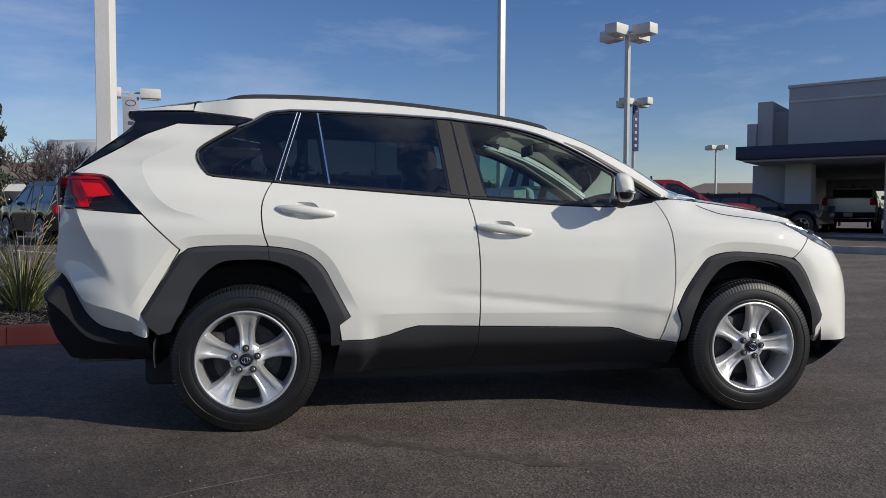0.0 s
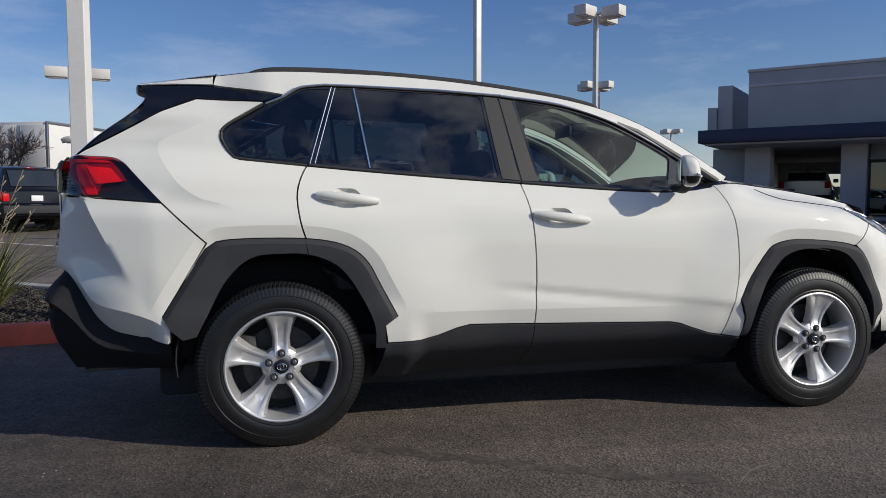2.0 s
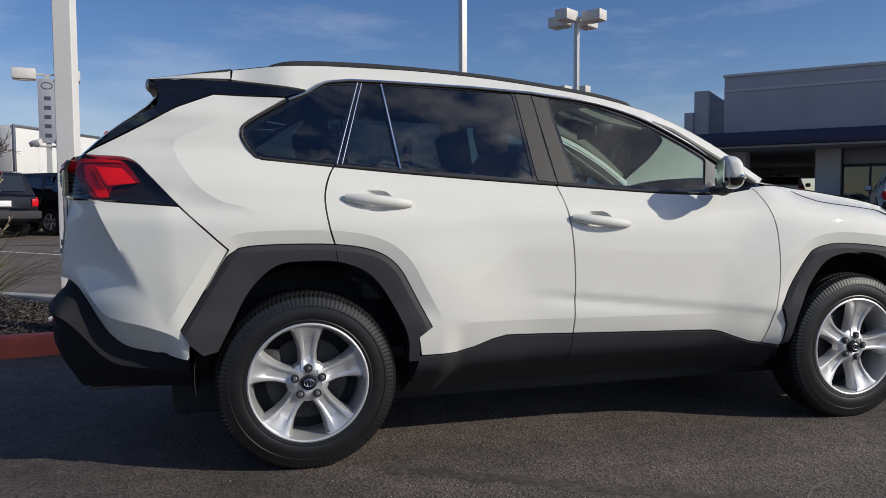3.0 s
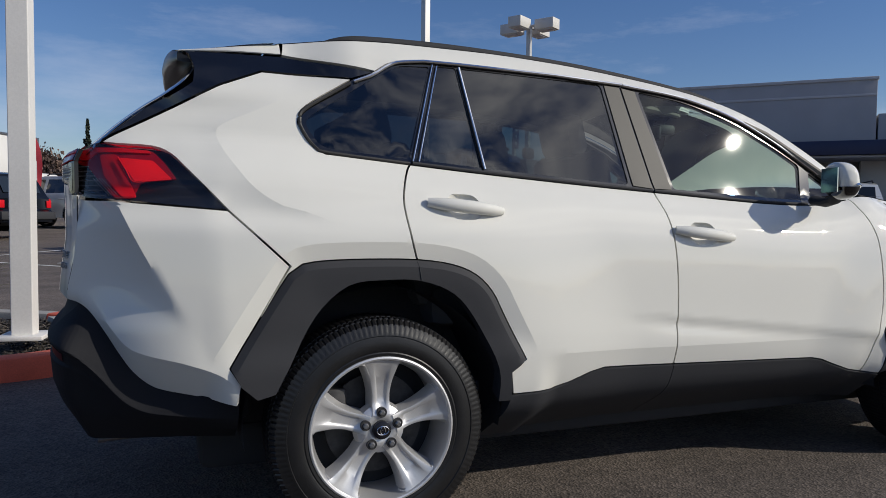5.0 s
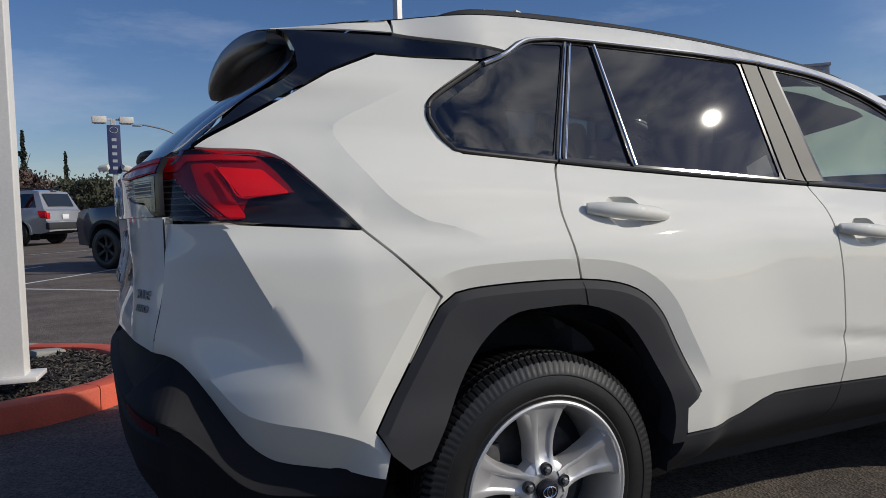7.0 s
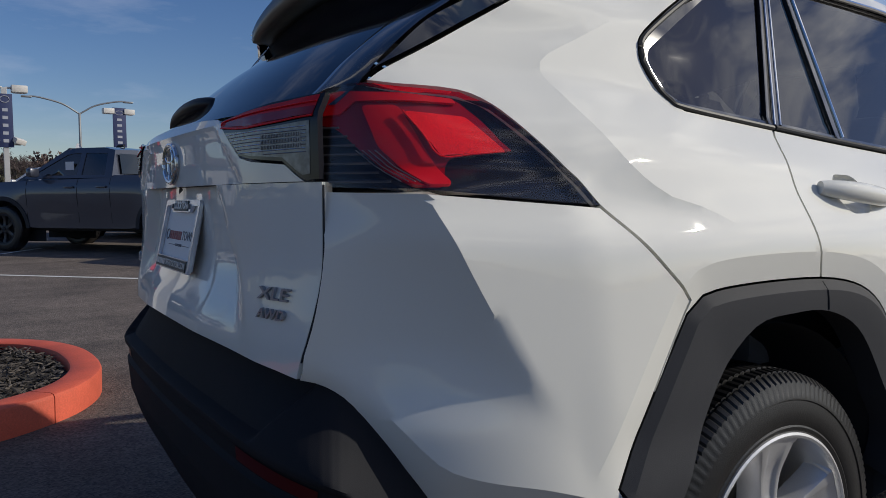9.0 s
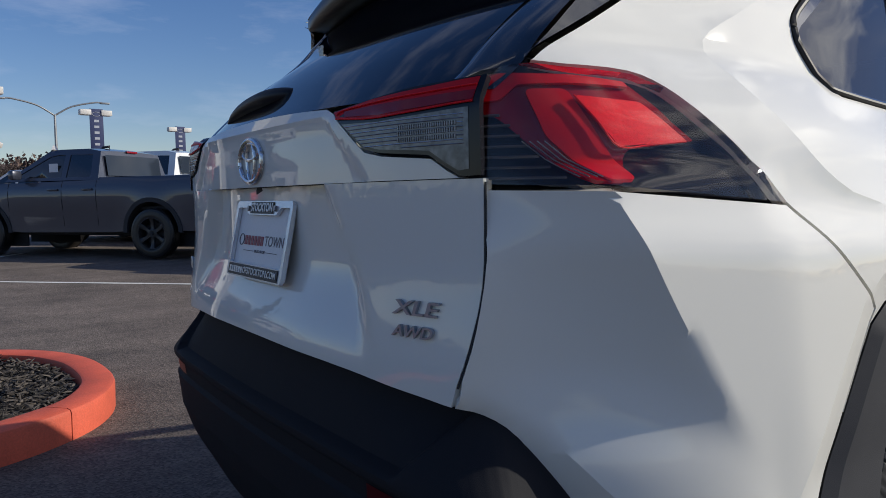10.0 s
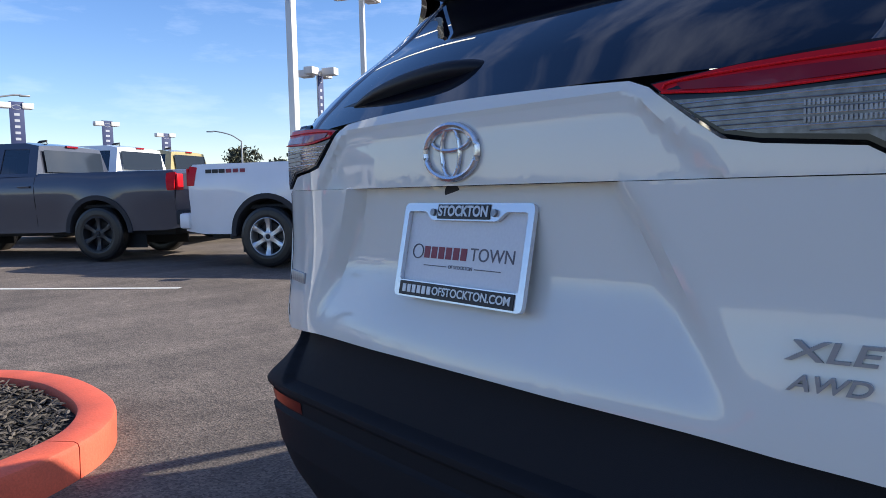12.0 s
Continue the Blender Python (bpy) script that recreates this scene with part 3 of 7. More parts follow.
def body_panel(name, poly, side, size=0.035, parent=None, material=None, off=0.0, gap=0.0034, lip=0.022, label="", place=None, holes=(), folds=False):
    return part(name, skin(poly, place or flank(side, off), (0, side, 0.05), size, lip, gap, holes, None, FOLDS if folds else ()), material or WHITE, parent or suv, label)


DROP = 0.008
HANDLES = (("r", 0.158, 0.430, 1.100, 1.073), ("f", 1.160, 1.436, 1.010, 0.980))


def cup_outline(x0, x1, z0, z1):
    xm, zm = 0.5 * (x0 + x1), 0.5 * (z0 + z1)
    return fillet([(xm - 0.050, zm + 0.044), (xm + 0.040, zm + 0.042), (xm + 0.075, zm - 0.002), (xm + 0.045, zm - 0.044), (xm - 0.045, zm - 0.044), (xm - 0.075, zm)], 0.034)


doors = {}
for side in (-1, 1):
    i_r = next(i for i, p in enumerate(ARCH_R) if p[0] > 0.105)
    rear_door = (list(reversed(belt_line(0.125, 1.125, 12, DROP)))
                 + GAP_R[1:-1] + ARCH_R[i_r:] + ARCH_R_END + [(0.619, 0.444), (0.700, 0.462), (0.785, 0.492), (0.849, 0.505)] + list(reversed(GAP_B[1:])))
    doors["r", side] = body_panel("rear_door", rear_door, side, 0.018 if side < 0 else 0.035, holes=(cup_outline(*HANDLES[0][1:]),), label="white rear door with dark privacy glass", folds=side < 0)
    front_door = (list(reversed(belt_line(1.125, 2.150, 12, DROP))) + GAP_B[1:] + [(1.877, 0.474), (1.930, 0.465), (1.990, 0.443), (2.090, 0.410)]
                  + list(reversed(GAP_F)))
    doors["f", side] = body_panel("front_door", front_door, side, 0.018 if side < 0 else 0.035, holes=(cup_outline(*HANDLES[1][1:]),), label="white front door with a clear window", folds=side < 0)
    quarter = (belt_line(0.125, -0.165, 6, DROP) + flow([(-0.200, 1.276), (-0.238, 1.330), (-0.245, 1.368), (-0.216, 1.415), (-0.055, 1.518)], 4)
               + [(-0.351, 1.530)] + flow([(-0.489, 1.470), (-0.600, 1.406), (-0.716, 1.341), (-0.800, 1.296), (-0.838, 1.270)], 4)
               + flow([(-0.790, 1.264), (-0.690, 1.258), (-0.640, 1.236), (-0.595, 1.190), (-0.480, 1.067)], 3) + [(-0.300, 0.897)] + ARCH_R[3:i_r] + list(reversed(GAP_R))[:-1])
    body_panel("quarter_panel", quarter, side, 0.018 if side < 0 else 0.03, folds=side < 0)
    corner = ([(-0.480, 1.067), (-0.300, 0.897)] + list(reversed(ARCH_R[:3])) + [(-0.445, 0.540), (-0.458, 0.475)]
              + flow([(-0.580, 0.498), (-0.690, 0.520), (-0.745, 0.560), (-0.820, 0.670), (-0.870, 0.745), (-0.905, 0.775), (-0.941, 0.786)], 3)
              + flow([(-0.939, 0.830), (-0.923, 0.900), (-0.910, 1.000), (-0.907, 1.096)], 3) + [(-0.800, 1.092)])
    body_panel("bumper_corner", corner, side, 0.016 if side < 0 else 0.022, folds=side < 0)
    fender = (list(reversed(GAP_F)) + [(2.25, 1.160)] + belt_line(2.30, 3.02, 10, 0.004) + [(3.085, 0.985), (3.02, 0.92), (2.935, 0.838)]
              + list(reversed([p for p in ARCH_F if p[0] < 2.93])))
    body_panel("fender", fender, side, 0.020 if side < 0 else 0.035, folds=side < 0)
    nose = ([(3.02, 0.92), (3.085, 0.985), (3.20, 0.93), (3.36, 0.875), (3.42, 0.80), (3.42, 0.68), (3.40, 0.58), (3.44, 0.47), (3.45, 0.36), (3.10, 0.36)]
            + list(reversed([p for p in ARCH_F[2:] if p[0] > 2.95])) + [(2.935, 0.838)])
    body_panel("front_bumper_corner", nose, side, 0.03)
    lamp_front = body_panel("headlight", flow([(2.915, 1.034), (3.00, 1.024), (3.08, 1.006), (3.18, 0.952), (3.285, 0.880)], 3) + flow([(3.235, 0.874), (3.15, 0.904), (3.07, 0.940), (2.99, 0.985)], 3), side, 0.014,
                            material=HEADLAMP, off=0.007, gap=0.0, lip=0.012, label="clear wraparound headlight lens")
    part("light_bar", tube([flank(side, 0.010)(x, z) for x, z in flow([(2.95, 1.024), (3.06, 0.990), (3.15, 0.940), (3.24, 0.884)], 5)], 0.006, 8), CHROME, lamp_front, "chrome bar in the headlight")
    part("lamp_bowl", tube([flank(side, 0.002)(3.10, 0.965), flank(side, 0.009)(3.10, 0.965)], [0.024, 0.020], 16), DARK, lamp_front, "dark projector bowl")
    part("bonnet_seam", tube([flank(side, 0.0005)(x, z) for x, z in flow([(2.42, 1.128), (2.50, 1.092), (2.56, 1.074), (2.75, 1.052), (2.95, 1.028), (3.08, 1.000)], 5)], 0.0035, 6), DARK, suv, "dark seam of the bonnet")
    # roof edge and windscreen pillar in one pressing
    top = [(x, float(roof_line(x))) for x in np.linspace(-0.272, 2.30, 34)]
    edge = top + list(reversed(window_top)) + [(-0.004, 1.557), (-0.282, 1.596)]
    body_panel("roof_side", edge, side, 0.035, place=roof_flank(side))
    blade = [(-0.279, 1.645), (-0.279, 1.598), (-0.45, 1.598), (-0.616, 1.592), (-0.61, 1.600), (-0.45, 1.622)]
    body_panel("spoiler_side", blade, side, 0.03, place=roof_flank(side), lip=0.004)
    # black pieces round the windows
    fin = [(0.026, 1.549), (-0.055, 1.520), (-0.351, 1.532)] + flow([(-0.489, 1.472), (-0.600, 1.408), (-0.716, 1.343), (-0.800, 1.298), (-0.842, 1.272)], 4) + flow([(-0.790, 1.318), (-0.706, 1.390), (-0.620, 1.440), (-0.572, 1.478)], 4) + flow([(-0.566, 1.530), (-0.580, 1.575), (-0.606, 1.590)], 3) + [(-0.282, 1.594), (-0.004, 1.554)]
    body_panel("pillar_trim", fin, side, 0.025, material=GLOSS_BLACK, off=-0.003, label="gloss black trim between roof and rear pillar")
    QW = fillet([(-0.232, 1.365), (-0.172, 1.274), (0.128, 1.248), (0.236, 1.588), (0.116, 1.582), (0.012, 1.522)], [0.04, 0.04, 0.012, 0.012, 0.03, 0.03])
    RQ = fillet([(0.172, 1.246), (0.398, 1.226), (0.338, 1.592), (0.268, 1.592)], 0.008)
    RW = fillet([(0.418, 1.224), (1.020, 1.180), (0.962, 1.578), (0.358, 1.592)], [0.008, 0.02, 0.02, 0.008])
    FW = fillet([(1.236, 1.168), (1.925, 1.134), (1.962, 1.288), (1.850, 1.352), (1.615, 1.466), (1.365, 1.536), (1.138, 1.562)], [0.01, 0.01, 0.02, 0.04, 0.08, 0.08, 0.02])
    FQ = fillet([(1.985, 1.146), (2.165, 1.166), (2.010, 1.258)], 0.008)
    band = ([(-0.240, 1.366)] + flow([(-0.198, 1.272), (-0.165, 1.258), (0.131, 1.231), (0.398, 1.208), (1.125, 1.157), (1.916, 1.117), (2.090, 1.134), (2.225, 1.160)], 4)
            + list(reversed(window_top)) + [(-0.050, 1.518), (-0.214, 1.414)])
    trim = part("window_surround", skin(band, flank(side, -0.006), (0, side, 0.3), 0.03, 0.02, 0.0, (QW, RQ, RW, FW, FQ)), GLOSS_BLACK, suv, "gloss black frame round the side windows")
    for name, poly, owner, material, label in (("quarter_window", QW, suv, TINTED, "dark privacy glass"), ("door_window", RQ, doors["r", side], TINTED, "dark privacy glass"),
                                               ("door_window", RW, doors["r", side], TINTED, "dark privacy glass"), ("door_window", FW, doors["f", side], CLEAR, "clear tinted glass"),
                                               ("door_window", FQ, doors["f", side], CLEAR, "clear tinted glass")):
        pane = part(name, skin(poly, flank(side, -0.010), (0, side, 0.3), 0.05, 0.0, -0.004), material, owner, label)
        pane.visible_shadow = material is TINTED
    for poly, owner in (([(0.975, 1.578), (1.050, 1.574), (1.130, 1.166), (1.036, 1.176)], "r"), ([(1.056, 1.573), (1.124, 1.563), (1.222, 1.164), (1.136, 1.166)], "f")):
        body_panel("pillar_cover", poly, side, 0.04, doors[owner, side], PILLAR, -0.002, 0.002, 0.012, "satin dark pillar cover")

    def strip(pts, r, material, owner, name, off=0.002, flat=1.0, label=""):
        return part(name, tube([flank(side, off)(x, z) for x, z in pts], r, 8, True, flat), material, owner, label)

    strip(flow([(-0.05, 1.510), (0.020, 1.540), (0.075, 1.576), (0.120, 1.594), (0.213, 1.606)], 4) + [(x, z - 0.004) for x, z in window_top[4:7]], 0.0065, CHROME, doors["r", side], "upper_trim", label="chrome strip over the windows")
    strip(flow([(1.062, 1.583), (1.370, 1.549), (1.625, 1.480), (1.854, 1.373), (2.060, 1.253)], 5), 0.0065, CHROME, doors["f", side], "upper_trim", label="chrome strip over the window")
    strip(flow([(-0.062, 1.505), (-0.216, 1.408), (-0.241, 1.366), (-0.230, 1.325), (-0.195, 1.275), (-0.150, 1.258), (0.125, 1.232)], 5), 0.006, PILLAR, suv, "quarter_trim")
    strip([(0.138, 1.240), (0.245, 1.595)], 0.003, CHROME, suv, "window_divider", label="chrome divider")
    strip([(0.160, 1.240), (0.262, 1.592)], 0.003, CHROME, doors["r", side], "window_divider", label="chrome divider")
    strip([(0.408, 1.222), (0.349, 1.594)], 0.0045, CHROME, doors["r", side], "window_divider", label="satin divider between two panes")
    strip(belt_line(0.135, 1.12, 12, 0.002), 0.006, PLASTIC, doors["r", side], "belt_seal")
    strip(belt_line(1.13, 1.93, 10, 0.002), 0.006, PLASTIC, doors["f", side], "belt_seal")
    # cladding
    INNER_R = flow([(-0.345, 0.505), (-0.302, 0.590), (-0.222, 0.740), (-0.120, 0.832), (0.0, 0.848), (0.124, 0.842), (0.240, 0.795), (0.320, 0.700), (0.400, 0.540), (0.410, 0.420)], 4)
    clad = ARCH_R + [(0.450, 0.523), (0.458, 0.420)] + list(reversed(INNER_R)) + [(-0.400, 0.492), (-0.448, 0.536)]
    part("wheel_arch_cladding", skin(clad, arch_place(side, 0), (0, side, 0.05), 0.020, 0.07, 0.001, lines=(beyond(ARCH_R, -0.022),)), PLASTIC, suv, "black plastic wheel arch cladding")
    part("cladding_seam", tube([arch_place(side, 0, 0.0005)(x, z) for x, z in ((0.1115, 0.906), (0.114, 0.886), (0.119, 0.862), (0.122, 0.846))], 0.0018, 6), DARK, doors["r", side], "dark seam across the cladding")
    INNER_F = flow([(2.300, 0.400), (2.335, 0.560), (2.420, 0.710), (2.520, 0.805), (2.690, 0.828), (2.850, 0.800), (2.950, 0.710), (3.030, 0.560), (3.060, 0.440)], 4)
    part("wheel_arch_cladding", skin(ARCH_F[:-1] + [(3.075, 0.40)] + list(reversed(INNER_F)), arch_place(side, 1), (0, side, 0.05), 0.020, 0.07, 0.001, lines=(beyond(ARCH_F[3:-3], -0.022),)), PLASTIC, suv, "black plastic wheel arch cladding")
    rock = ([(0.455, 0.438), (0.619, 0.440), (0.700, 0.458), (0.785, 0.488), (0.849, 0.501), (1.168, 0.491), (1.877, 0.470), (1.930, 0.461), (1.990, 0.439), (2.090, 0.406), (2.166, 0.393), (2.262, 0.379)]
            + [(2.30, 0.24), (0.42, 0.24)])
    for x0, x1, owner in ((0.0, 1.168, doors["r", side]), (1.168, 3.0, doors["f", side])):
        poly = [p for p in rock if x0 <= p[0] <= x1]
        poly = poly + [(1.168, 0.24)] if x0 == 0 else [(1.168, 0.24)] + poly
        if x0 == 0:
            poly = [p for p in rock[:6]] + [(1.168, 0.24), (0.42, 0.24)]
        else:
            poly = rock[5:12] + [(2.30, 0.24), (1.168, 0.24)]
        body_panel("rocker_cladding", poly, side, 0.03, owner, PLASTIC, 0.004, 0.0015, 0.06, "black plastic sill cladding")

    # door handles
    for owner, x0, x1, z0, z1 in HANDLES:
        def along(t):
            x, z = x0 + (x1 - x0) * t, z0 + (z1 - z0) * t
            bulge = math.sin(math.pi * min(max(t, 0.02), 0.98))**0.6
            return Vector((x, side * (half_width(x, z) + 0.002 + 0.030 * bulge), z))
        bm = tube([along(t) for t in np.linspace(0.0, 1.0, 19)], [0.006 + 0.0120 * math.sin(math.pi * min(max(t, 0.02), 0.98))**0.28 for t in np.linspace(0, 1, 19)], 12, True, 1.25)
        handle = part("door_handle", bm, WHITE, doors[owner, side], "white body-coloured pull handle")
        xm, zm = 0.5 * (x0 + x1), 0.5 * (z0 + z1)

        def dished(x, z):
            d = min(1.0, math.hypot((x - xm) / 0.076, (z - zm) / 0.047))
            return (x, side * (half_width(x, z) - 0.002 - 0.032 * (1 - d**2.2)), z)
        part("handle_cup", skin(cup_outline(x0, x1, z0, z1), dished, (0, side, 0), 0.010, 0.0, -0.001), WHITE, handle, "hollow behind the handle")

    # mirror
    m0 = Vector((1.903, side * 0.947, 1.214))
    swing = Matrix.Rotation(side * math.radians(24), 3, "Z")

    def shell(u, v):
        a, b = u * math.tau, (v - 0.5) * math.pi
        c = abs(math.cos(b))**0.55
        x, z = abs(math.cos(a))**0.75 * math.copysign(1, math.cos(a)) * c, abs(math.sin(a))**0.75 * math.copysign(1, math.sin(a)) * c
        deep = 0.062 if x > 0 else 0.036
        return m0 + swing @ Vector((deep * x - 0.008 * z, side * 0.090 * math.sin(b), 0.074 * z))
    mirror = part("door_mirror", grid(28, 15, shell, side > 0, True), WHITE, doors["f", side], "white door mirror with a black lower half")
    bmesh_low = grid(28, 15, lambda u, v: (shell(u, v) - m0) * 1.03 + m0 - Vector((0, 0, 0.003)), side > 0, True)
    bmesh.ops.bisect_plane(bmesh_low, geom=bmesh_low.verts[:] + bmesh_low.edges[:] + bmesh_low.faces[:], plane_co=m0 - Vector((0, 0, 0.028)), plane_no=(0, 0, 1), clear_outer=True)
    part("mirror_base", bmesh_low, GLOSS_BLACK, mirror)
    pane = box((0.004, 0.140, 0.098), m0 + Vector((-0.0365, 0, 0.0)), 0.0)
    bmesh.ops.rotate(pane, cent=m0, matrix=swing, verts=pane.verts)
    part("mirror_glass", pane, CHROME, mirror, "mirror glass")
    part("mirror_arm", tube([(1.94, side * 0.80, 1.135), (1.935, side * 0.86, 1.125), (1.925, side * 0.91, 1.135), (1.915, side * 0.94, 1.16)], [0.036, 0.032, 0.030, 0.028], 12, True, 0.6), PLASTIC, mirror)
    rim_path = [shell(u, v) + (shell(u, v) - m0) * 0.045 for u, v in ((0.955, 0.25), (0.955, 0.45), (0.955, 0.65), (0.955, 0.80), (0.945, 0.90))]
    part("indicator", tube(rim_path, 0.0055, 8), CHROME, mirror, "bright indicator strip")
    # wheel wells
    for xc in (0.0, AXLE):
        well = grid(25, 2, lambda u, v: (xc + 0.44 * math.cos(math.pi * (1.12 * u - 0.06)), side * (0.86 - 0.32 * v), 0.40 + 0.42 * math.sin(math.pi * (1.12 * u - 0.06))), side > 0)
        part("wheel_liner", well, DARK, suv)
        part("inner_wall", grid(2, 2, lambda u, v: (xc - 0.5 + u, side * 0.545, 0.2 + 0.65 * v)), DARK, suv)
    # roof rail
    rail = [(-0.135, 1.668), (-0.10, 1.690), (0.02, 1.708), (0.342, 1.712), (0.766, 1.694), (1.078, 1.666), (1.398, 1.625), (1.570, 1.590), (1.610, 1.570)]
    bar = tube([(x, side * (side_y(x, float(roof_line(x))) - 0.045), z - 0.028) for x, z in flow(rail, 4)], 0.010, 10, True, 1.5)
    part("roof_rail", bar, PLASTIC, suv, "black roof rail")

# roof, spoiler, bonnet, windscreen
CROWN = 0.058


def roof_at(x, v):
    ye, ze = side_y(x, float(roof_line(x))), float(roof_line(x))
    s = 2 * v - 1
    return (x, s * ye, ze + CROWN * (1 - abs(s)**2.2))


part("roof", grid(40, 25, lambda u, v: roof_at(-0.270 + u * 1.83, v), False), WHITE, suv)
tail_end = Curve((0, -0.640), (0.3, -0.632), (0.5, -0.620), (0.57, -0.612), (0.62, -0.606))


def spoiler_at(u, v):
    s = 2 * v - 1
    x0, x1 = -0.2755, float(tail_end(abs(s) * 0.58))
    x = x0 + (x1 - x0) * u
    ye = side_y(x, 1.615) - 0.012
    ze = float(Curve((-0.70, 1.585), (-0.60, 1.600), (-0.45, 1.622), (-0.275, 1.646))(x))
    return (x, s * ye, ze + CROWN * (1 - abs(s)**2.2))


spoiler = part("spoiler", outward(grid(20, 33, spoiler_at, True), (-0.45, 0, 1.2)), WHITE, suv, "white roof spoiler with a gloss black underside")


def spoiler_under(u, v):
    s = 2 * v - 1
    a = Vector(spoiler_at(1, v)) + Vector((0, 0, -0.001))
    full = 1 - abs(s)**6
    path = [(0, 0), (-0.008, -0.006), (-0.016, -0.022), (-0.016, -0.044), (-0.002, -0.062), (0.040, -0.068), (0.11, -0.064), (0.21, -0.050)]
    k = u * (len(path) - 1)
    i = min(int(k), len(path) - 2)
    p = [np.array(path[min(max(i + j, 0), len(path) - 1)]) for j in (-1, 0, 1, 2)]
    t = k - i
    d = 0.5 * (2 * p[1] + (p[2] - p[0]) * t + (2 * p[0] - 5 * p[1] + 4 * p[2] - p[3]) * t * t + (3 * p[1] - p[0] - 3 * p[2] + p[3]) * t**3)
    return a + Vector((d[0] * (0.15 + 0.85 * full) if d[0] < 0 else d[0], -0.010 * s * abs(s)**5, d[1] * (0.50 + 0.50 * full)))


for v in (0.0, 1.0):
    cheek = bmesh.new()
    rim = [cheek.verts.new(spoiler_under(u, v)) for u in np.linspace(0, 1, 24)]
    cheek.faces.new(rim)
    part("spoiler_cheek", outward(cheek, (-0.5, 0, 1.56)), SATIN_BLACK, spoiler, smooth=False)
part("spoiler_lip", outward(grid(36, 33, spoiler_under, True), (-0.50, 0, 1.585)), SATIN_BLACK, spoiler, "gloss black lower spoiler")


def bonnet_at(u, v):
    x, s = 2.26 + 1.10 * u, 2 * v - 1
    ze = float(belt(min(x, 3.15))) - (0.0 if x < 3.15 else 0.9 * (x - 3.15))
    ye = half_width(min(x, 3.12), float(belt(min(x, 3.12))) - 0.004) - 0.004 - 0.5 * max(x - 3.12, 0)
    return (x + 0.10 * u * (1 - s * s), s * ye, ze - 0.002 + 0.055 * (1 - abs(s)**2.6) * (1 - 0.6 * u))


part("bonnet", grid(24, 25, bonnet_at, False), WHITE, suv)


def screen_at(u, v):
    s, x = 2 * v - 1, 1.545 + 0.80 * u
    ze, ye = float(roof_line(x)), side_y(x, float(roof_line(x)))
    arc = 1 - abs(s)**2.2
    return (x + 0.17 * u * arc + 0.015 * arc, s * ye, ze + CROWN * arc - 0.02 * u * arc)


pane = part("windscreen", outward(grid(16, 19, screen_at, False), (1.2, 0, 0.8)), WINDSCREEN, suv, "clear windscreen")
pane.visible_shadow = False
part("cowl", grid(2, 9, lambda u, v: (2.28 + 0.22 * u, (2 * v - 1) * 0.70, 1.155 + 0.01 * u)), PLASTIC, suv)


def nose_at(u, v):
    s = 2 * u - 1
    zz = 0.22 + 0.76 * v
    front = float(Curve((0.22, 3.36), (0.36, 3.47), (0.47, 3.47), (0.58, 3.42), (0.68, 3.45), (0.80, 3.45), (0.88, 3.38), (0.98, 3.28))(zz))
    return (front - 0.07 + 0.14 * (1 - abs(s)**2.4) - 0.05 * abs(s)**8, s * 0.66, zz)


part("front_bumper", grid(25, 16, nose_at, False), WHITE, suv)
part("front_skirt", grid(25, 6, lambda u, v: (3.10 + 0.31 * v + 0.12 * (1 - abs(2 * u - 1)**2.4) * v - 0.03 * abs(2 * u - 1)**8, (2 * u - 1) * (0.80 - 0.06 * v), 0.215 + 0.15 * v**1.5), False), PLASTIC, suv, "black front lip")

# tailgate
LOW_EDGE = flow([(-0.652, 0.786), (-0.50, 0.800), (-0.36, 0.806), (0.0, 0.810), (0.36, 0.806), (0.50, 0.800), (0.652, 0.786)], 3)
low_gate = LOW_EDGE + flow([(0.658, 0.815), (0.675, 0.870), (0.686, 0.960), (0.688, 1.1120)], 3) + list(reversed(flow([(-0.660, 0.815), (-0.675, 0.870), (-0.686, 0.960), (-0.688, 1.1120)], 3)))
GARNISH = [[(-0.440, 1.124), (-0.345, 1.214), (0.345, 1.214), (0.440, 1.124)]]
tailgate = part("tailgate", skin(low_gate, gate(), (-1, 0, 0), 0.020, 0.025, 0.0035), WHITE, suv, "white tailgate with a recess round the licence plate")
LAMP_IN = [(-0.362, 1.224), (-0.420, 1.180), (-0.455, 1.156), (-0.500, 1.148), (-0.600, 1.140), (-0.630, 1.122), (-0.655, 1.108)]
up_gate = ([(-0.684, 1.112)] + list(reversed(LAMP_IN[:-1]))[:0] + [(-0.655, 1.109)] + list(reversed(LAMP_IN[:-1]))
           + flow([(-0.33, 1.236), (-0.20, 1.242), (0.0, 1.246), (0.20, 1.242), (0.33, 1.236)], 3) + [(-y, z) for y, z in LAMP_IN])
up_gate = up_gate[1:]
part("gate_garnish", skin(up_gate, gate(0.002), (-1, 0, 0), 0.012, 0.022, 0.0015, lines=GARNISH), WHITE, tailgate, "white upper tailgate panel")

# rear window with its black surround
back_edge = Curve((1.228, -0.880), (1.268, -0.842), (1.318, -0.794), (1.390, -0.710), (1.440, -0.638), (1.478, -0.596), (1.53, -0.560), (1.60, -0.515))


def glass_at(u, v, off=0.0):
    z, s = 1.232 + 0.355 * u, 2 * v - 1
    y = s * (half_width(float(back_edge(z)), z) - 0.003 - 0.012 * float(step(0.75, 0.9, u)))
    x = float(back_edge(z)) - (0.075 - 0.045 * u) * (1 - abs(s)**2.6)
    return (x - off, y, z + (0.014 * (1 - u) + 0.052 * u * u) * (1 - abs(s)**2.0))


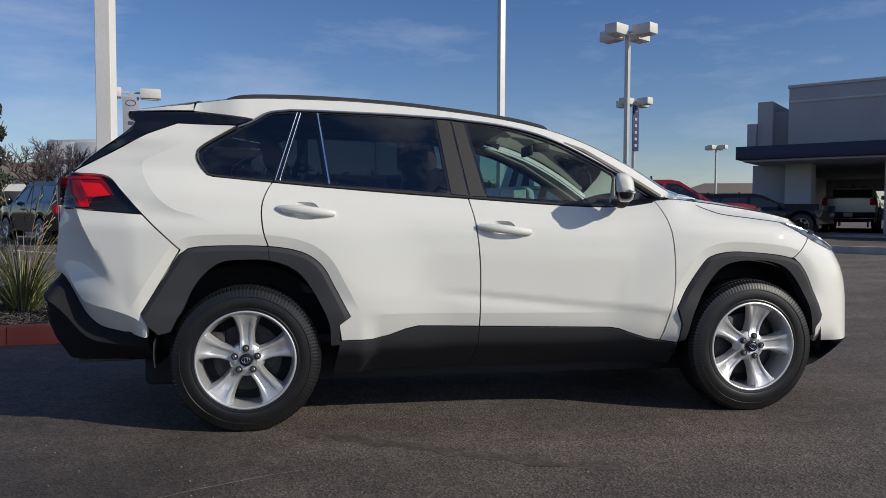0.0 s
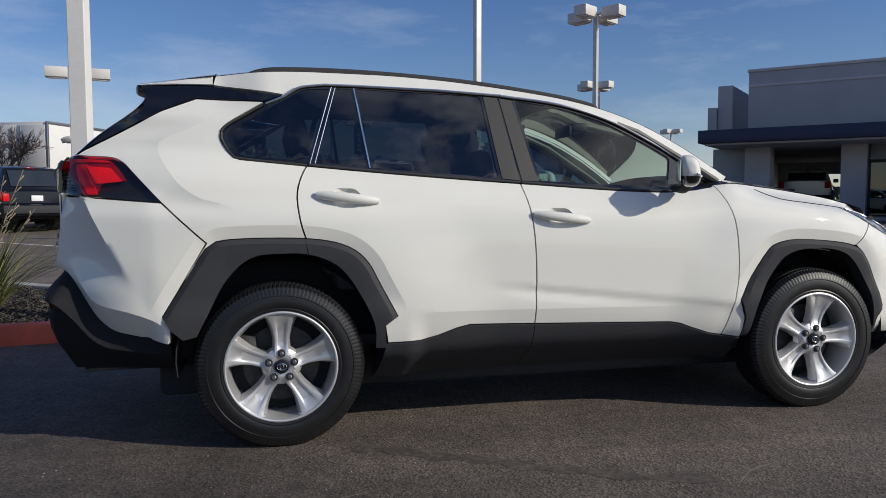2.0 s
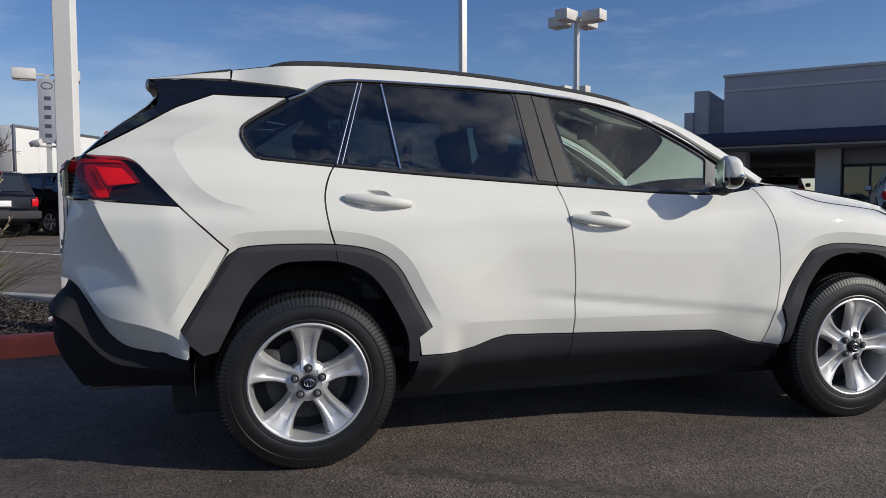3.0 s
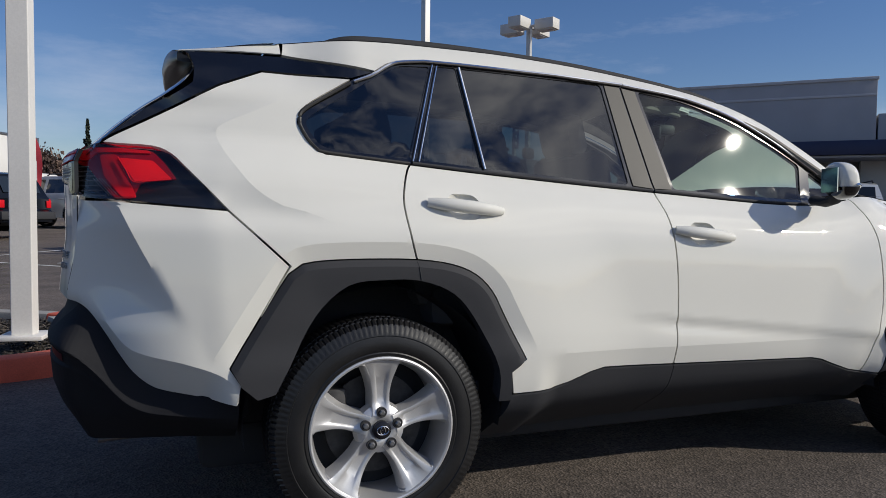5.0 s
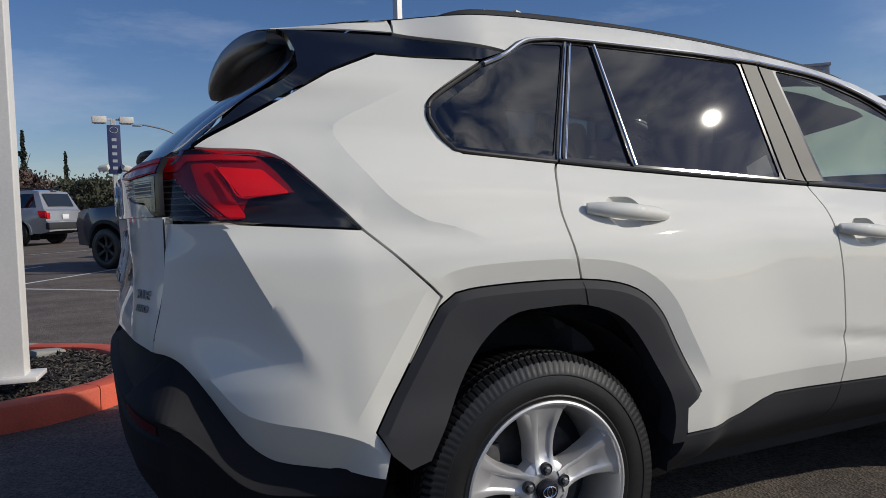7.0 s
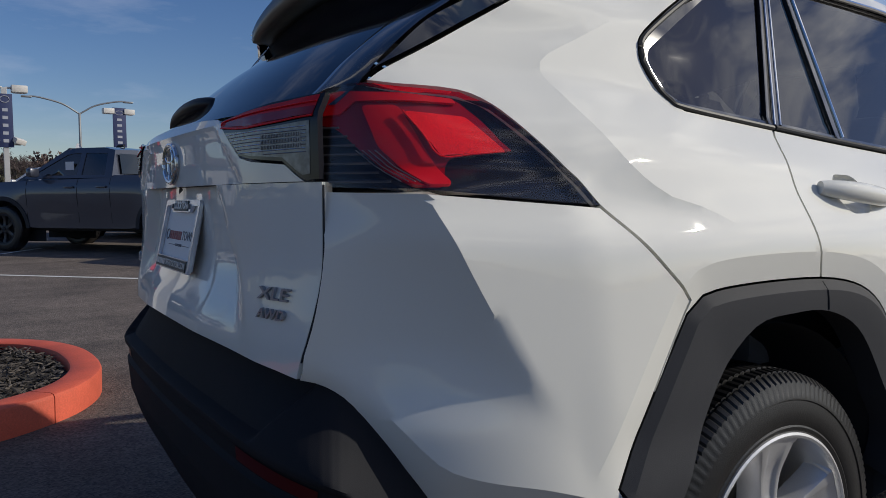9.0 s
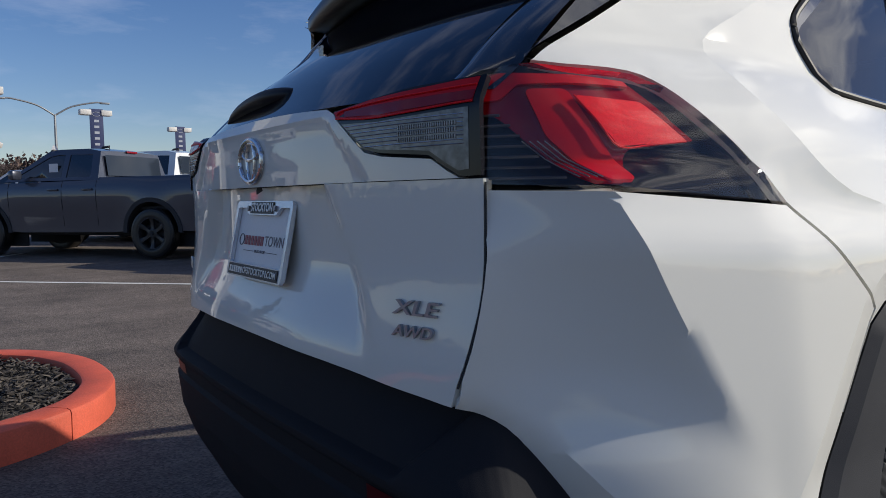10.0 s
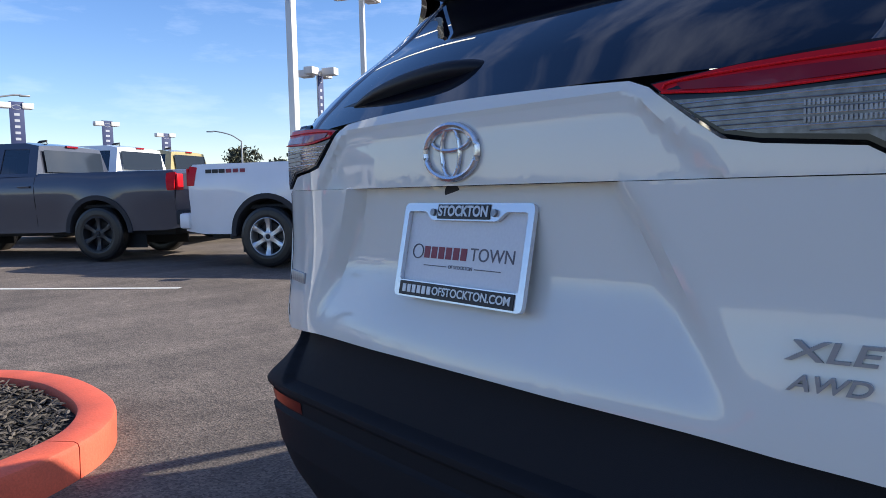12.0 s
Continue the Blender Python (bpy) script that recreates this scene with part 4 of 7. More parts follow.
part("rear_window", outward(grid(24, 41, glass_at, True), (0, 0, 1.1)), REAR_BLACK, tailgate, "dark privacy rear window with a black border")
for side in (-1, 1):
    def fin_at(u, v):
        lift = 0.006 * (1 - (1 - v)**6) * (1 - step(0.85, 1.0, v))
        return glass_at(u, 0.5 + side * (0.5 - 0.075 * v), lift)
    part("glass_fin", outward(grid(24, 10, fin_at), (0, 0, 1.1)), GLOSS_BLACK, tailgate, "gloss black fin beside the rear window")
wiper = part("wiper_cover", tube(flow([(-0.880, 0.43, 1.283), (-0.886, 0.34, 1.298), (-0.888, 0.24, 1.308), (-0.884, 0.14, 1.314), (-0.870, 0.07, 1.314), (-0.852, 0.03, 1.308)], 4), [0.006 + 0.018 * math.sin(math.pi * (k + 0.5) / 22)**0.8 for k in range(21)], 16, True, 0.8), WIPER_BLACK, tailgate, "black wiper cover")
part("wiper_arm", tube([(-0.880, 0.40, 1.286), (-0.862, 0.50, 1.286), (-0.846, 0.56, 1.284)], [0.010, 0.006, 0.004], 8), WIPER_BLACK, wiper)


def gate_curve(pts, r, material, name, owner, off=0.0, label="", flat=1.0):
    return part(name, tube([gate(off)(y, z) for y, z in pts], r, 8, True, flat), material, owner, label)


for s in (-1, 1):
    gate_curve(flow([(s * 0.6600, 0.818), (s * 0.6735, 0.870), (s * 0.6845, 0.960), (s * 0.6865, 1.104)], 4), 0.0018, DARK, "gate_seal", tailgate, -0.0005, "dark rubber seal beside the tailgate")


BADGE = mat("satin badge chrome", (0.66, 0.67, 0.69), 0.20, 0.85)
# emblem: plain chrome ovals
ex, ez = 0.003, 1.163
emblem = gate_curve([(ex + 0.064 * math.cos(a), ez + 0.043 * math.sin(a)) for a in np.linspace(0, math.tau, 37)], 0.0056, BADGE, "emblem", tailgate, 0.006, "chrome oval emblem")
for rx, rz, dz in ((0.022, 0.041, 0.0), (0.047, 0.017, 0.019)):
    gate_curve([(ex + rx * math.cos(a), ez + dz + rz * math.sin(a)) for a in np.linspace(0, math.tau, 29)], 0.0040, BADGE, "emblem_oval", emblem, 0.005)
part("camera_pod", tube([gate(-0.035)(0.035, 1.100), gate(0.0)(0.035, 1.098)], [0.024, 0.02], 14, True, 0.75), PLASTIC, tailgate, "black reversing camera")
# licence plate and frame
plate_turn = Matrix.Translation((-0.966, -0.002, 0.9985)) @ Euler((0, radians(12), 0)).to_matrix().to_4x4()


def on_plate(bm):
    bmesh.ops.transform(bm, matrix=plate_turn, verts=bm.verts)
    return bm


plate = part("licence_plate", on_plate(box((0.004, 0.300, 0.150), (0.0, 0, 0), 0.0)), mat("paper plate", (0.72, 0.72, 0.73), 0.45, grain=0.03), tailgate, "white paper dealer plate")
frame_out = fillet([(-0.158, -0.082), (0.158, -0.082), (0.158, 0.082), (-0.158, 0.082)], 0.012)
frame_in = fillet([(-0.146, -0.053), (0.146, -0.053), (0.146, 0.068), (0.098, 0.068), (0.080, 0.053), (-0.080, 0.053), (-0.098, 0.068), (-0.146, 0.068)], 0.006)
frame_bm = skin(frame_out, lambda y, z: (-0.011, y, z), (-1, 0, 0), 0.03, 0.008, 0.0, (frame_in,), 0.012)
frame_ob = part("plate_frame", on_plate(frame_bm), mat("satin chrome", (0.74, 0.75, 0.77), 0.20, 0.45), plate, "chrome licence plate frame")
INK = mat("black ink", (0.012, 0.012, 0.014), 0.5)
part("name_strip", on_plate(box((0.0016, 0.128, 0.024), (-0.0122, 0, 0.0675), 0.0)), INK, frame_ob, "black strip with raised chrome letters")
part("name_strip", on_plate(box((0.0016, 0.282, 0.024), (-0.0122, 0, -0.067), 0.0)), INK, frame_ob, "black strip with raised chrome marks")
for yy in (-0.075, 0.075):
    part("plate_screw", on_plate(tube([(-0.008, yy, 0.066), (-0.016, yy, 0.066)], 0.006, 10)), STEEL, frame_ob)


def lettering(text, size, matrix, material, owner, name, depth=0.0008, width=1.0, shear=0.0, bold=0.0, wide=0.0):
    c = bpy.data.curves.new(name, "FONT")
    c.body, c.size, c.extrude, c.align_x, c.align_y, c.shear, c.offset = text, size, depth, "CENTER", "CENTER", shear, bold
    tmp = bpy.data.objects.new(name, c)
    scene.collection.objects.link(tmp)
    dg = bpy.context.evaluated_depsgraph_get()
    me = bpy.data.meshes.new_from_object(tmp.evaluated_get(dg))
    bpy.data.objects.remove(tmp)
    if wide:
        run = [v.co.x for v in me.vertices]
        width = wide / (max(run) - min(run))
    me.transform(matrix @ Matrix.Diagonal((width, 1, 1, 1)))
    me.materials.clear()
    me.materials.append(material)
    ob = new(name, me)
    ob.parent = owner
    return ob


# letters read from behind the car: their x runs to -y, their y up
READ = Matrix(((0, 0, -1, 0), (-1, 0, 0, 0), (0, 1, 0, 0), (0, 0, 0, 1)))
PALE_LETTER = mat("raised satin letters", (0.55, 0.56, 0.58), 0.35, 0.3)
LETTER = mat("raised chrome letters", (0.34, 0.35, 0.37), 0.30, 0.35)
tagged(lettering("STOCKTON", 0.0235, plate_turn @ Matrix.Translation((-0.0132, 0, 0.0675)) @ READ, PALE_LETTER, frame_ob, "letters", 0.0008, 0.95, 0, 0.0008), "raised letters")
RED_INK, GREY_INK = mat("red ink", (0.25, 0.03, 0.05), 0.5), mat("grey ink", (0.12, 0.11, 0.13), 0.5)
tagged(lettering("OF STOCKTON", 0.0085, plate_turn @ Matrix.Translation((-0.0025, 0.0, -0.024)) @ READ, GREY_INK, plate, "letters", 0.0003), "small printed letters")
for k in range(6):
    a, b = 0.099 - 0.114 * (k + 0.10) / 6, 0.099 - 0.114 * (k + 0.86) / 6
    part("print_bar", on_plate(box((0.0008, a - b, 0.020), (-0.0026, 0.5 * (a + b), -0.0015))), RED_INK, plate)
tagged(lettering("TOWN", 0.030, plate_turn @ Matrix.Translation((-0.0025, -0.0720, -0.0015)) @ READ, GREY_INK, plate, "letters", 0.0003, 1.0, 0, 0, 0.100), "thin grey printed letters")
for y0, y1 in ((0.095, 0.035), (-0.035, -0.095)):
    part("print_bar", on_plate(box((0.0008, y0 - y1, 0.0014), (-0.0026, 0.5 * (y0 + y1), -0.024))), GREY_INK, plate)
part("print_mark", on_plate(tube([(-0.0028, 0.115 + 0.014 * math.cos(a), -0.001 + 0.012 * math.sin(a)) for a in np.linspace(0, math.tau, 25)], 0.0011, 6)), GREY_INK, plate)
for k in range(6):
    part("raised_bar", on_plate(box((0.0014, 0.0094, 0.0135), (-0.0136, 0.126 - 0.0135 * k, -0.067))), PALE_LETTER, frame_ob)
tagged(lettering("OFSTOCKTON.COM", 0.0190, plate_turn @ Matrix.Translation((-0.0132, -0.0425, -0.067)) @ READ, PALE_LETTER, frame_ob, "letters", 0.0008, 1.0, 0, 0.0004, 0.184), "raised letters")
# trim level letters
for text, size, yy, zz, wide, shear in (("XLE", 0.031, -0.5735, 0.921, 0.096, 0.22), ("AWD", 0.0245, -0.573, 0.887, 0.083, 0.30)):
    slope = math.atan2(gate_x(yy - 0.03, zz) - gate_x(yy + 0.03, zz), 0.06)
    m = Matrix.Translation((gate_x(yy, zz) - 0.003, yy, zz)) @ Matrix.Rotation(slope, 4, "Z") @ READ
    tagged(lettering(text, size, m, LETTER, tailgate, "badge_letters", 0.003, 1.0, shear, 0.0004, wide), "chrome badge letters")
for k in range(6):
    yy = 0.545 + 0.018 * k
    part("badge_bar", box((0.005, 0.013, 0.024), (gate_x(yy, 0.915) - 0.002, yy, 0.915), 0.001), LETTER, tailgate)

# tail lights
for side in (-1, 1):
    outer = ([(-0.905, 1.099), (-0.800, 1.095), (-0.480, 1.067), (-0.595, 1.190), (-0.640, 1.236)] + flow([(-0.690, 1.257), (-0.790, 1.263), (-0.838, 1.268), (-0.880, 1.262)], 3)
             + [(-0.916, 1.240), (-0.914, 1.17)])
    light = part("tail_light", skin(outer, flank(side, -0.024), (0, side, 0), 0.018, 0.01, 0.0015), SMOKED, suv, "wraparound tail light with red and smoked lenses")
    cover = part("cover", skin(outer, flank(side, 0.004), (0, side, 0), 0.012, 0.012, 0.0015), LENS_COVER, light, "clear smoked cover")
    cover.visible_shadow = False

    def lens(name, poly, material, off, size=0.016, label="", lip=0.006):
        return part(name, skin(poly, flank(side, off), (0, side, 0), size, lip), material, light, label)
    lens("red_field", fillet([(-0.914, 1.205), (-0.908, 1.240), (-0.868, 1.256), (-0.780, 1.254), (-0.690, 1.244), (-0.660, 1.212), (-0.622, 1.158), (-0.725, 1.146), (-0.748, 1.101), (-0.800, 1.103), (-0.850, 1.160), (-0.876, 1.196)], 0.012), RED_DEEP, -0.016, 0.008, "deep red lens")
    lens("red_edge", fillet([(-0.914, 1.214), (-0.908, 1.238), (-0.868, 1.254), (-0.780, 1.252), (-0.700, 1.245), (-0.695, 1.237), (-0.790, 1.240), (-0.850, 1.238), (-0.872, 1.216)], 0.004), RED_LENS, -0.008, 0.008, "red light strip")
    lens("red_sweep", fillet([(-0.842, 1.232), (-0.790, 1.232), (-0.762, 1.160), (-0.735, 1.104), (-0.778, 1.104), (-0.828, 1.165)], 0.010), RED_LENS, -0.011, 0.008, "red lens")
    lens("bright_reflector", fillet([(-0.785, 1.222), (-0.690, 1.214), (-0.636, 1.158), (-0.742, 1.150)], 0.006), RED_BRIGHT, -0.006, 0.007, "bright red reflector")
    lens("red_shade", fillet([(-0.688, 1.212), (-0.672, 1.206), (-0.624, 1.158), (-0.636, 1.157)], 0.003), RED_DEEP, -0.007, 0.008)
    part("light_line", tube([flank(side, -0.003)(x, z) for x, z in flow([(-0.788, 1.222), (-0.765, 1.184), (-0.744, 1.149), (-0.695, 1.152), (-0.640, 1.157)], 4)], 0.0016, 6), RED_BRIGHT, light)
    for k in range(7):
        z0 = 1.108 + 0.0145 * k
        strip_pts = [(x, z0) for x in np.linspace(-0.905, -0.822 - 0.0085 * k, 6)]
        part("lens_rib", tube([flank(side, -0.010)(x, z) for x, z in strip_pts], 0.0022, 6), SMOKED_RIB, light)
    for k in range(4):
        part("lens_rib", tube([flank(side, -0.004)(-0.858 + 0.008 * k + 0.16 * t, 1.158 - 0.05 * t / 0.28) for t in np.linspace(0, 0.28, 5)], 0.0010, 6), STEEL, light)
    inner = [(-0.362, 1.227), (-0.470, 1.238), (-0.560, 1.246), (-0.685, 1.250), (-0.687, 1.112), (-0.657, 1.111), (-0.631, 1.125), (-0.600, 1.143), (-0.500, 1.151), (-0.457, 1.159), (-0.422, 1.183)]
    inner = [(y * -side, z) for y, z in inner]
    lamp = part("inner_light", skin(inner, gate(0.006), (-1, 0, 0), 0.016, 0.012, 0.001), SMOKED, tailgate, "tailgate lamp with a red strip over a clear lens")
    red = [(y * -side, z) for y, z in [(-0.368, 1.225), (-0.470, 1.236), (-0.676, 1.247), (-0.676, 1.212), (-0.500, 1.204), (-0.385, 1.213)]]
    part("red_strip", skin(red, gate(0.0068), (-1, 0, 0), 0.014, 0.0), RED_LENS, lamp, "red light strip")
    dark = [(y * -side, z) for y, z in [(-0.400, 1.2235), (-0.676, 1.229), (-0.676, 1.216), (-0.500, 1.209), (-0.410, 1.214)]]
    part("dark_strip", skin(dark, gate(0.0074), (-1, 0, 0), 0.014, 0.0), RED_DEEP, lamp)
    for line in ([(-0.384, 1.2130), (-0.500, 1.2055), (-0.676, 1.2135)], [(-0.384, 1.2185), (-0.400, 1.2255), (-0.520, 1.2315), (-0.676, 1.2365)]):
        part("light_line", tube([gate(0.0085)(y * -side, z) for y, z in flow(line, 6)], 0.0014, 6), RED_BRIGHT, lamp, "bright red light line")
    clear = [(y * -side, z) for y, z in [(-0.398, 1.203), (-0.500, 1.199), (-0.670, 1.206), (-0.670, 1.122), (-0.654, 1.120), (-0.632, 1.132), (-0.602, 1.150), (-0.500, 1.157), (-0.458, 1.165), (-0.425, 1.186)]]
    cl = part("clear_lens", skin(clear, gate(0.0068), (-1, 0, 0), 0.014, 0.0), CLEAR_LENS, lamp, "clear ribbed reversing lens")
    for k in range(8):
        z0 = 1.157 + 0.0058 * k
        part("lens_rib", tube([gate(0.0068)(y * -side, z0) for y in np.linspace(-0.470 + 0.009 * k - (0.08 if k < 1 else 0), -0.662, 8)], 0.0010, 6), BADGE if k % 2 else STEEL, cl)
    cells = bmesh.new()
    for k in range(26):
        for j in range(3):
            y = -0.545 - 0.0042 * k
            put_box(cells, (0.002, 0.0026, 0.0060), (gate_x(y, 1.17 + 0.009 * j) - 0.0072, y * -side, 1.168 + 0.009 * j), 0.0)
    tagged(part("lens_texture", cells, STEEL, cl), kind="stuff")

# rear bumper: a lip of black plastic swept round the tail
bump_top = Curve((-0.99, 0.812), (-0.95, 0.800), (-0.90, 0.780), (-0.865, 0.750), (-0.82, 0.684), (-0.745, 0.572), (-0.690, 0.530), (-0.58, 0.506), (-0.45, 0.484))
# the cladding's plastic again, its colour darkened for the shade on the bumper
SHADED_PLASTIC = mat("shade-darkened black plastic", (0.019, 0.0195, 0.023), 0.70, spec=0.09, grain=0.12, grain_size=900, bump=0.0002, bump_size=700, rough_vary=0.05)
BUMPER_TOP = [(x, half_width(x, float(bump_top(x))) - 0.006) for x in (-0.452, -0.580, -0.690, -0.780, -0.850)] + [(-0.905, 0.660), (-0.955, 0.52), (-0.985, 0.34), (-0.998, 0.0)]
BUMPER_RIM = [(-0.452, 0.868), (-0.590, 0.834), (-0.700, 0.806), (-0.800, 0.792), (-0.886, 0.782), (-0.950, 0.764), (-0.998, 0.62), (-1.018, 0.38), (-1.026, 0.0)]
BUMPER_MID = [(-0.452, 0.826), (-0.590, 0.776), (-0.700, 0.750), (-0.795, 0.736), (-0.875, 0.730), (-0.940, 0.716), (-0.988, 0.59), (-1.006, 0.375), (-1.012, 0.0)]
BUMPER_LOW = [(-0.452, 0.760), (-0.580, 0.722), (-0.680, 0.698), (-0.765, 0.678), (-0.835, 0.655), (-0.885, 0.622), (-0.914, 0.48), (-0.930, 0.30), (-0.935, 0.0)]
stage = Curve((0, 0), (0.06, 0.10), (0.16, 0.45), (0.265, 0.92), (0.29, 1.0), (0.60, 2.0), (0.74, 2.25), (0.88, 2.65), (1.0, 3.0))

side_stage = Curve((0, 0), (0.35, 0.8), (0.5, 1.2), (0.75, 2.1), (1.0, 3.0))


def both_sides(half):
    return np.array(flow(half + [(x, -y) for x, y in reversed(half[:-1])], 5))


RINGS = [both_sides(c) for c in (BUMPER_TOP, BUMPER_RIM, BUMPER_MID, BUMPER_LOW)]


def bumper_at(u, v):
    k = u * (len(RINGS[0]) - 1)
    i = min(int(k), len(RINGS[0]) - 2)
    top, *rest = [r[i] * (1 - (k - i)) + r[i + 1] * (k - i) for r in RINGS]
    rings = [top, *rest]
    s = float(stage(v) * step(-0.72, -0.90, top[0]) + side_stage(v) * (1 - step(-0.72, -0.90, top[0])))
    j = min(int(s), 2)
    p = rings[j] * (1 - (s - j)) + rings[j + 1] * (s - j)
    zt = float(bump_top(top[0]))
    groove = 0.010 * (float(step(0.31, 0.335, v)) - float(step(0.405, 0.425, v))) * float(step(-0.80, -0.93, p[0]))
    # the upper face lies in a shallow panel between the wings
    panel = 0.024 * float(step(0.662, 0.645, abs(p[1]) + 0.28 * v) * step(0.282, 0.255, v)) * float(step(-0.85, -0.92, p[0]))
    return (p[0] + groove + panel, p[1], zt - (zt - 0.345) * v)


bumper = part("rear_bumper", grid(len(RINGS[0]) * 4 - 3, 110, bumper_at, True), SHADED_PLASTIC, suv, "black plastic rear bumper")
for side in (-1, 1):
    us = [u for u in np.linspace(0, 1, 400) if bumper_at(u, 0.3)[0] < -0.8 and 0.50 < side * bumper_at(u, 0.3)[1] < 0.752]
    u0, u1 = us[0], us[-1]
    part("reflector", outward(grid(20, 5, lambda u, v: Vector(bumper_at(u0 + (u1 - u0) * u, 0.340 + 0.055 * v)) + Vector((-0.002, side * 0.002, 0)), True), (0, 0, 0.6)), REFLECTOR, bumper, "red bumper reflector")
part("exhaust_pipe", tube([(-0.60, -0.54, 0.318), (-0.78, -0.54, 0.318), (-0.865, -0.54, 0.314)], 0.024, 14, True, 0.6), STEEL, suv, "steel exhaust pipe")
part("underbody", box((3.7, 1.12, 0.16), (1.30, 0, 0.25), 0.03), DARK, suv)
part("sill_floor", box((1.85, 1.0, 0.09), (1.36, 0, 0.245), 0.02), DARK, suv)
part("tail_floor", box((0.48, 1.22, 0.10), (-0.62, 0, 0.40), 0.03), DARK, suv)
part("cabin_floor", box((2.5, 1.36, 0.05), (1.20, 0, 0.42), 0.01), INSIDE, suv)
part("boot_floor", box((0.95, 1.25, 0.05), (-0.35, 0, 0.86), 0.01), INSIDE, suv)
part("engine_block", box((0.9, 1.05, 0.55), (2.85, 0, 0.62), 0.05), DARK, suv)
for side in (-1, 1):
    # door cards behind the skins close the cabin below the glass
    card = [(0.10, 1.20), (0.5, 1.185), (1.1, 1.145), (2.0, 1.09), (2.2, 1.09), (2.2, 0.42), (0.48, 0.42), (0.42, 0.70), (0.2, 0.92), (0.10, 0.92)]
    part("door_card", skin(card, flank(side, -0.075), (0, -side, 0), 0.08, 0.02), INSIDE, suv)
    wall = [(-0.86, 1.20), (-0.30, 1.235), (0.10, 1.20), (0.10, 0.92), (-0.30, 0.92), (-0.46, 0.72), (-0.86, 0.84)]
    part("boot_wall", skin(wall, flank(side, -0.07), (0, -side, 0), 0.08, 0.02), INSIDE, suv)
part("gate_lining", grid(2, 2, lambda u, v: (-0.86, -0.6 + 1.2 * u, 0.86 + 0.36 * v)), INSIDE, suv)
part("headliner", grid(20, 11, lambda u, v: Vector(roof_at(-0.26 + 1.74 * u, 0.04 + 0.92 * v)) - Vector((0, 0, 0.045)), True), CREAM, suv, "beige headliner")
for side in (-1, 1):
    part("pillar_lining", tube([(1.50, side * 0.58, 1.535), (1.80, side * 0.63, 1.42), (2.10, side * 0.68, 1.245), (2.22, side * 0.70, 1.17)], 0.040, 10, True, 0.5), CREAM, suv, "beige pillar lining")
    part("pillar_lining", tube([(1.05, side * 0.61, 1.56), (1.10, side * 0.69, 1.30), (1.14, side * 0.72, 1.10)], 0.035, 10, True, 0.8), INSIDE, suv)


def seat(x, y, width=0.50, rest=True):
    ob = part("seat", box((0.50, width, 0.16), (x + 0.10, y, 0.72), 0.05), CLOTH, suv, "grey cloth seat")
    tilt = Euler((0, radians(-14), 0)).to_matrix()
    part("backrest", box((0.13, width * 0.96, 0.62), (x - 0.20, y, 1.02), 0.05, tilt), CLOTH, ob)
    for yy in ([y] if width < 0.7 else [y - 0.36, y, y + 0.36]):
        part("headrest", box((0.10, 0.27, 0.18), (x - 0.30, yy, 1.395), 0.04, tilt), CLOTH, ob)
    return ob


seat(1.25, -0.37)
seat(1.25, 0.37)
seat(0.40, 0.0, 1.30)
dash = part("dashboard", box((0.36, 1.36, 0.32), (2.12, 0, 0.98), 0.09), INSIDE, suv, "dark dashboard")
wheel_m = Matrix.Translation((1.80, 0.37, 1.02)) @ Euler((0, radians(-64), 0)).to_matrix().to_4x4()
bm = tube([(0.185 * math.cos(a), 0.185 * math.sin(a), 0) for a in np.linspace(0, math.tau, 33)], 0.016, 8, False)
put_box(bm, (0.12, 0.30, 0.03), (0.0, 0, 0), 0.012)
bmesh.ops.transform(bm, matrix=wheel_m, verts=bm.verts)
part("steering_wheel", bm, INSIDE, dash, "dark steering wheel")
part("room_mirror", box((0.02, 0.22, 0.065), (1.66, 0.0, 1.475), 0.008), INSIDE, suv, "interior mirror")
part("sensor_box", box((0.10, 0.13, 0.05), (1.74, 0.0, 1.50), 0.015), INSIDE, suv)


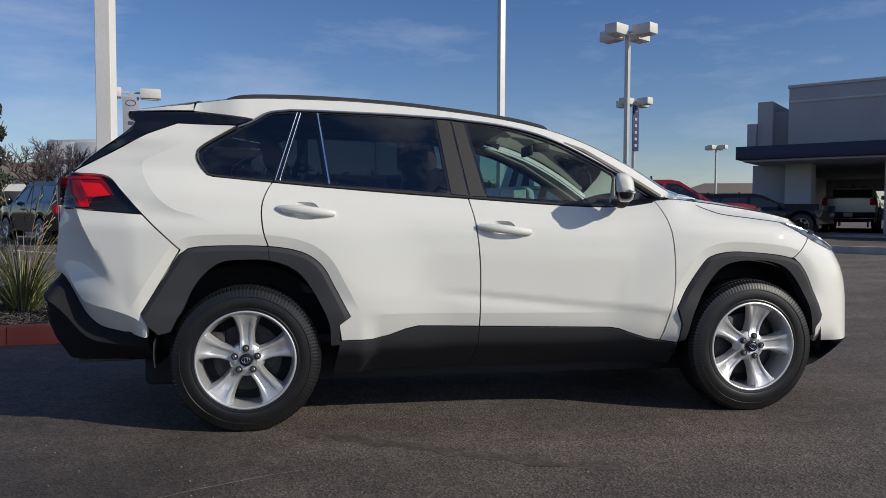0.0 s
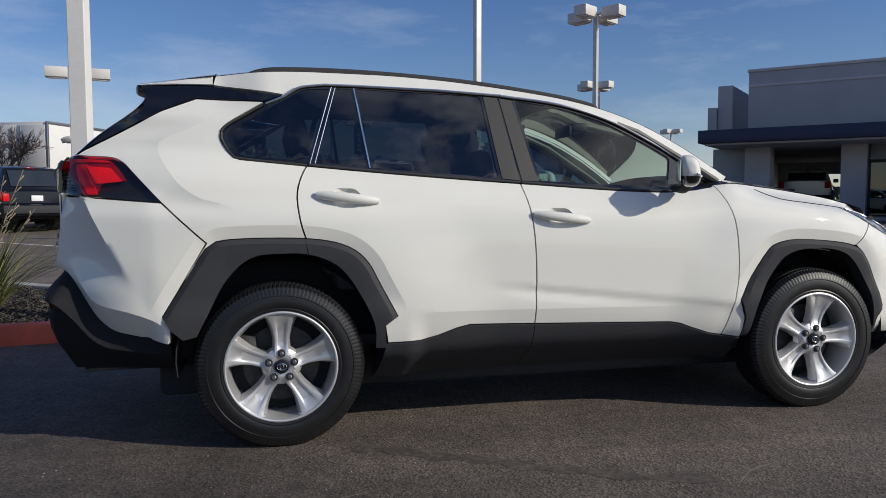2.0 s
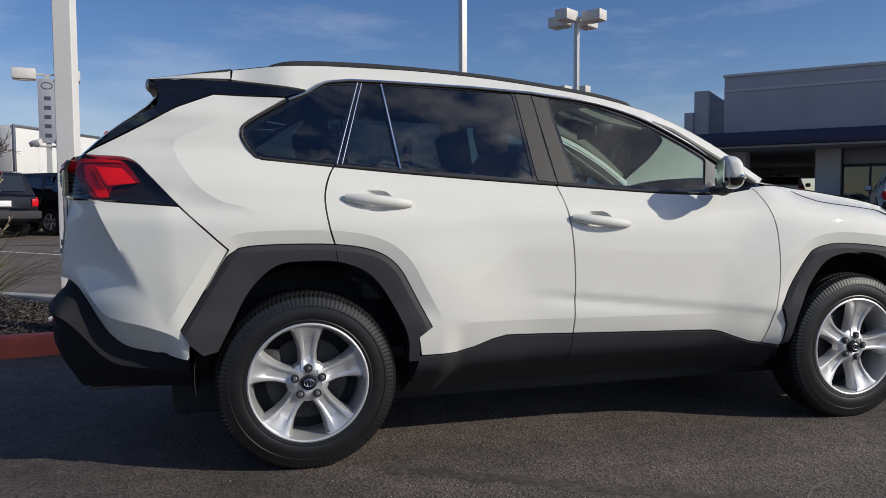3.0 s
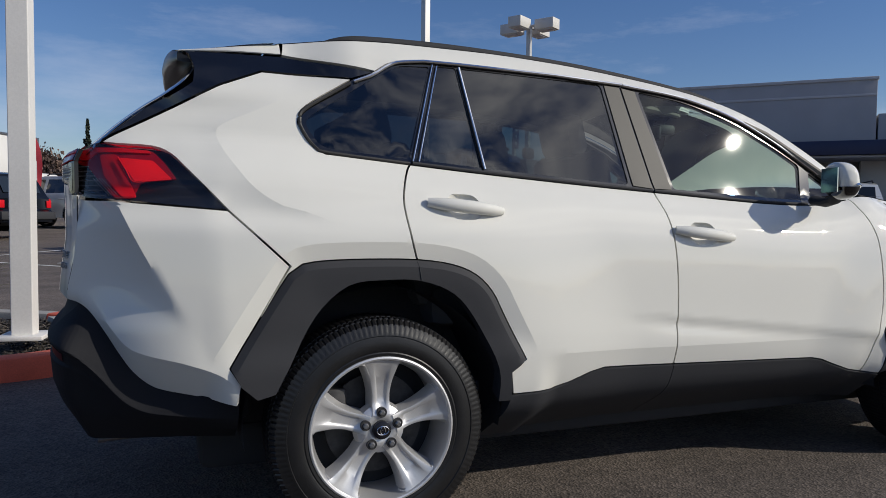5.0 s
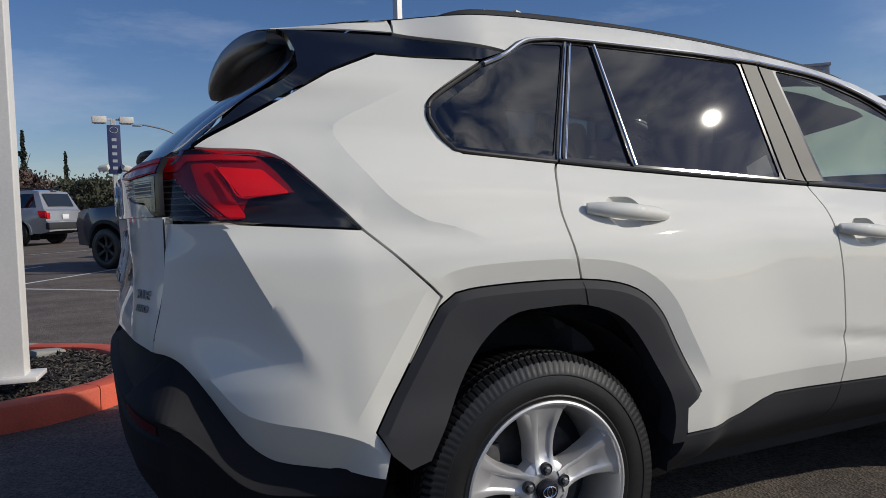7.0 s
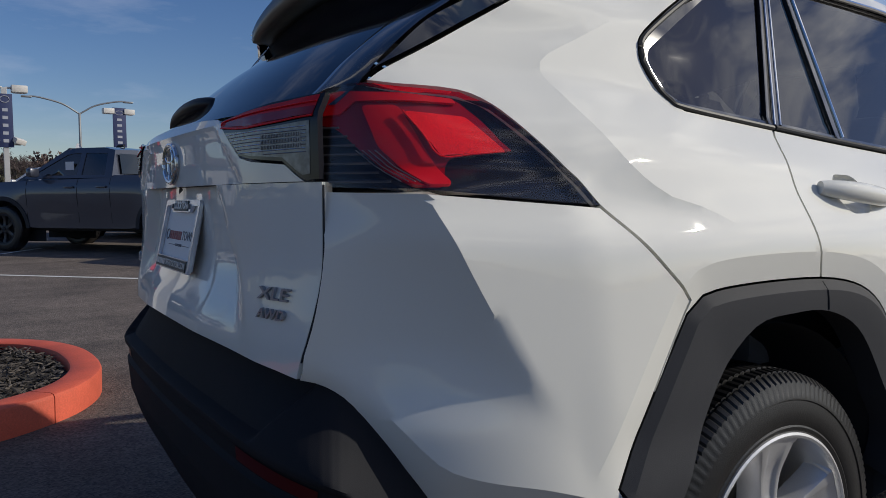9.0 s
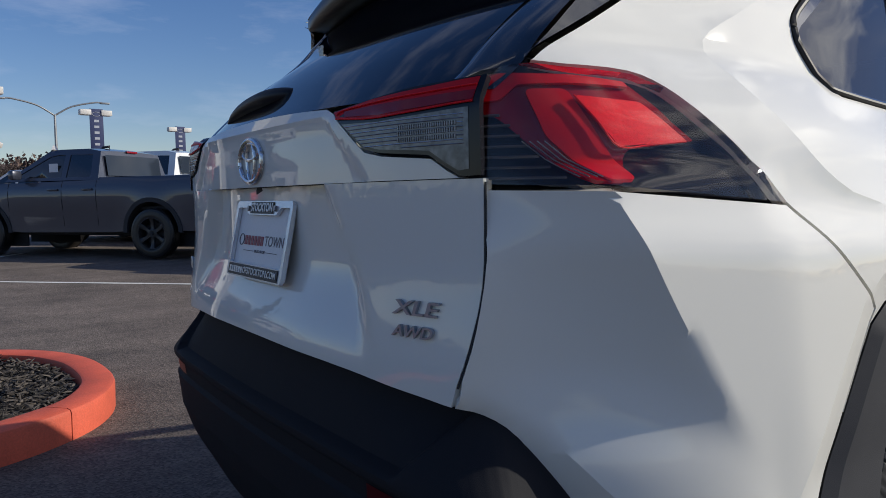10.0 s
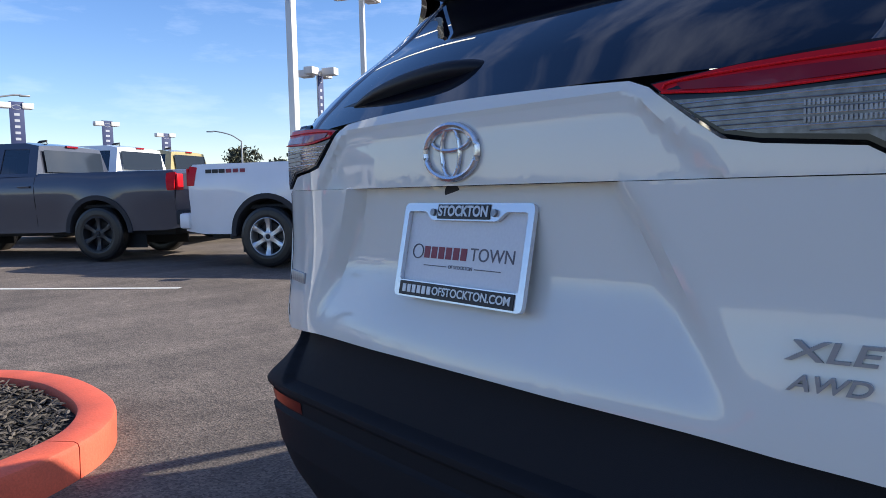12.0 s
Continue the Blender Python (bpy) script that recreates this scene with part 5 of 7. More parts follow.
# wheels
def wheel_parts(owner, radius, rim_r, width, rim_mat, spokes=5, detail=True, nuts=5, tyre_mat=None):
    """Tyre, rim and hub about the y axis, the outer face to -y."""
    w, R, q = width / 2, radius, rim_r
    prof = [(w * 0.80, q - 0.012), (w * 0.93, q + 0.004), (w, q + 0.045), (w * 0.97, R - 0.050), (w * 0.90, R - 0.018), (w * 0.74, R - 0.004), (w * 0.40, R), (0, R),
            (-w * 0.34, R), (-w * 0.35, R - 0.006), (-w * 0.41, R - 0.006), (-w * 0.42, R), (-w * 0.66, R - 0.002), (-w * 0.67, R - 0.008), (-w * 0.71, R - 0.008), (-w * 0.72, R - 0.003), (-w * 0.76, R - 0.005), (-w * 0.90, R - 0.018), (-w * 0.955, R - 0.040), (-w * 0.985, R - 0.050), (-w * 0.990, R - 0.054), (-w * 0.968, R - 0.056), (-w * 1.005, q + 0.050), (-w * 1.005, q + 0.034), (-w * 0.985, q + 0.022), (-w * 0.970, q + 0.018), (-w * 0.985, q + 0.014), (-w * 0.97, q + 0.006), (-w * 0.93, q + 0.002), (-w * 0.80, q - 0.012)]

    def tread(i, k):
        h, r = prof[i]
        if not detail or r < R - 0.042 or abs(h) < 0.30 * w:
            return 0
        return -0.0045 if k % 4 == (0 if abs(h) > 0.70 * w else 2) else 0
    n = 480 if detail else 48
    part("tyre", lathe([(h, r) for h, r in prof], n, "y", True, tread), tyre_mat or RUBBER, owner, "black tyre")
    face = -w * 0.80

    rim = part("rim", lathe([(face + 0.030, 0.001), (face + 0.002, 0.030), (face - 0.002, 0.045), (face + 0.002, 0.066), (face + 0.012, 0.080), (face + 0.040, 0.088)], 60, "y"), rim_mat, owner,
               "five-spoke silver alloy rim" if rim_mat is ALLOY else "")
    wide = Curve((0.0, 0.032), (0.32, 0.030), (0.55, 0.036), (0.80, 0.050), (1.0, 0.066)) if spokes < 6 else Curve((0.0, 0.026), (0.5, 0.026), (1.0, 0.040))
    lift = Curve((0.0, -0.004), (0.25, 0.008), (0.5, 0.006), (0.75, -0.004), (1.0, -0.015))
    across = [(-1.30, 0.050), (-1.16, 0.026), (-1.02, 0.006), (-0.94, 0.0005), (-0.86, 0.0), (-0.62, 0.0), (-0.52, 0.002), (-0.42, 0.0065), (0, 0.0075), (0.42, 0.0065), (0.52, 0.002), (0.62, 0.0), (0.86, 0.0), (0.94, 0.0005), (1.02, 0.006), (1.16, 0.026), (1.30, 0.050)]
    if not detail:
        across = [(-1.25, 0.04), (-1.0, 0.004), (-0.85, 0.0), (0.85, 0.0), (1.0, 0.004), (1.25, 0.04)]
    rows = 18 if detail else 6
    for s in range(spokes):
        a0 = math.pi / 2 + s * math.tau / spokes

        def spoke_at(u, v):
            k = round(v * (len(across) - 1))
            r = 0.048 + (q * 0.975 - 0.048) * u
            fade = float(step(0.02, 0.35, u) * (1 - 0.8 * step(0.55, 0.98, u)))
            t, d = across[k]
            if abs(t) < 0.6:
                d = d * fade
            off = t * float(wide(u)) * q / 0.24
            x = off
            rr = math.sqrt(max(r * r - off * off, 1e-6)) if u > 0.9 else r
            return (rr * math.cos(a0) - x * math.sin(a0), face + float(lift(u)) + d, rr * math.sin(a0) + x * math.cos(a0))
        part("spoke", outward(grid(rows, len(across), spoke_at), (0, 0.12, 0)), rim_mat, rim)
    part("rim_lip", lathe([(face + 0.012, q * 0.945), (face - 0.012, q * 0.955), (face - 0.0205, q * 0.968), (face - 0.0225, q * 0.990), (face - 0.0205, q * 1.012), (face - 0.010, q * 1.022), (face + 0.012, q * 1.012), (w * 0.8, q * 0.97), (w * 0.8, q * 0.93), (face + 0.05, q * 0.90)], 72, "y", True), rim_mat, rim)
    part("brake_disc", lathe([(0.0, 0.03), (0.0, q * 0.70), (0.012, q * 0.70), (0.012, 0.03)], 48, "y", True), BRAKE, rim)
    part("wheel_back", lathe([(0.045, 0.001), (0.045, q * 0.95)], 32, "y"), DARK, rim)
    if detail:
        part("brake_caliper", box((0.07, 0.06, 0.13), (-q * 0.58, -0.01, q * 0.28), 0.012), BRAKE, rim)
        for s in range(nuts):
            a = math.pi / 2 + s * math.tau / nuts
            c, z = 0.057 * math.cos(a), 0.057 * math.sin(a)
            part("nut_well", lathe([(face + 0.004, 0.0175), (face - 0.006, 0.0172), (face - 0.0075, 0.0160), (face - 0.0055, 0.0148), (face - 0.0045, 0.001)], 20, "y"), BRAKE, rim).location = (c, 0.0, z)
            part("lug_nut", tube([(c, face - 0.002, z), (c, face - 0.011, z), (c, face - 0.0145, z)], [0.0100, 0.0100, 0.006], 6), STEEL, rim)
    cap = part("hub_cap", lathe([(face + 0.01, 0.031), (face - 0.012, 0.030), (face - 0.0155, 0.024), (face - 0.017, 0.001)], 32, "y"), SMOKED if detail else DARK, rim, "dark centre cap")
    if detail:
        for rx, rz, dz in ((0.020, 0.0145, 0.0), (0.008, 0.0135, 0.0)):
            part("cap_oval", tube([(rx * math.cos(a), face - 0.0175, dz + rz * math.sin(a)) for a in np.linspace(0, math.tau, 21)], 0.0016, 6), CHROME, cap)


first = new("wheel")
first.parent = suv
wheel_parts(first, TYRE_R, 0.240, 0.226, ALLOY)
tagged(first, "alloy wheel with a black tyre")
first.matrix_basis = pose(0, -0.792, 0.356, 0, 0, 0)
for x, side, turn in ((AXLE, -1, 15.0), (0.0, 1, 180.0), (AXLE, 1, 180.0)):
    m = pose(x, side * 0.792, 0.356) @ (pose(0, 0, 0, 0, turn, 0) if side < 0 else pose(0, 0, 0, 0, 0, 180))
    copy_thing(first, m)

# ---------------------------------------------------------------- ground
def ground_z(x, y):
    """The lot is flat round the car and rises a little towards the dealership."""
    return min(0.022 * max(0.5 * x + 0.87 * y - 3.0, 0.0), 0.50)


def ground_mesh():
    xs = [-2500, -400, -120, -60, -30, -18, -10, -5, -2, 0, 2, 4, 6] + list(np.arange(7, 34, 1.0)) + [40, 60, 120, 400, 2500]
    ys = [-2500, -400, -120, -60, -30, -15, -8, -4, -2, 0, 2, 4] + list(np.arange(5, 40, 1.0)) + [45, 60, 120, 400, 2500]
    bm = bmesh.new()
    vs = [[bm.verts.new((x, y, ground_z(x, y) if abs(x) < 300 and abs(y) < 300 else 0.0)) for y in ys] for x in xs]
    for i in range(len(xs) - 1):
        for j in range(len(ys) - 1):
            bm.faces.new((vs[i][j], vs[i + 1][j], vs[i + 1][j + 1], vs[i][j + 1]))
    return bm


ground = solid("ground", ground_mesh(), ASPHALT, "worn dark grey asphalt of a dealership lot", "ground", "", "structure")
rnd = random.Random(7)


def ribbon(pts, width, z=0.004, thick=0.0):
    bm = bmesh.new()
    pts = [Vector((x, y, z + ground_z(x, y))) for x, y in pts]
    prev = None
    for i, p in enumerate(pts):
        d = (pts[min(i + 1, len(pts) - 1)] - pts[max(i - 1, 0)]).normalized()
        n = Vector((-d.y, d.x, 0)) * (width[i] if hasattr(width, "__len__") else width) * 0.5
        cur = (bm.verts.new(p + n), bm.verts.new(p - n))
        if prev:
            bm.faces.new((prev[0], prev[1], cur[1], cur[0]))
        prev = cur
    bm.normal_update()
    for f in bm.faces:
        if f.normal.z < 0:
            f.normal_flip()
    return bm




def stall_line(a, b, name="stall_line"):
    n = 14
    pts = [(a[0] + (b[0] - a[0]) * k / n, a[1] + (b[1] - a[1]) * k / n) for k in range(n + 1)]
    return solid(name, ribbon(pts, [0.105 + rnd.uniform(-0.008, 0.008) for _ in pts]), LINE, "faded white parking line on the asphalt", "parking line", "parking lines", "structure")


stall_line((-7.4, 15.6), (1.15, 7.23))
stall_line((-2.28, 11.1), (-0.30, 13.6))
stall_line((-3.9, 12.8), (-2.1, 15.1))
stall_line((-2.7, 19.75), (-0.2, 21.0))
TAR = mat("tar seam", (0.068, 0.056, 0.047), 0.8, grain=0.5, grain_size=40, stain=0.3, stain_size=9)
seam = [(0.30, -0.98), (0.46, -1.05), (0.62, -1.16), (0.80, -1.24), (0.95, -1.36), (1.12, -1.44), (1.32, -1.56), (1.62, -1.66)]
solid("tar_seam", ribbon(flow(seam, 4), [0.085 + 0.035 * math.sin(1.7 * k) for k in range(len(flow(seam, 4)))], 0.0012), TAR, "dark worn tar seam in the asphalt", "seam", "", "structure")
GRIT = mat("pale grit", (0.30, 0.27, 0.24), 0.9, grain=0.3, grain_size=200)
bm = bmesh.new()
for _ in range(420):
    x, y = rnd.uniform(-2.2, 3.6), rnd.uniform(-2.9, -0.9)
    if rnd.random() < 0.35:
        x, y = rnd.uniform(-1.0, 3.0), rnd.uniform(3.2, 7.5)
    s = rnd.uniform(0.002, 0.006)
    put_box(bm, (s, s * rnd.uniform(0.6, 1.4), s * 0.6), (x, y, s * 0.25), 0.0, Euler((0, 0, rnd.uniform(0, 3))).to_matrix())
solid("grit", bm, GRIT, "pale grit scattered on the asphalt", "grit", "", "stuff", False)
SCUFF = mat("pale scuff", (0.145, 0.122, 0.104), 0.85, grain=0.5, grain_size=90, stain=0.3, stain_size=20)
for pts in ([(0.60, -2.12), (0.66, -2.02), (0.75, -1.88), (0.80, -1.80)], [(0.66, -1.98), (0.71, -1.93), (0.77, -1.91)], [(-0.55, -1.95), (-0.25, -1.72), (0.10, -1.55), (0.35, -1.46)],
            [(-0.35, -2.05), (-0.05, -1.86), (0.30, -1.72)], [(1.65, -1.75), (1.80, -1.62), (1.98, -1.55)]):
    run = flow(pts, 6)
    solid("scuff_mark", ribbon(run, [0.010 * math.sin(math.pi * (k + 0.5) / len(run)) + 0.002 for k in range(len(run))], 0.0014), SCUFF, "pale scuff scratched into the asphalt", "scuff", "scuffs", "structure")
bm = bmesh.new()
for x, y, a, n in ((-0.35, 4.55, 0.4, 7), (0.15, 4.50, 0.1, 6), (0.75, 4.75, -0.2, 4), (-0.75, 5.2, 0.3, 4)):
    for _ in range(n):
        px, py, b = x + rnd.gauss(0, 0.10), y + rnd.gauss(0, 0.05), a + rnd.gauss(0, 0.5)
        l = rnd.uniform(0.05, 0.14)
        put_tube(bm, [(px, py, 0.004), (px + l * 0.5 * math.cos(b), py + l * 0.5 * math.sin(b), 0.010), (px + l * math.cos(b + 0.3), py + l * math.sin(b + 0.3), 0.004)], 0.003, 5)
solid("twigs", bm, mat("dry twigs", (0.05, 0.04, 0.033), 0.9), "dry twigs and bark bits on the asphalt", "debris", "", "stuff")

# ---------------------------------------------------------------- planting island with its red kerb
OUTER = ([(-9.0, 1.30), (-6.0, 1.52), (-3.5, 1.73), (-2.2, 1.85), (-1.83, 1.885), (-1.37, 2.00), (-1.055, 2.215), (-0.885, 2.44), (-0.79, 2.72), (-0.775, 3.05),
          (-0.825, 3.42), (-0.96, 3.74), (-1.20, 3.98), (-1.50, 4.20), (-1.97, 4.50), (-2.60, 4.98), (-3.60, 5.85), (-5.5, 7.60), (-8.0, 9.90)])
OUTER = flow(OUTER, 4)
kerb_run = [0.0]
for a, b in zip(OUTER, OUTER[1:]):
    kerb_run.append(kerb_run[-1] + math.dist(a, b))


def on_kerb(s, inset=0.0):
    i = min(max(np.searchsorted(kerb_run, s) - 1, 0), len(OUTER) - 2)
    t = (s - kerb_run[i]) / (kerb_run[i + 1] - kerb_run[i])
    a, b = np.array(OUTER[i]), np.array(OUTER[i + 1])
    j, k = max(i - 1, 0), min(i + 2, len(OUTER) - 1)
    da, db = np.array(OUTER[i + 1]) - np.array(OUTER[j]), np.array(OUTER[k]) - np.array(OUTER[i])
    d = da / np.linalg.norm(da) * (1 - t) + db / np.linalg.norm(db) * t
    d /= np.linalg.norm(d)
    p = a + (b - a) * t + np.array([-d[1], d[0]]) * inset
    return p


def s_near(x, y):
    return kerb_run[min(range(len(OUTER)), key=lambda i: math.dist(OUTER[i], (x, y)))]


island = thing("planting_island", "raised planting island with a red painted concrete kerb and bark mulch", "island", kind="structure")
section = [(0.004, -0.02), (0.0, 0.125), (0.006, 0.142), (0.022, 0.150), (0.145, 0.150), (0.160, 0.144), (0.168, 0.125), (0.168, 0.02)]
joints = [0.0, s_near(-6.0, 1.52), s_near(-3.5, 1.73), s_near(-2.2, 1.85) + 0.05, s_near(-1.055, 2.215) - 0.02, s_near(-1.50, 4.20), s_near(-2.6, 4.98), s_near(-5.5, 7.6), kerb_run[-1]]
for i, (s0, s1) in enumerate(zip(joints, joints[1:])):
    n = max(4, int((s1 - s0) / 0.07))
    bm = bmesh.new()
    rings = []
    for k in range(n + 1):
        s = s0 + 0.003 + (s1 - s0 - 0.006) * k / n
        rings.append([bm.verts.new((*on_kerb(s, w), z + 0.0015 * math.sin(9 * s + 3 * w))) for w, z in section])
    for r, q in zip(rings, rings[1:]):
        for k in range(len(section) - 1):
            bm.faces.new((r[k], q[k], q[k + 1], r[k + 1]))
    bm.faces.new(rings[0]), bm.faces.new(list(reversed(rings[-1])))
    bmesh.ops.recalc_face_normals(bm, faces=bm.faces)
    red = i < 5
    part("kerb_stone", bm, RED_KERB if red else CONCRETE, island, "red painted kerb stone" if red else "bare grey kerb stone")
soil_rim = [tuple(on_kerb(s, 0.150)) for s in np.linspace(0, kerb_run[-1], 90)]
soil = skin(soil_rim, lambda x, y: (x, y, 0.085 + 0.035 * noise.noise(Vector((x * 1.3, y * 1.3, 0))) + 0.012 * noise.noise(Vector((x * 6, y * 6, 2)))), (0, 0, 1), 0.22, 0.0)
part("soil", soil, SOIL, island, "dark soil under the bark")


def chips():
    bm = bmesh.new()
    rim = np.array([tuple(on_kerb(s, 0.19)) for s in np.linspace(0, kerb_run[-1], 90)])
    made = 0
    while made < 9500:
        x = -0.9 - abs(rnd.gauss(0, 1.5))
        y = rnd.uniform(1.9, 6.5)
        if x < -5.2 or not inside(rim, np.array([[x, y]]))[0]:
            continue
        made += 1
        l, w, t = rnd.uniform(0.02, 0.085), rnd.uniform(0.008, 0.022), rnd.uniform(0.003, 0.008)
        z = 0.090 + 0.035 * noise.noise(Vector((x * 1.3, y * 1.3, 0))) + rnd.uniform(0.0, 0.035)
        m = Matrix.Translation((x, y, z)) @ Euler((rnd.gauss(0, 0.35), rnd.gauss(0, 0.35), rnd.uniform(0, 6.3))).to_matrix().to_4x4()
        co = [m @ Vector(p) for p in ((-l / 2, -w * 0.3, 0), (l * 0.1, -w / 2, 0), (l / 2, 0, 0), (0, w / 2, 0), (-l / 2, w * 0.3, 0), (0, 0, t))]
        vs = [bm.verts.new(c) for c in co]
        for k in range(5):
            bm.faces.new((vs[k], vs[(k + 1) % 5], vs[5]))
    return bm


def island_tone(m, low, high):
    nt, p = m.node_tree, m.node_tree.nodes["Principled BSDF"]
    geo = nt.nodes.new("ShaderNodeNewGeometry")
    r = nt.nodes.new("ShaderNodeValToRGB")
    r.color_ramp.elements[0].color, r.color_ramp.elements[1].color = (*low, 1), (*high, 1)
    r.color_ramp.elements[0].position, r.color_ramp.elements[1].position = 0.25, 1.0
    nt.links.new(geo.outputs["Random Per Island"], r.inputs["Fac"])
    nt.links.new(r.outputs["Color"], p.inputs["Base Color"])
    return m


BARK = island_tone(mat("bark chips", (0.05, 0.04, 0.03), 0.8, bump=0.002, bump_size=120), (0.010, 0.008, 0.007), (0.125, 0.105, 0.088))
mulch = part("bark_mulch", chips(), BARK, island, "dark bark mulch with paler slivers", False)
tagged(mulch, kind="stuff")
part("stone_slab", box((0.22, 0.12, 0.05), (-1.42, 3.72, 0.135), 0.012, Euler((0.05, 0.08, 0.5)).to_matrix()), CONCRETE, island, "pale stone lying in the bark")

LEAF = island_tone(mat("strap leaves", (0.10, 0.13, 0.05), 0.55), (0.075, 0.095, 0.030), (0.36, 0.34, 0.15))
STRAW = island_tone(mat("dry stalks", (0.25, 0.2, 0.12), 0.8), (0.16, 0.12, 0.08), (0.36, 0.30, 0.20))


def put_blade(bm, base, yaw, length, lean, width):
    prev = None
    side = Vector((-math.sin(yaw), math.cos(yaw), 0))
    n = 7
    for k in range(n + 1):
        t = k / n
        r = length * (lean * t + 0.42 * lean * t * t)
        z = length * (t - 0.45 * lean * t * t * t)
        c = Vector(base) + Vector((r * math.cos(yaw), r * math.sin(yaw), z))
        w = width * (1 - t)**0.7 * 0.5 + 0.0004
        cur = (bm.verts.new(c - side * w), bm.verts.new(c + Vector((0, 0, -w * 0.5))), bm.verts.new(c + side * w))
        if prev:
            bm.faces.new((prev[0], prev[1], cur[1], cur[0]))
            bm.faces.new((prev[1], prev[2], cur[2], cur[1]))
        prev = cur


def plant(x, y, size, stalks, seed):
    r = random.Random(seed)
    ob = thing("strap_leaf_plant", "clump of green strap leaves with dry seed stalks in bark mulch", "plant", pose(x, y, 0.09), "plants in the island")
    bm = bmesh.new()
    for _ in range(260):
        a, d = r.uniform(0, math.tau), r.uniform(0, 0.10) * size
        put_blade(bm, (d * math.cos(a), d * math.sin(a), 0), a + r.gauss(0, 0.3), size * r.uniform(0.45, 0.80), r.uniform(0.12, 0.95), r.uniform(0.009, 0.017))
    part("leaves", bm, LEAF, ob)
    for k in range(stalks):
        a, l, h = r.uniform(0, math.tau), r.uniform(0.15, 0.5), r.uniform(0.7, 1.1) * size
        pts = [(0.03 * math.cos(a), 0.03 * math.sin(a), 0), (0.4 * l * math.cos(a), 0.4 * l * math.sin(a), 0.55 * h), (l * math.cos(a), l * math.sin(a), h)]
        bm = tube(flow(pts, 4), 0.0035, 5)
        for q in range(5):
            t = 0.55 + 0.09 * q
            c = Vector(pts[1]).lerp(Vector(pts[2]), (t - 0.5) * 2)
            b = a + r.uniform(-1.5, 1.5)
            put_tube(bm, [c, c + Vector((0.05 * math.cos(b), 0.05 * math.sin(b), 0.05))], [0.003, 0.007], 5)
        part("seed_stalk", bm, STRAW, ob, "dry pale seed stalk")
    return ob


plant(-2.55, 3.30, 1.18, 12, 3)
plant(-3.30, 3.05, 0.95, 7, 5)
plant(-3.75, 4.55, 0.95, 6, 8)
plant(-4.6, 3.4, 0.95, 5, 11)


# ---------------------------------------------------------------- poles and lamps
def light_pole(x, y, height, name="lot_lamp", heads=4, side=0.15, turn=0.0, banner=None, flood=False, size=1.0, label=None, material=None, z0=0.0, seen_head=True):
    material = material or POLE_GREY
    ob = thing(name, label or "tall square lamp pole with box-shaped heads over the car lot", "street lamp", pose(x, y, z0 + ground_z(x, y), 0, 0, turn), "lot lamps")
    part("pole", box((side, side, height), (0, 0, height / 2), 0.006), material, ob, smooth=False)
    part("base_plate", box((side * 2.1, side * 2.1, 0.03), (0, 0, 0.015), 0.006), material, ob)
    if seen_head:
        for k in range(heads):
            a = k * math.tau / heads
            d = Vector((math.cos(a), math.sin(a), 0))
            bm = box((0.52 * size, 0.36 * size, 0.26 * size), d * 0.50 * size + Vector((0, 0, height - 0.02)), 0.015, Euler((0, 0, a)).to_matrix())
            head = part("lamp_head", bm, LAMP_HOUSING, ob, "pale box-shaped lamp head")
            part("lens", box((0.40 * size, 0.28 * size, 0.02), d * 0.50 * size + Vector((0, 0, height - 0.02 - 0.14 * size)), 0.004, Euler((0, 0, a)).to_matrix()), LAMP_GLASS, head)
            part("arm", box((0.22 * size, 0.06, 0.06), d * 0.16 * size + Vector((0, 0, height)), 0.005, Euler((0, 0, a)).to_matrix()), material, ob)
    if banner:
        w, h, top, colour = banner
        cloth = part("banner", box((w, 0.012, h), (0, -side * 0.5 - 0.03, top - h / 2), 0.003), colour, ob, "narrow vertical banner with pale marks")
        mark = BANNER_MARK if colour is not BANNER_PALE else BANNER_DARK
        part("banner_mark", tube([(0.12 * w / 0.4 * math.cos(a), -side * 0.5 - 0.040, top - 0.16 * w / 0.4 + 0.10 * math.sin(a)) for a in np.linspace(0, math.tau, 19)], 0.012, 6), mark, cloth)
        n = 5
        for k in range(n):
            part("banner_bar", box((w * 0.36, 0.006, h * 0.060), (0, -side * 0.5 - 0.040, top - h * (0.30 + 0.145 * k)), 0.0), mark, cloth)
    if flood:
        for s in (-1, 1):
            part("floodlight", box((0.34, 0.22, 0.16), (0.36 * s, -0.1, flood), 0.02, Euler((0.4, 0.2 * s, 0.5 * s)).to_matrix()), LAMP_HOUSING, ob)
        part("crossbar", box((0.8, 0.06, 0.06), (0, -0.06, flood - 0.10), 0.006), material, ob)
    return ob


BANNER_BLUE = mat("navy banner", (0.022, 0.035, 0.11), 0.7, grain=0.08, grain_size=30)
BANNER_PALE = mat("grey banner", (0.30, 0.31, 0.36), 0.7, grain=0.08, grain_size=30)
BANNER_MARK = mat("banner print", (0.36, 0.38, 0.44), 0.7)
BANNER_DARK = mat("dark banner print", (0.05, 0.05, 0.10), 0.7)
light_pole(-1.52, 2.47, 7.6, "white_pole", 0, 0.135, -8, None, None, 1.0, "white square steel pole on a base plate in the planting island", POLE_WHITE, 0.19, False)
light_pole(3.77, 9.32, 8.2, "grey_pole", 0, 0.115, 20, None, None, 1.0, "slim pale square steel pole standing in the car lot", POLE_GREY, 0.0, False)
light_pole(8.6, 14.65, 5.73, turn=33, size=1.05, side=0.115)
light_pole(13.4, 25.1, 5.35, turn=30, size=1.05, side=0.12, banner=(0.42, 1.9, 5.2, BANNER_BLUE))
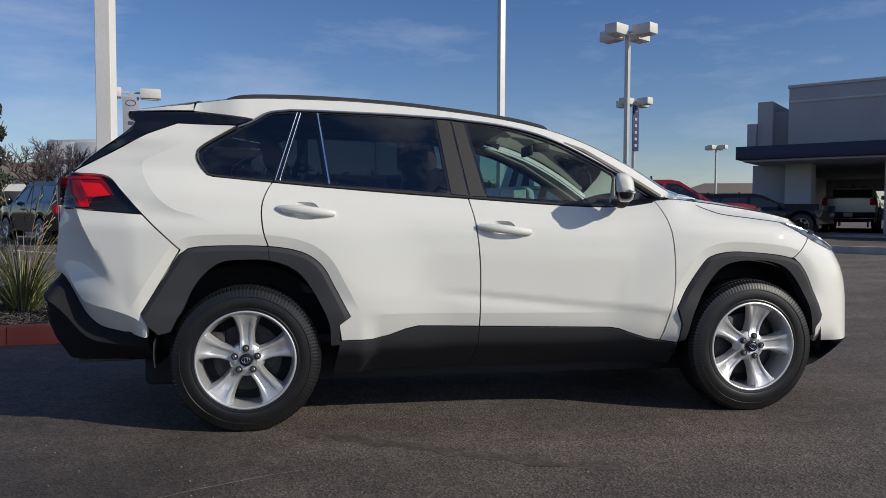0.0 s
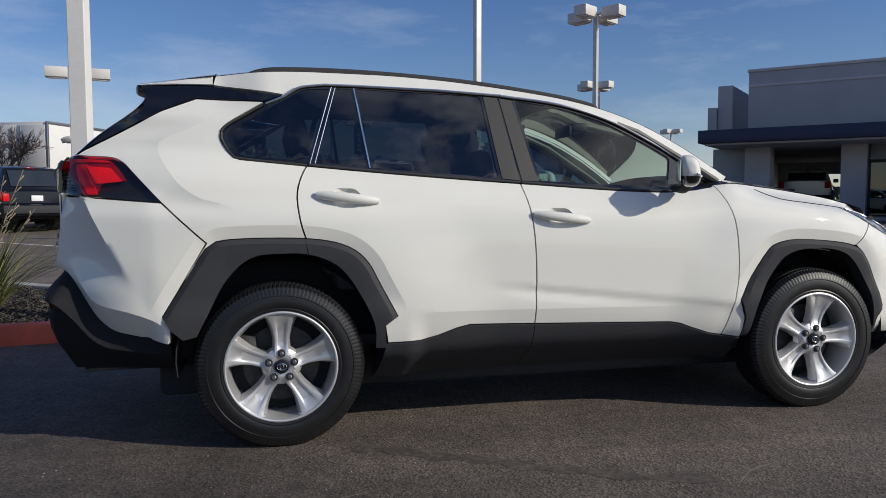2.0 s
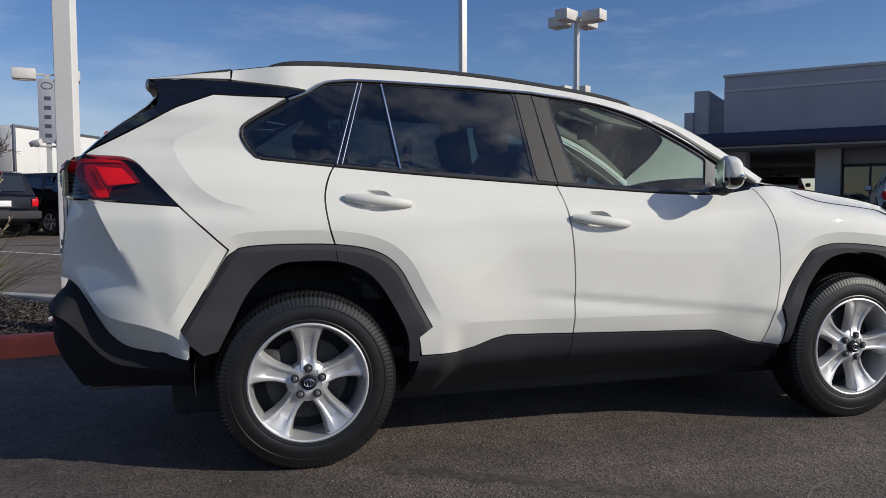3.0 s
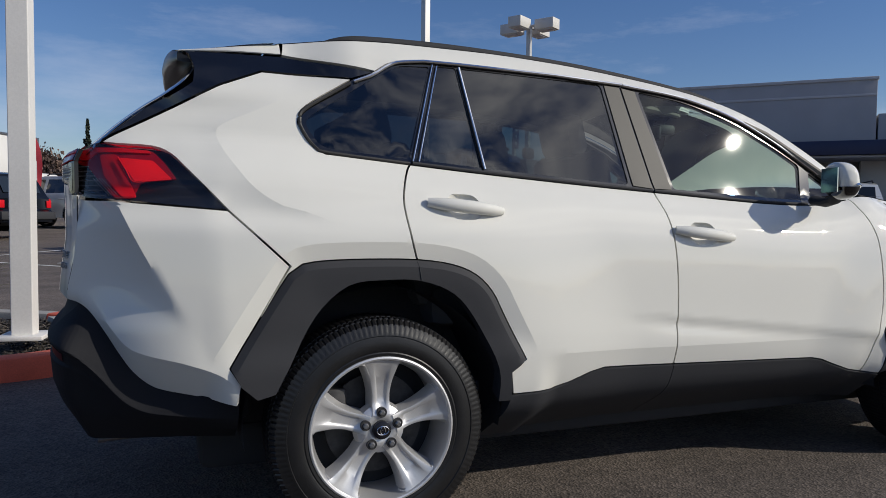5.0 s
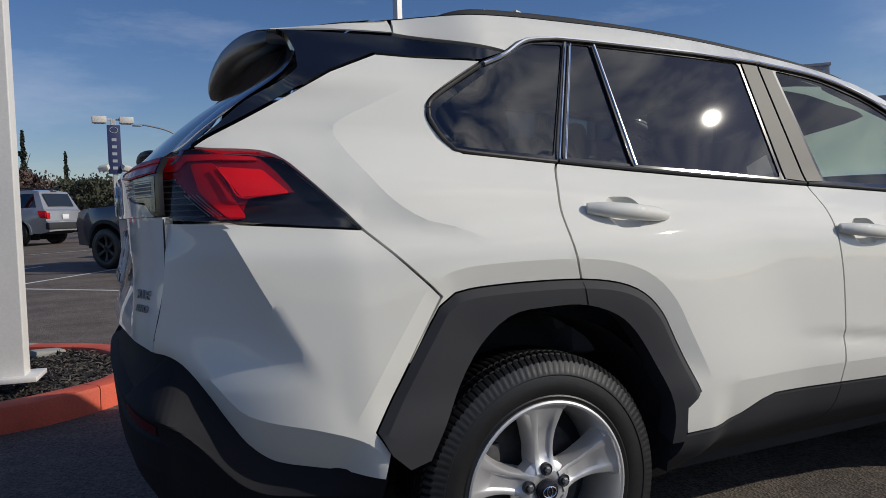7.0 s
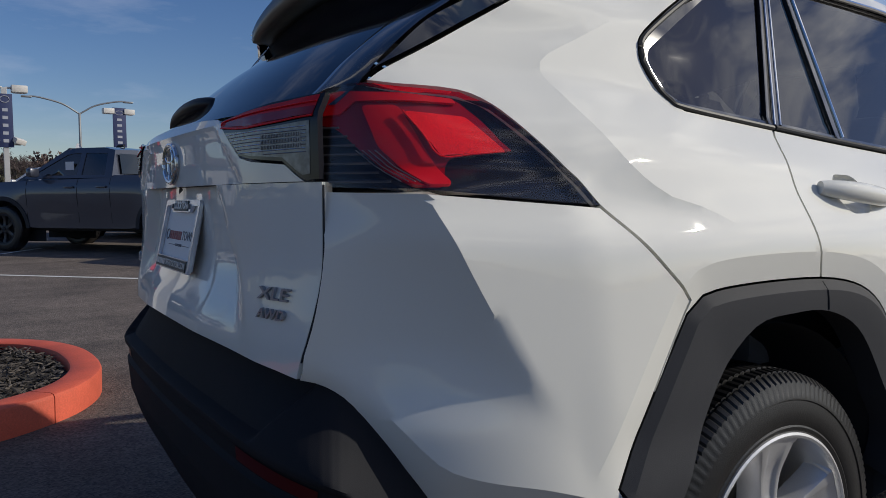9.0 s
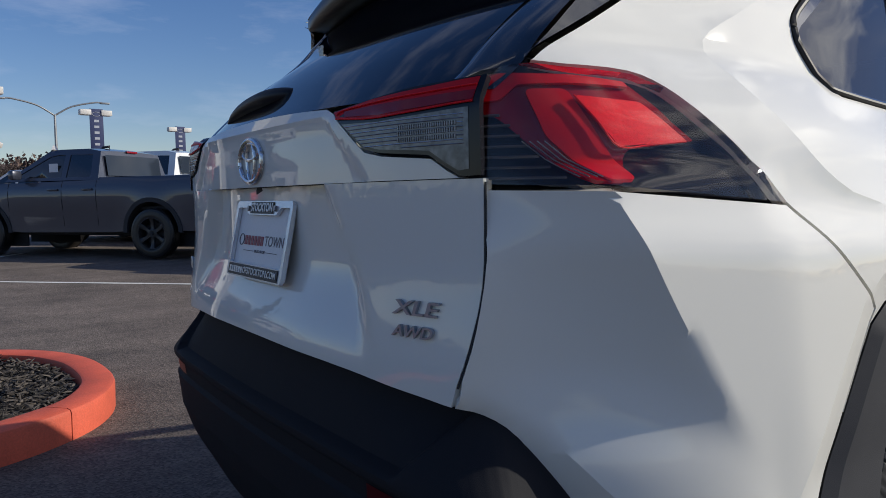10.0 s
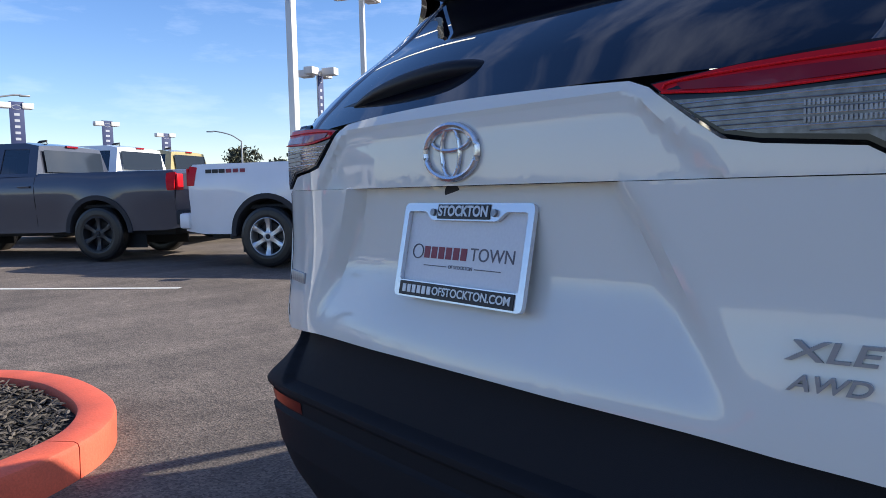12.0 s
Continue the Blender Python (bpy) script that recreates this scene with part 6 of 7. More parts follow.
light_pole(23.9, 37.0, 4.72, turn=28, size=0.9, side=0.10)
light_pole(-6.0, 22.2, 4.9, turn=10, heads=2, size=1.25, banner=(0.52, 2.0, 4.75, BANNER_PALE), flood=2.75)
light_pole(-0.35, 25.2, 4.15, turn=4, heads=2, size=0.85, banner=(0.42, 1.65, 3.95, BANNER_BLUE), flood=2.5)
light_pole(4.9, 37.4, 4.85, turn=8, heads=2, size=0.95, banner=(0.62, 1.9, 5.0, BANNER_BLUE))
light_pole(10.4, 43.5, 4.75, turn=10, heads=2, size=0.9, banner=(0.62, 1.9, 4.9, BANNER_BLUE))
light_pole(16.6, 52.0, 4.9, turn=12, heads=2, size=0.95, banner=(0.7, 2.2, 5.0, BANNER_BLUE))

STREET = mat("galvanised steel", (0.30, 0.31, 0.32), 0.5, 0.6)


def street_lamp(x, y, height, spans, turn):
    ob = thing("street_lamp", "tall thin grey street lamp with curved arms", "street lamp", pose(x, y, 0, 0, 0, turn), "street lamps")
    part("pole", tube([(0, 0, 0), (0, 0, height)], [0.10, 0.06], 10), STREET, ob)
    for s in spans:
        arm = part("arm", tube(flow([(0, 0, height - 0.05), (0.35 * s, 0, height + 0.45), (0.8 * s, 0, height + 0.72), (1.0 * s, 0, height + 0.75)], 5), 0.045, 8), STREET, ob)
        part("lamp", box((0.5, 0.22, 0.09), (1.06 * s, 0, height + 0.72), 0.03), STREET, arm)
    return ob


street_lamp(3.83, 43.0, 5.75, (-2.35, 2.35), 0)
street_lamp(23.0, 53.6, 5.25, (-2.2,), -30)


def feather_flag(x, y, z0, height, width, colour, mark, label, turn=0.0, lettered=""):
    ob = thing("feather_flag", label, "flag", pose(x, y, 0, 0, 0, turn))
    part("mast", tube([(0, 0, 0), (0, 0, z0 + height * 0.8), (width * 0.3, 0, z0 + height)], 0.015, 8), STREET, ob)
    outline = flow([(0, z0), (0, z0 + height * 0.5), (0.02 * width, z0 + height * 0.85), (0.3 * width, z0 + height), (0.75 * width, z0 + height * 0.86), (width, z0 + height * 0.6), (0.92 * width, z0 + height * 0.25), (0.85 * width, z0)], 4)
    sail = part("sail", skin(outline, lambda u, v: (u, 0.05 * math.sin(3 * v + 4 * u), v), (0, -1, 0), 0.12, 0.006), colour, ob, "printed cloth sail")
    if lettered:
        m = Matrix.Translation((0.36 * width, -0.07, z0 + height * 0.42)) @ Euler((radians(90), 0, 0)).to_matrix().to_4x4() @ Matrix.Rotation(radians(90), 4, "Z")
        tagged(lettering(lettered, height * 0.155, m, mark, sail, "letters", 0.004, 0.95), "white printed letters")
        part("small_print", box((0.07 * width, 0.004, height * 0.45), (0.72 * width, -0.06, z0 + height * 0.35)), mark, sail)
    return ob


feather_flag(-4.85, 24.6, 1.2, 2.5, 0.62, mat("red flag cloth", (0.42, 0.035, 0.055), 0.7, grain=0.1, grain_size=20), mat("white flag print", (0.72, 0.70, 0.70), 0.7), "red feather flag with white lettering beside parked cars", 0, "CERTIFIED")
feather_flag(3.0, 38.2, 1.4, 2.4, 0.5, mat("pale flag cloth", (0.55, 0.56, 0.60), 0.7, grain=0.1, grain_size=20), POLE_WHITE, "pale feather flag beyond the parked trucks")


# ---------------------------------------------------------------- parked vehicles
def paint(name, colour, rough=0.3, metal=0.0, coat=0.9):
    return mat(name, colour, rough, metal, coat=coat, stain=0.03, stain_size=2)


DARK_GLASS = glass("dark car glass", (0.16, 0.18, 0.19))
SEE_GLASS = glass("green car glass", (0.45, 0.55, 0.52))
FAR_REAR = mat("dark rear glass", (0.022, 0.030, 0.044), 0.06, spec=0.32)
WHEEL_SILVER = mat("silver wheel", (0.55, 0.56, 0.57), 0.32, 0.8)
WHEEL_BLACK = mat("black wheel", (0.02, 0.02, 0.022), 0.4)
PLATE_PAPER = mat("paper plate far", (0.75, 0.75, 0.77), 0.5)


def arch(xc, zc, r, n=16, foot=-0.25):
    return [(xc + r * math.cos(a), max(zc + r * math.sin(a), 0.0)) for a in np.linspace(math.pi - foot, foot, n)]


def vehicle(name, label, at, paint_mat, kind, wheel_mat, length=1.0, high=1.0, tyre=0.38, half=0.94, group="parked vehicles", cap=False, rack=False, tailgate_mark=False, clear=False):
    """A parked pickup or SUV about its rear axle: sides with wheel openings, a swept top, a glazed cabin, lamps and wheels."""
    ob = thing(name, label, "pickup truck" if kind == "pickup" else "car", at, group)
    if kind == "pickup":
        wb, tail, front, bed = 3.55 * length, -1.22, 3.55 * length + 0.93, 1.36 * high
        belt_z, roof_z, bonnet = 1.32 * high, 1.86 * high, 1.24 * high
        cab0, cab1 = 1.02, wb - 0.42
        house_poly = [(cab0, belt_z), (cab0 + 0.06, roof_z - 0.05), (cab0 + 0.30, roof_z), (cab1 - 1.02, roof_z), (cab1 - 0.80, roof_z - 0.03), (cab1, belt_z)]
        top = [(front, 0.48), (front, 0.95 * high), (front - 0.10, bonnet - 0.06), (front - 0.30, bonnet), (cab1 - 0.05, belt_z - 0.03), (cab0, belt_z), (cab0 - 0.02, bed), (tail + 0.04, bed), (tail, bed - 0.05), (tail, 0.72), (tail - 0.10, 0.70), (tail - 0.10, 0.48)]
        mid = 0.5 * (cab0 + cab1 - 0.5)
        wins = [[(cab0 + 0.16, belt_z + 0.05), (cab0 + 0.20, roof_z - 0.10), (mid - 0.05, roof_z - 0.09), (mid - 0.05, belt_z + 0.05)],
                [(mid + 0.05, belt_z + 0.05), (mid + 0.05, roof_z - 0.09), (cab1 - 1.00, roof_z - 0.09), (cab1 - 0.84, roof_z - 0.12), (cab1 - 0.18, belt_z + 0.05)]]
        cuts = [cab0 + 0.02, mid, cab1 - 0.10]
    else:
        wb, tail, front = 2.79 * length, -1.02, 2.79 * length + 0.92
        belt_z, roof_z, bonnet = 1.12 * high, 1.74 * high, 1.06 * high
        cab0, cab1 = tail + 0.06, wb - 0.22
        house_poly = [(cab0, belt_z), (cab0 + 0.30, roof_z - 0.05), (cab0 + 0.55, roof_z), (cab1 - 1.15, roof_z), (cab1 - 0.90, roof_z - 0.05), (cab1, belt_z - 0.02)]
        top = [(front, 0.42), (front, 0.85 * high), (front - 0.12, bonnet - 0.05), (front - 0.35, bonnet), (cab1, belt_z - 0.02), (cab0, belt_z), (tail, belt_z - 0.06), (tail - 0.02, 0.78), (tail - 0.10, 0.72), (tail - 0.10, 0.44)]
        wins = [[(cab0 + 0.26, belt_z + 0.07), (cab0 + 0.46, roof_z - 0.12), (0.42, roof_z - 0.11), (0.30, belt_z + 0.06)],
                [(0.38, belt_z + 0.06), (0.50, roof_z - 0.11), (1.22, roof_z - 0.11), (1.22, belt_z + 0.05)],
                [(1.32, belt_z + 0.05), (1.32, roof_z - 0.11), (cab1 - 1.10, roof_z - 0.11), (cab1 - 0.92, roof_z - 0.14), (cab1 - 0.22, belt_z + 0.05)]]
        cuts = [0.34, 1.27, cab1 - 0.14]

    def y_of(x, z):
        y = half - 0.05 * step(0.9, 0.45, z) - 0.018 * math.exp(-((z - 0.80 * high) / 0.10)**2)
        y -= 0.10 * step(front - 0.7, front, x) + 0.07 * step(tail + 0.45, tail - 0.1, x)
        y -= 0.05 * step(belt_z - 0.16, belt_z, z) + 0.36 * max(z - belt_z, 0)
        for c in (0.0, wb):
            y += 0.025 * step(tyre + 0.32, tyre + 0.10, math.hypot(x - c, z - tyre))
        return y
    low = 0.46 if kind == "pickup" else 0.40
    foot = math.asin((low - 0.02 - tyre - 0.02) / (tyre + 0.085))
    sil = [(x, z) for x, z in top]
    body_poly = sil + [(tail + 0.2, low - 0.02)] + arch(0.0, tyre + 0.02, tyre + 0.085, 16, foot) + [(tyre + 0.35, low - 0.04), (wb - tyre - 0.35, low - 0.04)] + arch(wb, tyre + 0.02, tyre + 0.085, 16, foot) + [(front - 0.3, low)]

    def strip(pts, material, name, owner, n=9, inset=0.0):
        bm = bmesh.new()
        rows = []
        for x, z in pts:
            y = y_of(x, z) - inset
            rows.append([bm.verts.new((x + (0.06 if x > wb else -0.03) * (1 - s * s) * (1 if x < tail + 0.3 or x > wb else 0), s * y, z + 0.02 * (1 - s * s))) for s in np.linspace(-1, 1, n)])
        for a, b in zip(rows, rows[1:]):
            for k in range(n - 1):
                bm.faces.new((a[k], a[k + 1], b[k + 1], b[k]))
        return part(name, outward(bm, (0.5 * (front + tail), 0, 0.7)), material, owner)
    body = strip(top, paint_mat, "body", ob)
    fine_top = dense(top + [top[-1]], 0.5)
    for s in (-1, 1):
        part("body_side", skin(body_poly, lambda x, z: (x, s * y_of(x, z), z), (0, s, 0), 0.16, 0.03), paint_mat, ob)
        cabin = part("cabin_side", skin(house_poly, lambda x, z: (x, s * y_of(x, z), z), (0, s, 0.2), 0.16, 0.02, 0.0, wins), paint_mat if not cap else cap, ob)
        for wpoly in wins:
            pane = part("side_window", skin(wpoly, lambda x, z: (x, s * (y_of(x, z) - 0.012), z), (0, s, 0.2), 0.3, 0.0, -0.012), SEE_GLASS if clear else DARK_GLASS, cabin, "side window")
        for c in cuts:
            part("door_gap", tube([(c, s * (y_of(c, z) - 0.001), z) for z in np.linspace(belt_z, low + 0.06, 8)], 0.005, 5), DARK, ob)
        for c in cuts[:2]:
            part("door_handle", box((0.20, 0.03, 0.035), (c + 0.16, s * (y_of(c, belt_z - 0.14) + 0.012), belt_z - 0.15), 0.01), paint_mat, ob)
        for c in (0.0, wb):
            ring = arch(c, tyre + 0.02, tyre + 0.150, 18, foot - 0.05)
            poly = ring + list(reversed(arch(c, tyre + 0.02, tyre + 0.08, 18, foot - 0.05)))
            part("wheel_arch", skin(poly, lambda x, z: (x, s * (y_of(x, z) + 0.012), z), (0, s, 0), 0.10, 0.05), PLASTIC if kind == "pickup" else paint_mat, ob)
            part("wheel_liner", grid(17, 2, lambda u, v: (c + (tyre + 0.08) * math.cos(math.pi * u), s * (half - 0.02 - 0.35 * v), tyre + 0.02 + (tyre + 0.08) * math.sin(math.pi * u))), DARK, ob)
        part("door_mirror", box((0.12, 0.20, 0.16), (cab1 - 0.38, s * (half + 0.10), belt_z + 0.10), 0.04), paint_mat, ob)
        h0 = bed - 0.02 if kind == "pickup" else belt_z - 0.05
        light = fillet([(tail - 0.01, h0), (tail + 0.13, h0 - 0.02), (tail + 0.10, h0 - 0.27), (tail - 0.01, h0 - 0.27)], 0.02) if kind == "pickup" else fillet([(tail - 0.02, h0), (tail + 0.26, h0 + 0.02), (tail + 0.16, h0 - 0.22), (tail - 0.02, h0 - 0.24)], 0.02)
        part("tail_light", skin(light, lambda x, z: (x, s * (y_of(x, z) + 0.006), z), (0, s, 0), 0.10, 0.05), RED_LENS, ob, "red tail light")
        part("rear_lens", box((0.03, 0.16, 0.24 if kind == "pickup" else 0.2), (tail - 0.035, s * (half - 0.17), h0 - 0.15), 0.012), RED_LENS, ob)
        part("head_light", box((0.16, 0.30, 0.16), (front - 0.06, s * (half - 0.27), 0.86 * high), 0.04), CLEAR_LENS, ob)
        if rack:
            part("roof_rack", tube([(cab0 + 0.5, s * 0.58, roof_z + 0.02), (cab0 + 0.6, s * 0.58, roof_z + 0.08), (cab1 - 1.3, s * 0.58, roof_z + 0.08), (cab1 - 1.2, s * 0.58, roof_z + 0.02)], 0.022, 8), PLASTIC, ob)
        for c in (0.0, wb):
            part("inner_wall", box((2 * tyre + 0.34, 0.02, tyre + 0.50), (c, s * (half - 0.34), tyre * 0.5 + 0.42), 0.0), DARK, ob)
            w = new("wheel")
            w.parent = ob
            wheel_parts(w, tyre, tyre * 0.62, 0.24, wheel_mat, 6, False)
            w.matrix_basis = pose(c, s * (half - 0.10), tyre) @ (pose(0, 0, 0) if s < 0 else pose(0, 0, 0, 0, 0, 180))
    hp = house_poly
    strip(list(reversed(hp[1:5])), paint_mat if not cap else cap, "cabin_roof", ob)
    strip([hp[5], hp[4]], DARK_GLASS, "windscreen", ob)
    strip([hp[1], hp[0]], paint_mat if not cap else cap, "cabin_back", ob)
    a, b = Vector((hp[1][0], 0, hp[1][1])), Vector((hp[0][0], 0, hp[0][1]))
    p0, p1 = a.lerp(b, 0.14), a.lerp(b, 0.86)
    out = (b - a).cross(Vector((0, 1, 0))).normalized()
    out = out if out.x < 0 else -out
    bm = grid(2, 7, lambda u, v: p0.lerp(p1, u) + out * (0.006 + 0.02 * (1 - (2 * v - 1)**2) * 0.6 + 0.03) + Vector((0, (2 * v - 1) * (y_of(0.5, 1.55 * high) - 0.13), 0)))
    part("rear_window", outward(bm, (cab0 + 1.2, 0, belt_z)), FAR_REAR, ob, "dark rear window")
    part("brake_light", box((0.05, 0.26, 0.035), (hp[1][0] - 0.01, 0, hp[1][1] + 0.012), 0.01), RED_DEEP, ob)
    part("rear_bumper", box((0.16, half * 1.9, 0.22), (tail - 0.09, 0, 0.62), 0.04), paint_mat if tailgate_mark else PLASTIC, ob)
    part("licence_plate", box((0.012, 0.30, 0.15), (tail - 0.07 if kind != "pickup" else tail - 0.18, 0, 0.92 if kind != "pickup" else 0.64), 0.003), PLATE_PAPER, ob, "white paper plate")
    part("front_grille", box((0.10, half * 1.25, 0.34), (front + 0.02, 0, 0.80), 0.04), PLASTIC, ob)
    part("underbody", box((front - tail - 0.3, half * 1.3, 0.16), (0.5 * (front + tail), 0, 0.44), 0.03), DARK, ob)
    part("cabin_floor", box((cab1 - cab0, half * 1.6, 0.05), (0.5 * (cab0 + cab1), 0, belt_z - 0.32), 0.01), INSIDE, ob)
    for x in ((cab0 + 0.55, cab0 + 1.35) if kind == "pickup" else (cab0 + 1.1, cab0 + 2.05)):
        for yy in (-0.38, 0.38):
            seat_ob = part("seat", box((0.14, 0.48, 0.75), (x, yy, belt_z + 0.0), 0.05, Euler((0, -0.2, 0)).to_matrix()), INSIDE, ob)
            part("headrest", box((0.09, 0.26, 0.17), (x - 0.10, yy, belt_z + 0.46), 0.04), INSIDE, seat_ob)
    if kind == "pickup":
        part("bed_floor", box((2.0, half * 1.7, 0.06), (-0.1, 0, 0.80), 0.01), PLASTIC, ob)
        part("antenna_fin", tube([(cab0 + 0.7, 0, roof_z + 0.01), (cab0 + 0.62, 0, roof_z + 0.07), (cab0 + 0.50, 0, roof_z + 0.08), (cab0 + 0.48, 0, roof_z + 0.01)], 0.022, 8), PLASTIC, ob)
        part("exhaust_pipe", tube([(-0.4, -half + 0.30, 0.42), (-0.62, -half + 0.10, 0.40)], 0.035, 10), STEEL, ob)
    if tailgate_mark:
        for k, (w, c) in enumerate(((0.085, INK), (0.085, INK), (0.085, INK), (0.07, RED_INK), (0.07, RED_INK), (0.07, RED_INK))):
            x = tail + 0.34 + 0.105 * k
            part("side_print", box((w, 0.012, 0.050), (x, -(y_of(x, bed - 0.10) + 0.006), bed - 0.10), 0.0), c, ob)
    return ob


def heading(x, y, hx, hy, z=0.0):
    return pose(x, y, z + ground_z(x, y), 0, 0, math.degrees(math.atan2(hy, hx)))


GRAPHITE = paint("graphite paint", (0.046, 0.052, 0.076), 0.34, 0.3)
WHITE_FAR = paint("white truck paint", (0.76, 0.77, 0.78))
TAN = paint("tan paint", (0.42, 0.34, 0.17))
BLACKBLUE = paint("black paint", (0.005, 0.006, 0.009), 0.12, coat=0.0)
SILVER = paint("silver paint", (0.42, 0.43, 0.45), 0.32, 0.5)
CRIMSON = paint("red paint", (0.33, 0.02, 0.03), 0.28)
STICKER = mat("window sticker", (0.72, 0.72, 0.74), 0.6)

truck = vehicle("pickup_truck", "dark graphite crew pickup truck with black wheels, parked across the lot", heading(1.95, 11.32, -0.636, 0.772), GRAPHITE, "pickup", WHEEL_BLACK, 0.94, 0.96, 0.40, 0.93)
part("window_sticker", box((0.18, 0.004, 0.14), (1.95, 0.815, 1.48), 0.0), STICKER, truck, "white price sticker")
vehicle("pickup_truck", "white crew pickup truck behind a dark one", heading(3.70, 13.5, -0.636, 0.772), WHITE_FAR, "pickup", WHEEL_BLACK, 1.0, 1.0, 0.39, 0.93)
vehicle("pickup_truck", "tan crew pickup truck behind a white one", heading(5.44, 15.55, -0.636, 0.772), TAN, "pickup", WHEEL_BLACK, 1.0, 1.0, 0.39, 0.93)
vehicle("pickup_truck", "white full-size pickup truck with silver wheels and bed sticker", heading(3.43, 8.62, 0.56, -0.828), WHITE_FAR, "pickup", WHEEL_SILVER, 0.76, 1.02, 0.405, 0.95, tailgate_mark=True)
vehicle("parked_suv", "black SUV with a raked windscreen, parked beside a red one", heading(7.25, 14.4, 0.883, -0.469), BLACKBLUE, "suv", WHEEL_SILVER, 1.0, 1.04, 0.37, 0.93)
vehicle("parked_suv", "dark red SUV parked among other cars", heading(9.0, 16.0, 0.883, -0.469), CRIMSON, "suv", WHEEL_SILVER, 1.0, 1.0, 0.37, 0.93)
vehicle("parked_suv", "black SUV with a white paper plate, parked across the lot", heading(-6.75, 18.5, -0.62, 0.785), BLACKBLUE, "suv", WHEEL_SILVER, 1.0, 1.02, 0.37, 0.93)
vehicle("parked_suv", "black SUV with silver wheels and clear windows", heading(-4.75, 19.6, -0.80, 0.60), BLACKBLUE, "suv", WHEEL_SILVER, 1.0, 1.0, 0.37, 0.93)
vehicle("parked_suv", "silver SUV with roof rails and a paper plate", heading(-2.80, 25.6, -0.80, 0.60), SILVER, "suv", WHEEL_SILVER, 1.0, 1.03, 0.39, 0.93, rack=True)
vehicle("parked_suv", "white SUV with roof rails parked along the far row", heading(2.2, 27.5, -0.70, 0.71), WHITE_FAR, "suv", WHEEL_SILVER, 1.0, 1.0, 0.37, 0.93, rack=True)

def box_truck(at):
    """A high white box body on a chassis, its doors behind and its cab before it."""
    ob = thing("box_truck", "white box truck with a tall plain cargo body behind parked cars", "truck", at, "parked vehicles")
    cargo = part("cargo_box", box((6.4, 2.45, 2.65), (3.2, 0, 2.29), 0.03), TRUCK_WHITE, ob, "white panelled cargo box")
    for z in (0.98, 3.58):
        for s in (-1, 1):
            part("rail", box((6.44, 0.05, 0.10), (3.2, s * 1.235, z), 0.01), STEEL, cargo)
    for s in (-1, 1):
        for x in (0.02, 6.38):
            part("corner_post", box((0.10, 0.06, 2.62), (x, s * 1.235, 2.29), 0.01), STEEL, cargo)
        for x in np.arange(1.28, 6.0, 1.28):
            part("panel_joint", box((0.035, 0.012, 2.5), (x, s * 1.229, 2.29), 0.004), TRUCK_WHITE, cargo)
        part("rear_door", box((0.03, 1.16, 2.45), (-0.02, s * 0.59, 2.27), 0.01), TRUCK_WHITE, cargo)
        part("door_bar", tube([(-0.05, s * 0.16, 1.1), (-0.05, s * 0.16, 3.45)], 0.018, 8), STEEL, cargo)
        for x in (1.15, 7.35):
            w = new("wheel")
            w.parent = ob
            wheel_parts(w, 0.44, 0.26, 0.26, WHEEL_SILVER, 6, False)
            w.matrix_basis = pose(x, s * 0.98, 0.44) @ (pose(0, 0, 0) if s < 0 else pose(0, 0, 0, 0, 0, 180))
    for z, w in ((2.75, 0.9), (1.95, 0.6)):
        part("door_mark", box((0.008, w, 0.14), (-0.040, 0.35, z), 0.0), FRAME_GREY, cargo)
    part("chassis", box((7.8, 0.9, 0.22), (3.8, 0, 0.78), 0.02), DARK, ob)
    cab = part("cab", box((1.7, 2.1, 1.55), (7.45, 0, 1.45), 0.18), TRUCK_WHITE, ob, "white cab")
    for s in (-1, 1):
        part("side_window", box((0.75, 0.02, 0.55), (7.5, s * 1.05, 1.82), 0.004), FAR_REAR, cab)
    part("windscreen", box((0.03, 1.8, 0.7), (8.29, 0, 1.80), 0.006), FAR_REAR, cab)
    part("rear_bumper", box((0.12, 2.2, 0.16), (-0.02, 0, 0.62), 0.02), STEEL, ob)
    return ob


TRUCK_WHITE = mat("white truck panels", (0.70, 0.69, 0.67), 0.45, stain=0.05, stain_size=1.2)
FRAME_GREY = mat("grey door print", (0.12, 0.13, 0.17), 0.6)
box_truck(heading(-9.0, 26.1, 0.41, 0.91))

# ---------------------------------------------------------------- dealership building
WALL_GREY = mat("painted stucco", (0.40, 0.395, 0.405), 0.9, grain=0.06, grain_size=60, stain=0.08, stain_size=0.7, bump=0.003, bump_size=80)
WALL_LIGHT = mat("pale stucco", (0.52, 0.51, 0.51), 0.9, grain=0.06, grain_size=60, stain=0.08, stain_size=0.7, bump=0.003, bump_size=80)
FASCIA = mat("navy metal fascia", (0.022, 0.030, 0.075), 0.45, 0.2, stain=0.08)
SOFFIT = mat("grey soffit", (0.34, 0.34, 0.35), 0.8, grain=0.05)
SHOP_GLASS = glass("shop glass", (0.16, 0.19, 0.20))
FRAME_DARK = mat("dark window frame", (0.03, 0.03, 0.033), 0.5)
shop_m = pose(16.4, 19.0, 0.0, 0, 0, math.degrees(math.atan2(-0.722, 0.692)))
shop = thing("dealership_building", "grey stucco dealership with stepped parapet and a navy canopy", "building", shop_m)


def shop_box(name, u0, u1, d0, d1, z0, z1, material, label="", bevel=0.01):
    """A block in the building's frame: u along the front, d behind it, z up."""
    return part(name, box((u1 - u0, d1 - d0, z1 - z0), (0.5 * (u0 + u1), 0.5 * (d0 + d1), 0.5 * (z0 + z1)), bevel), material, shop, label)


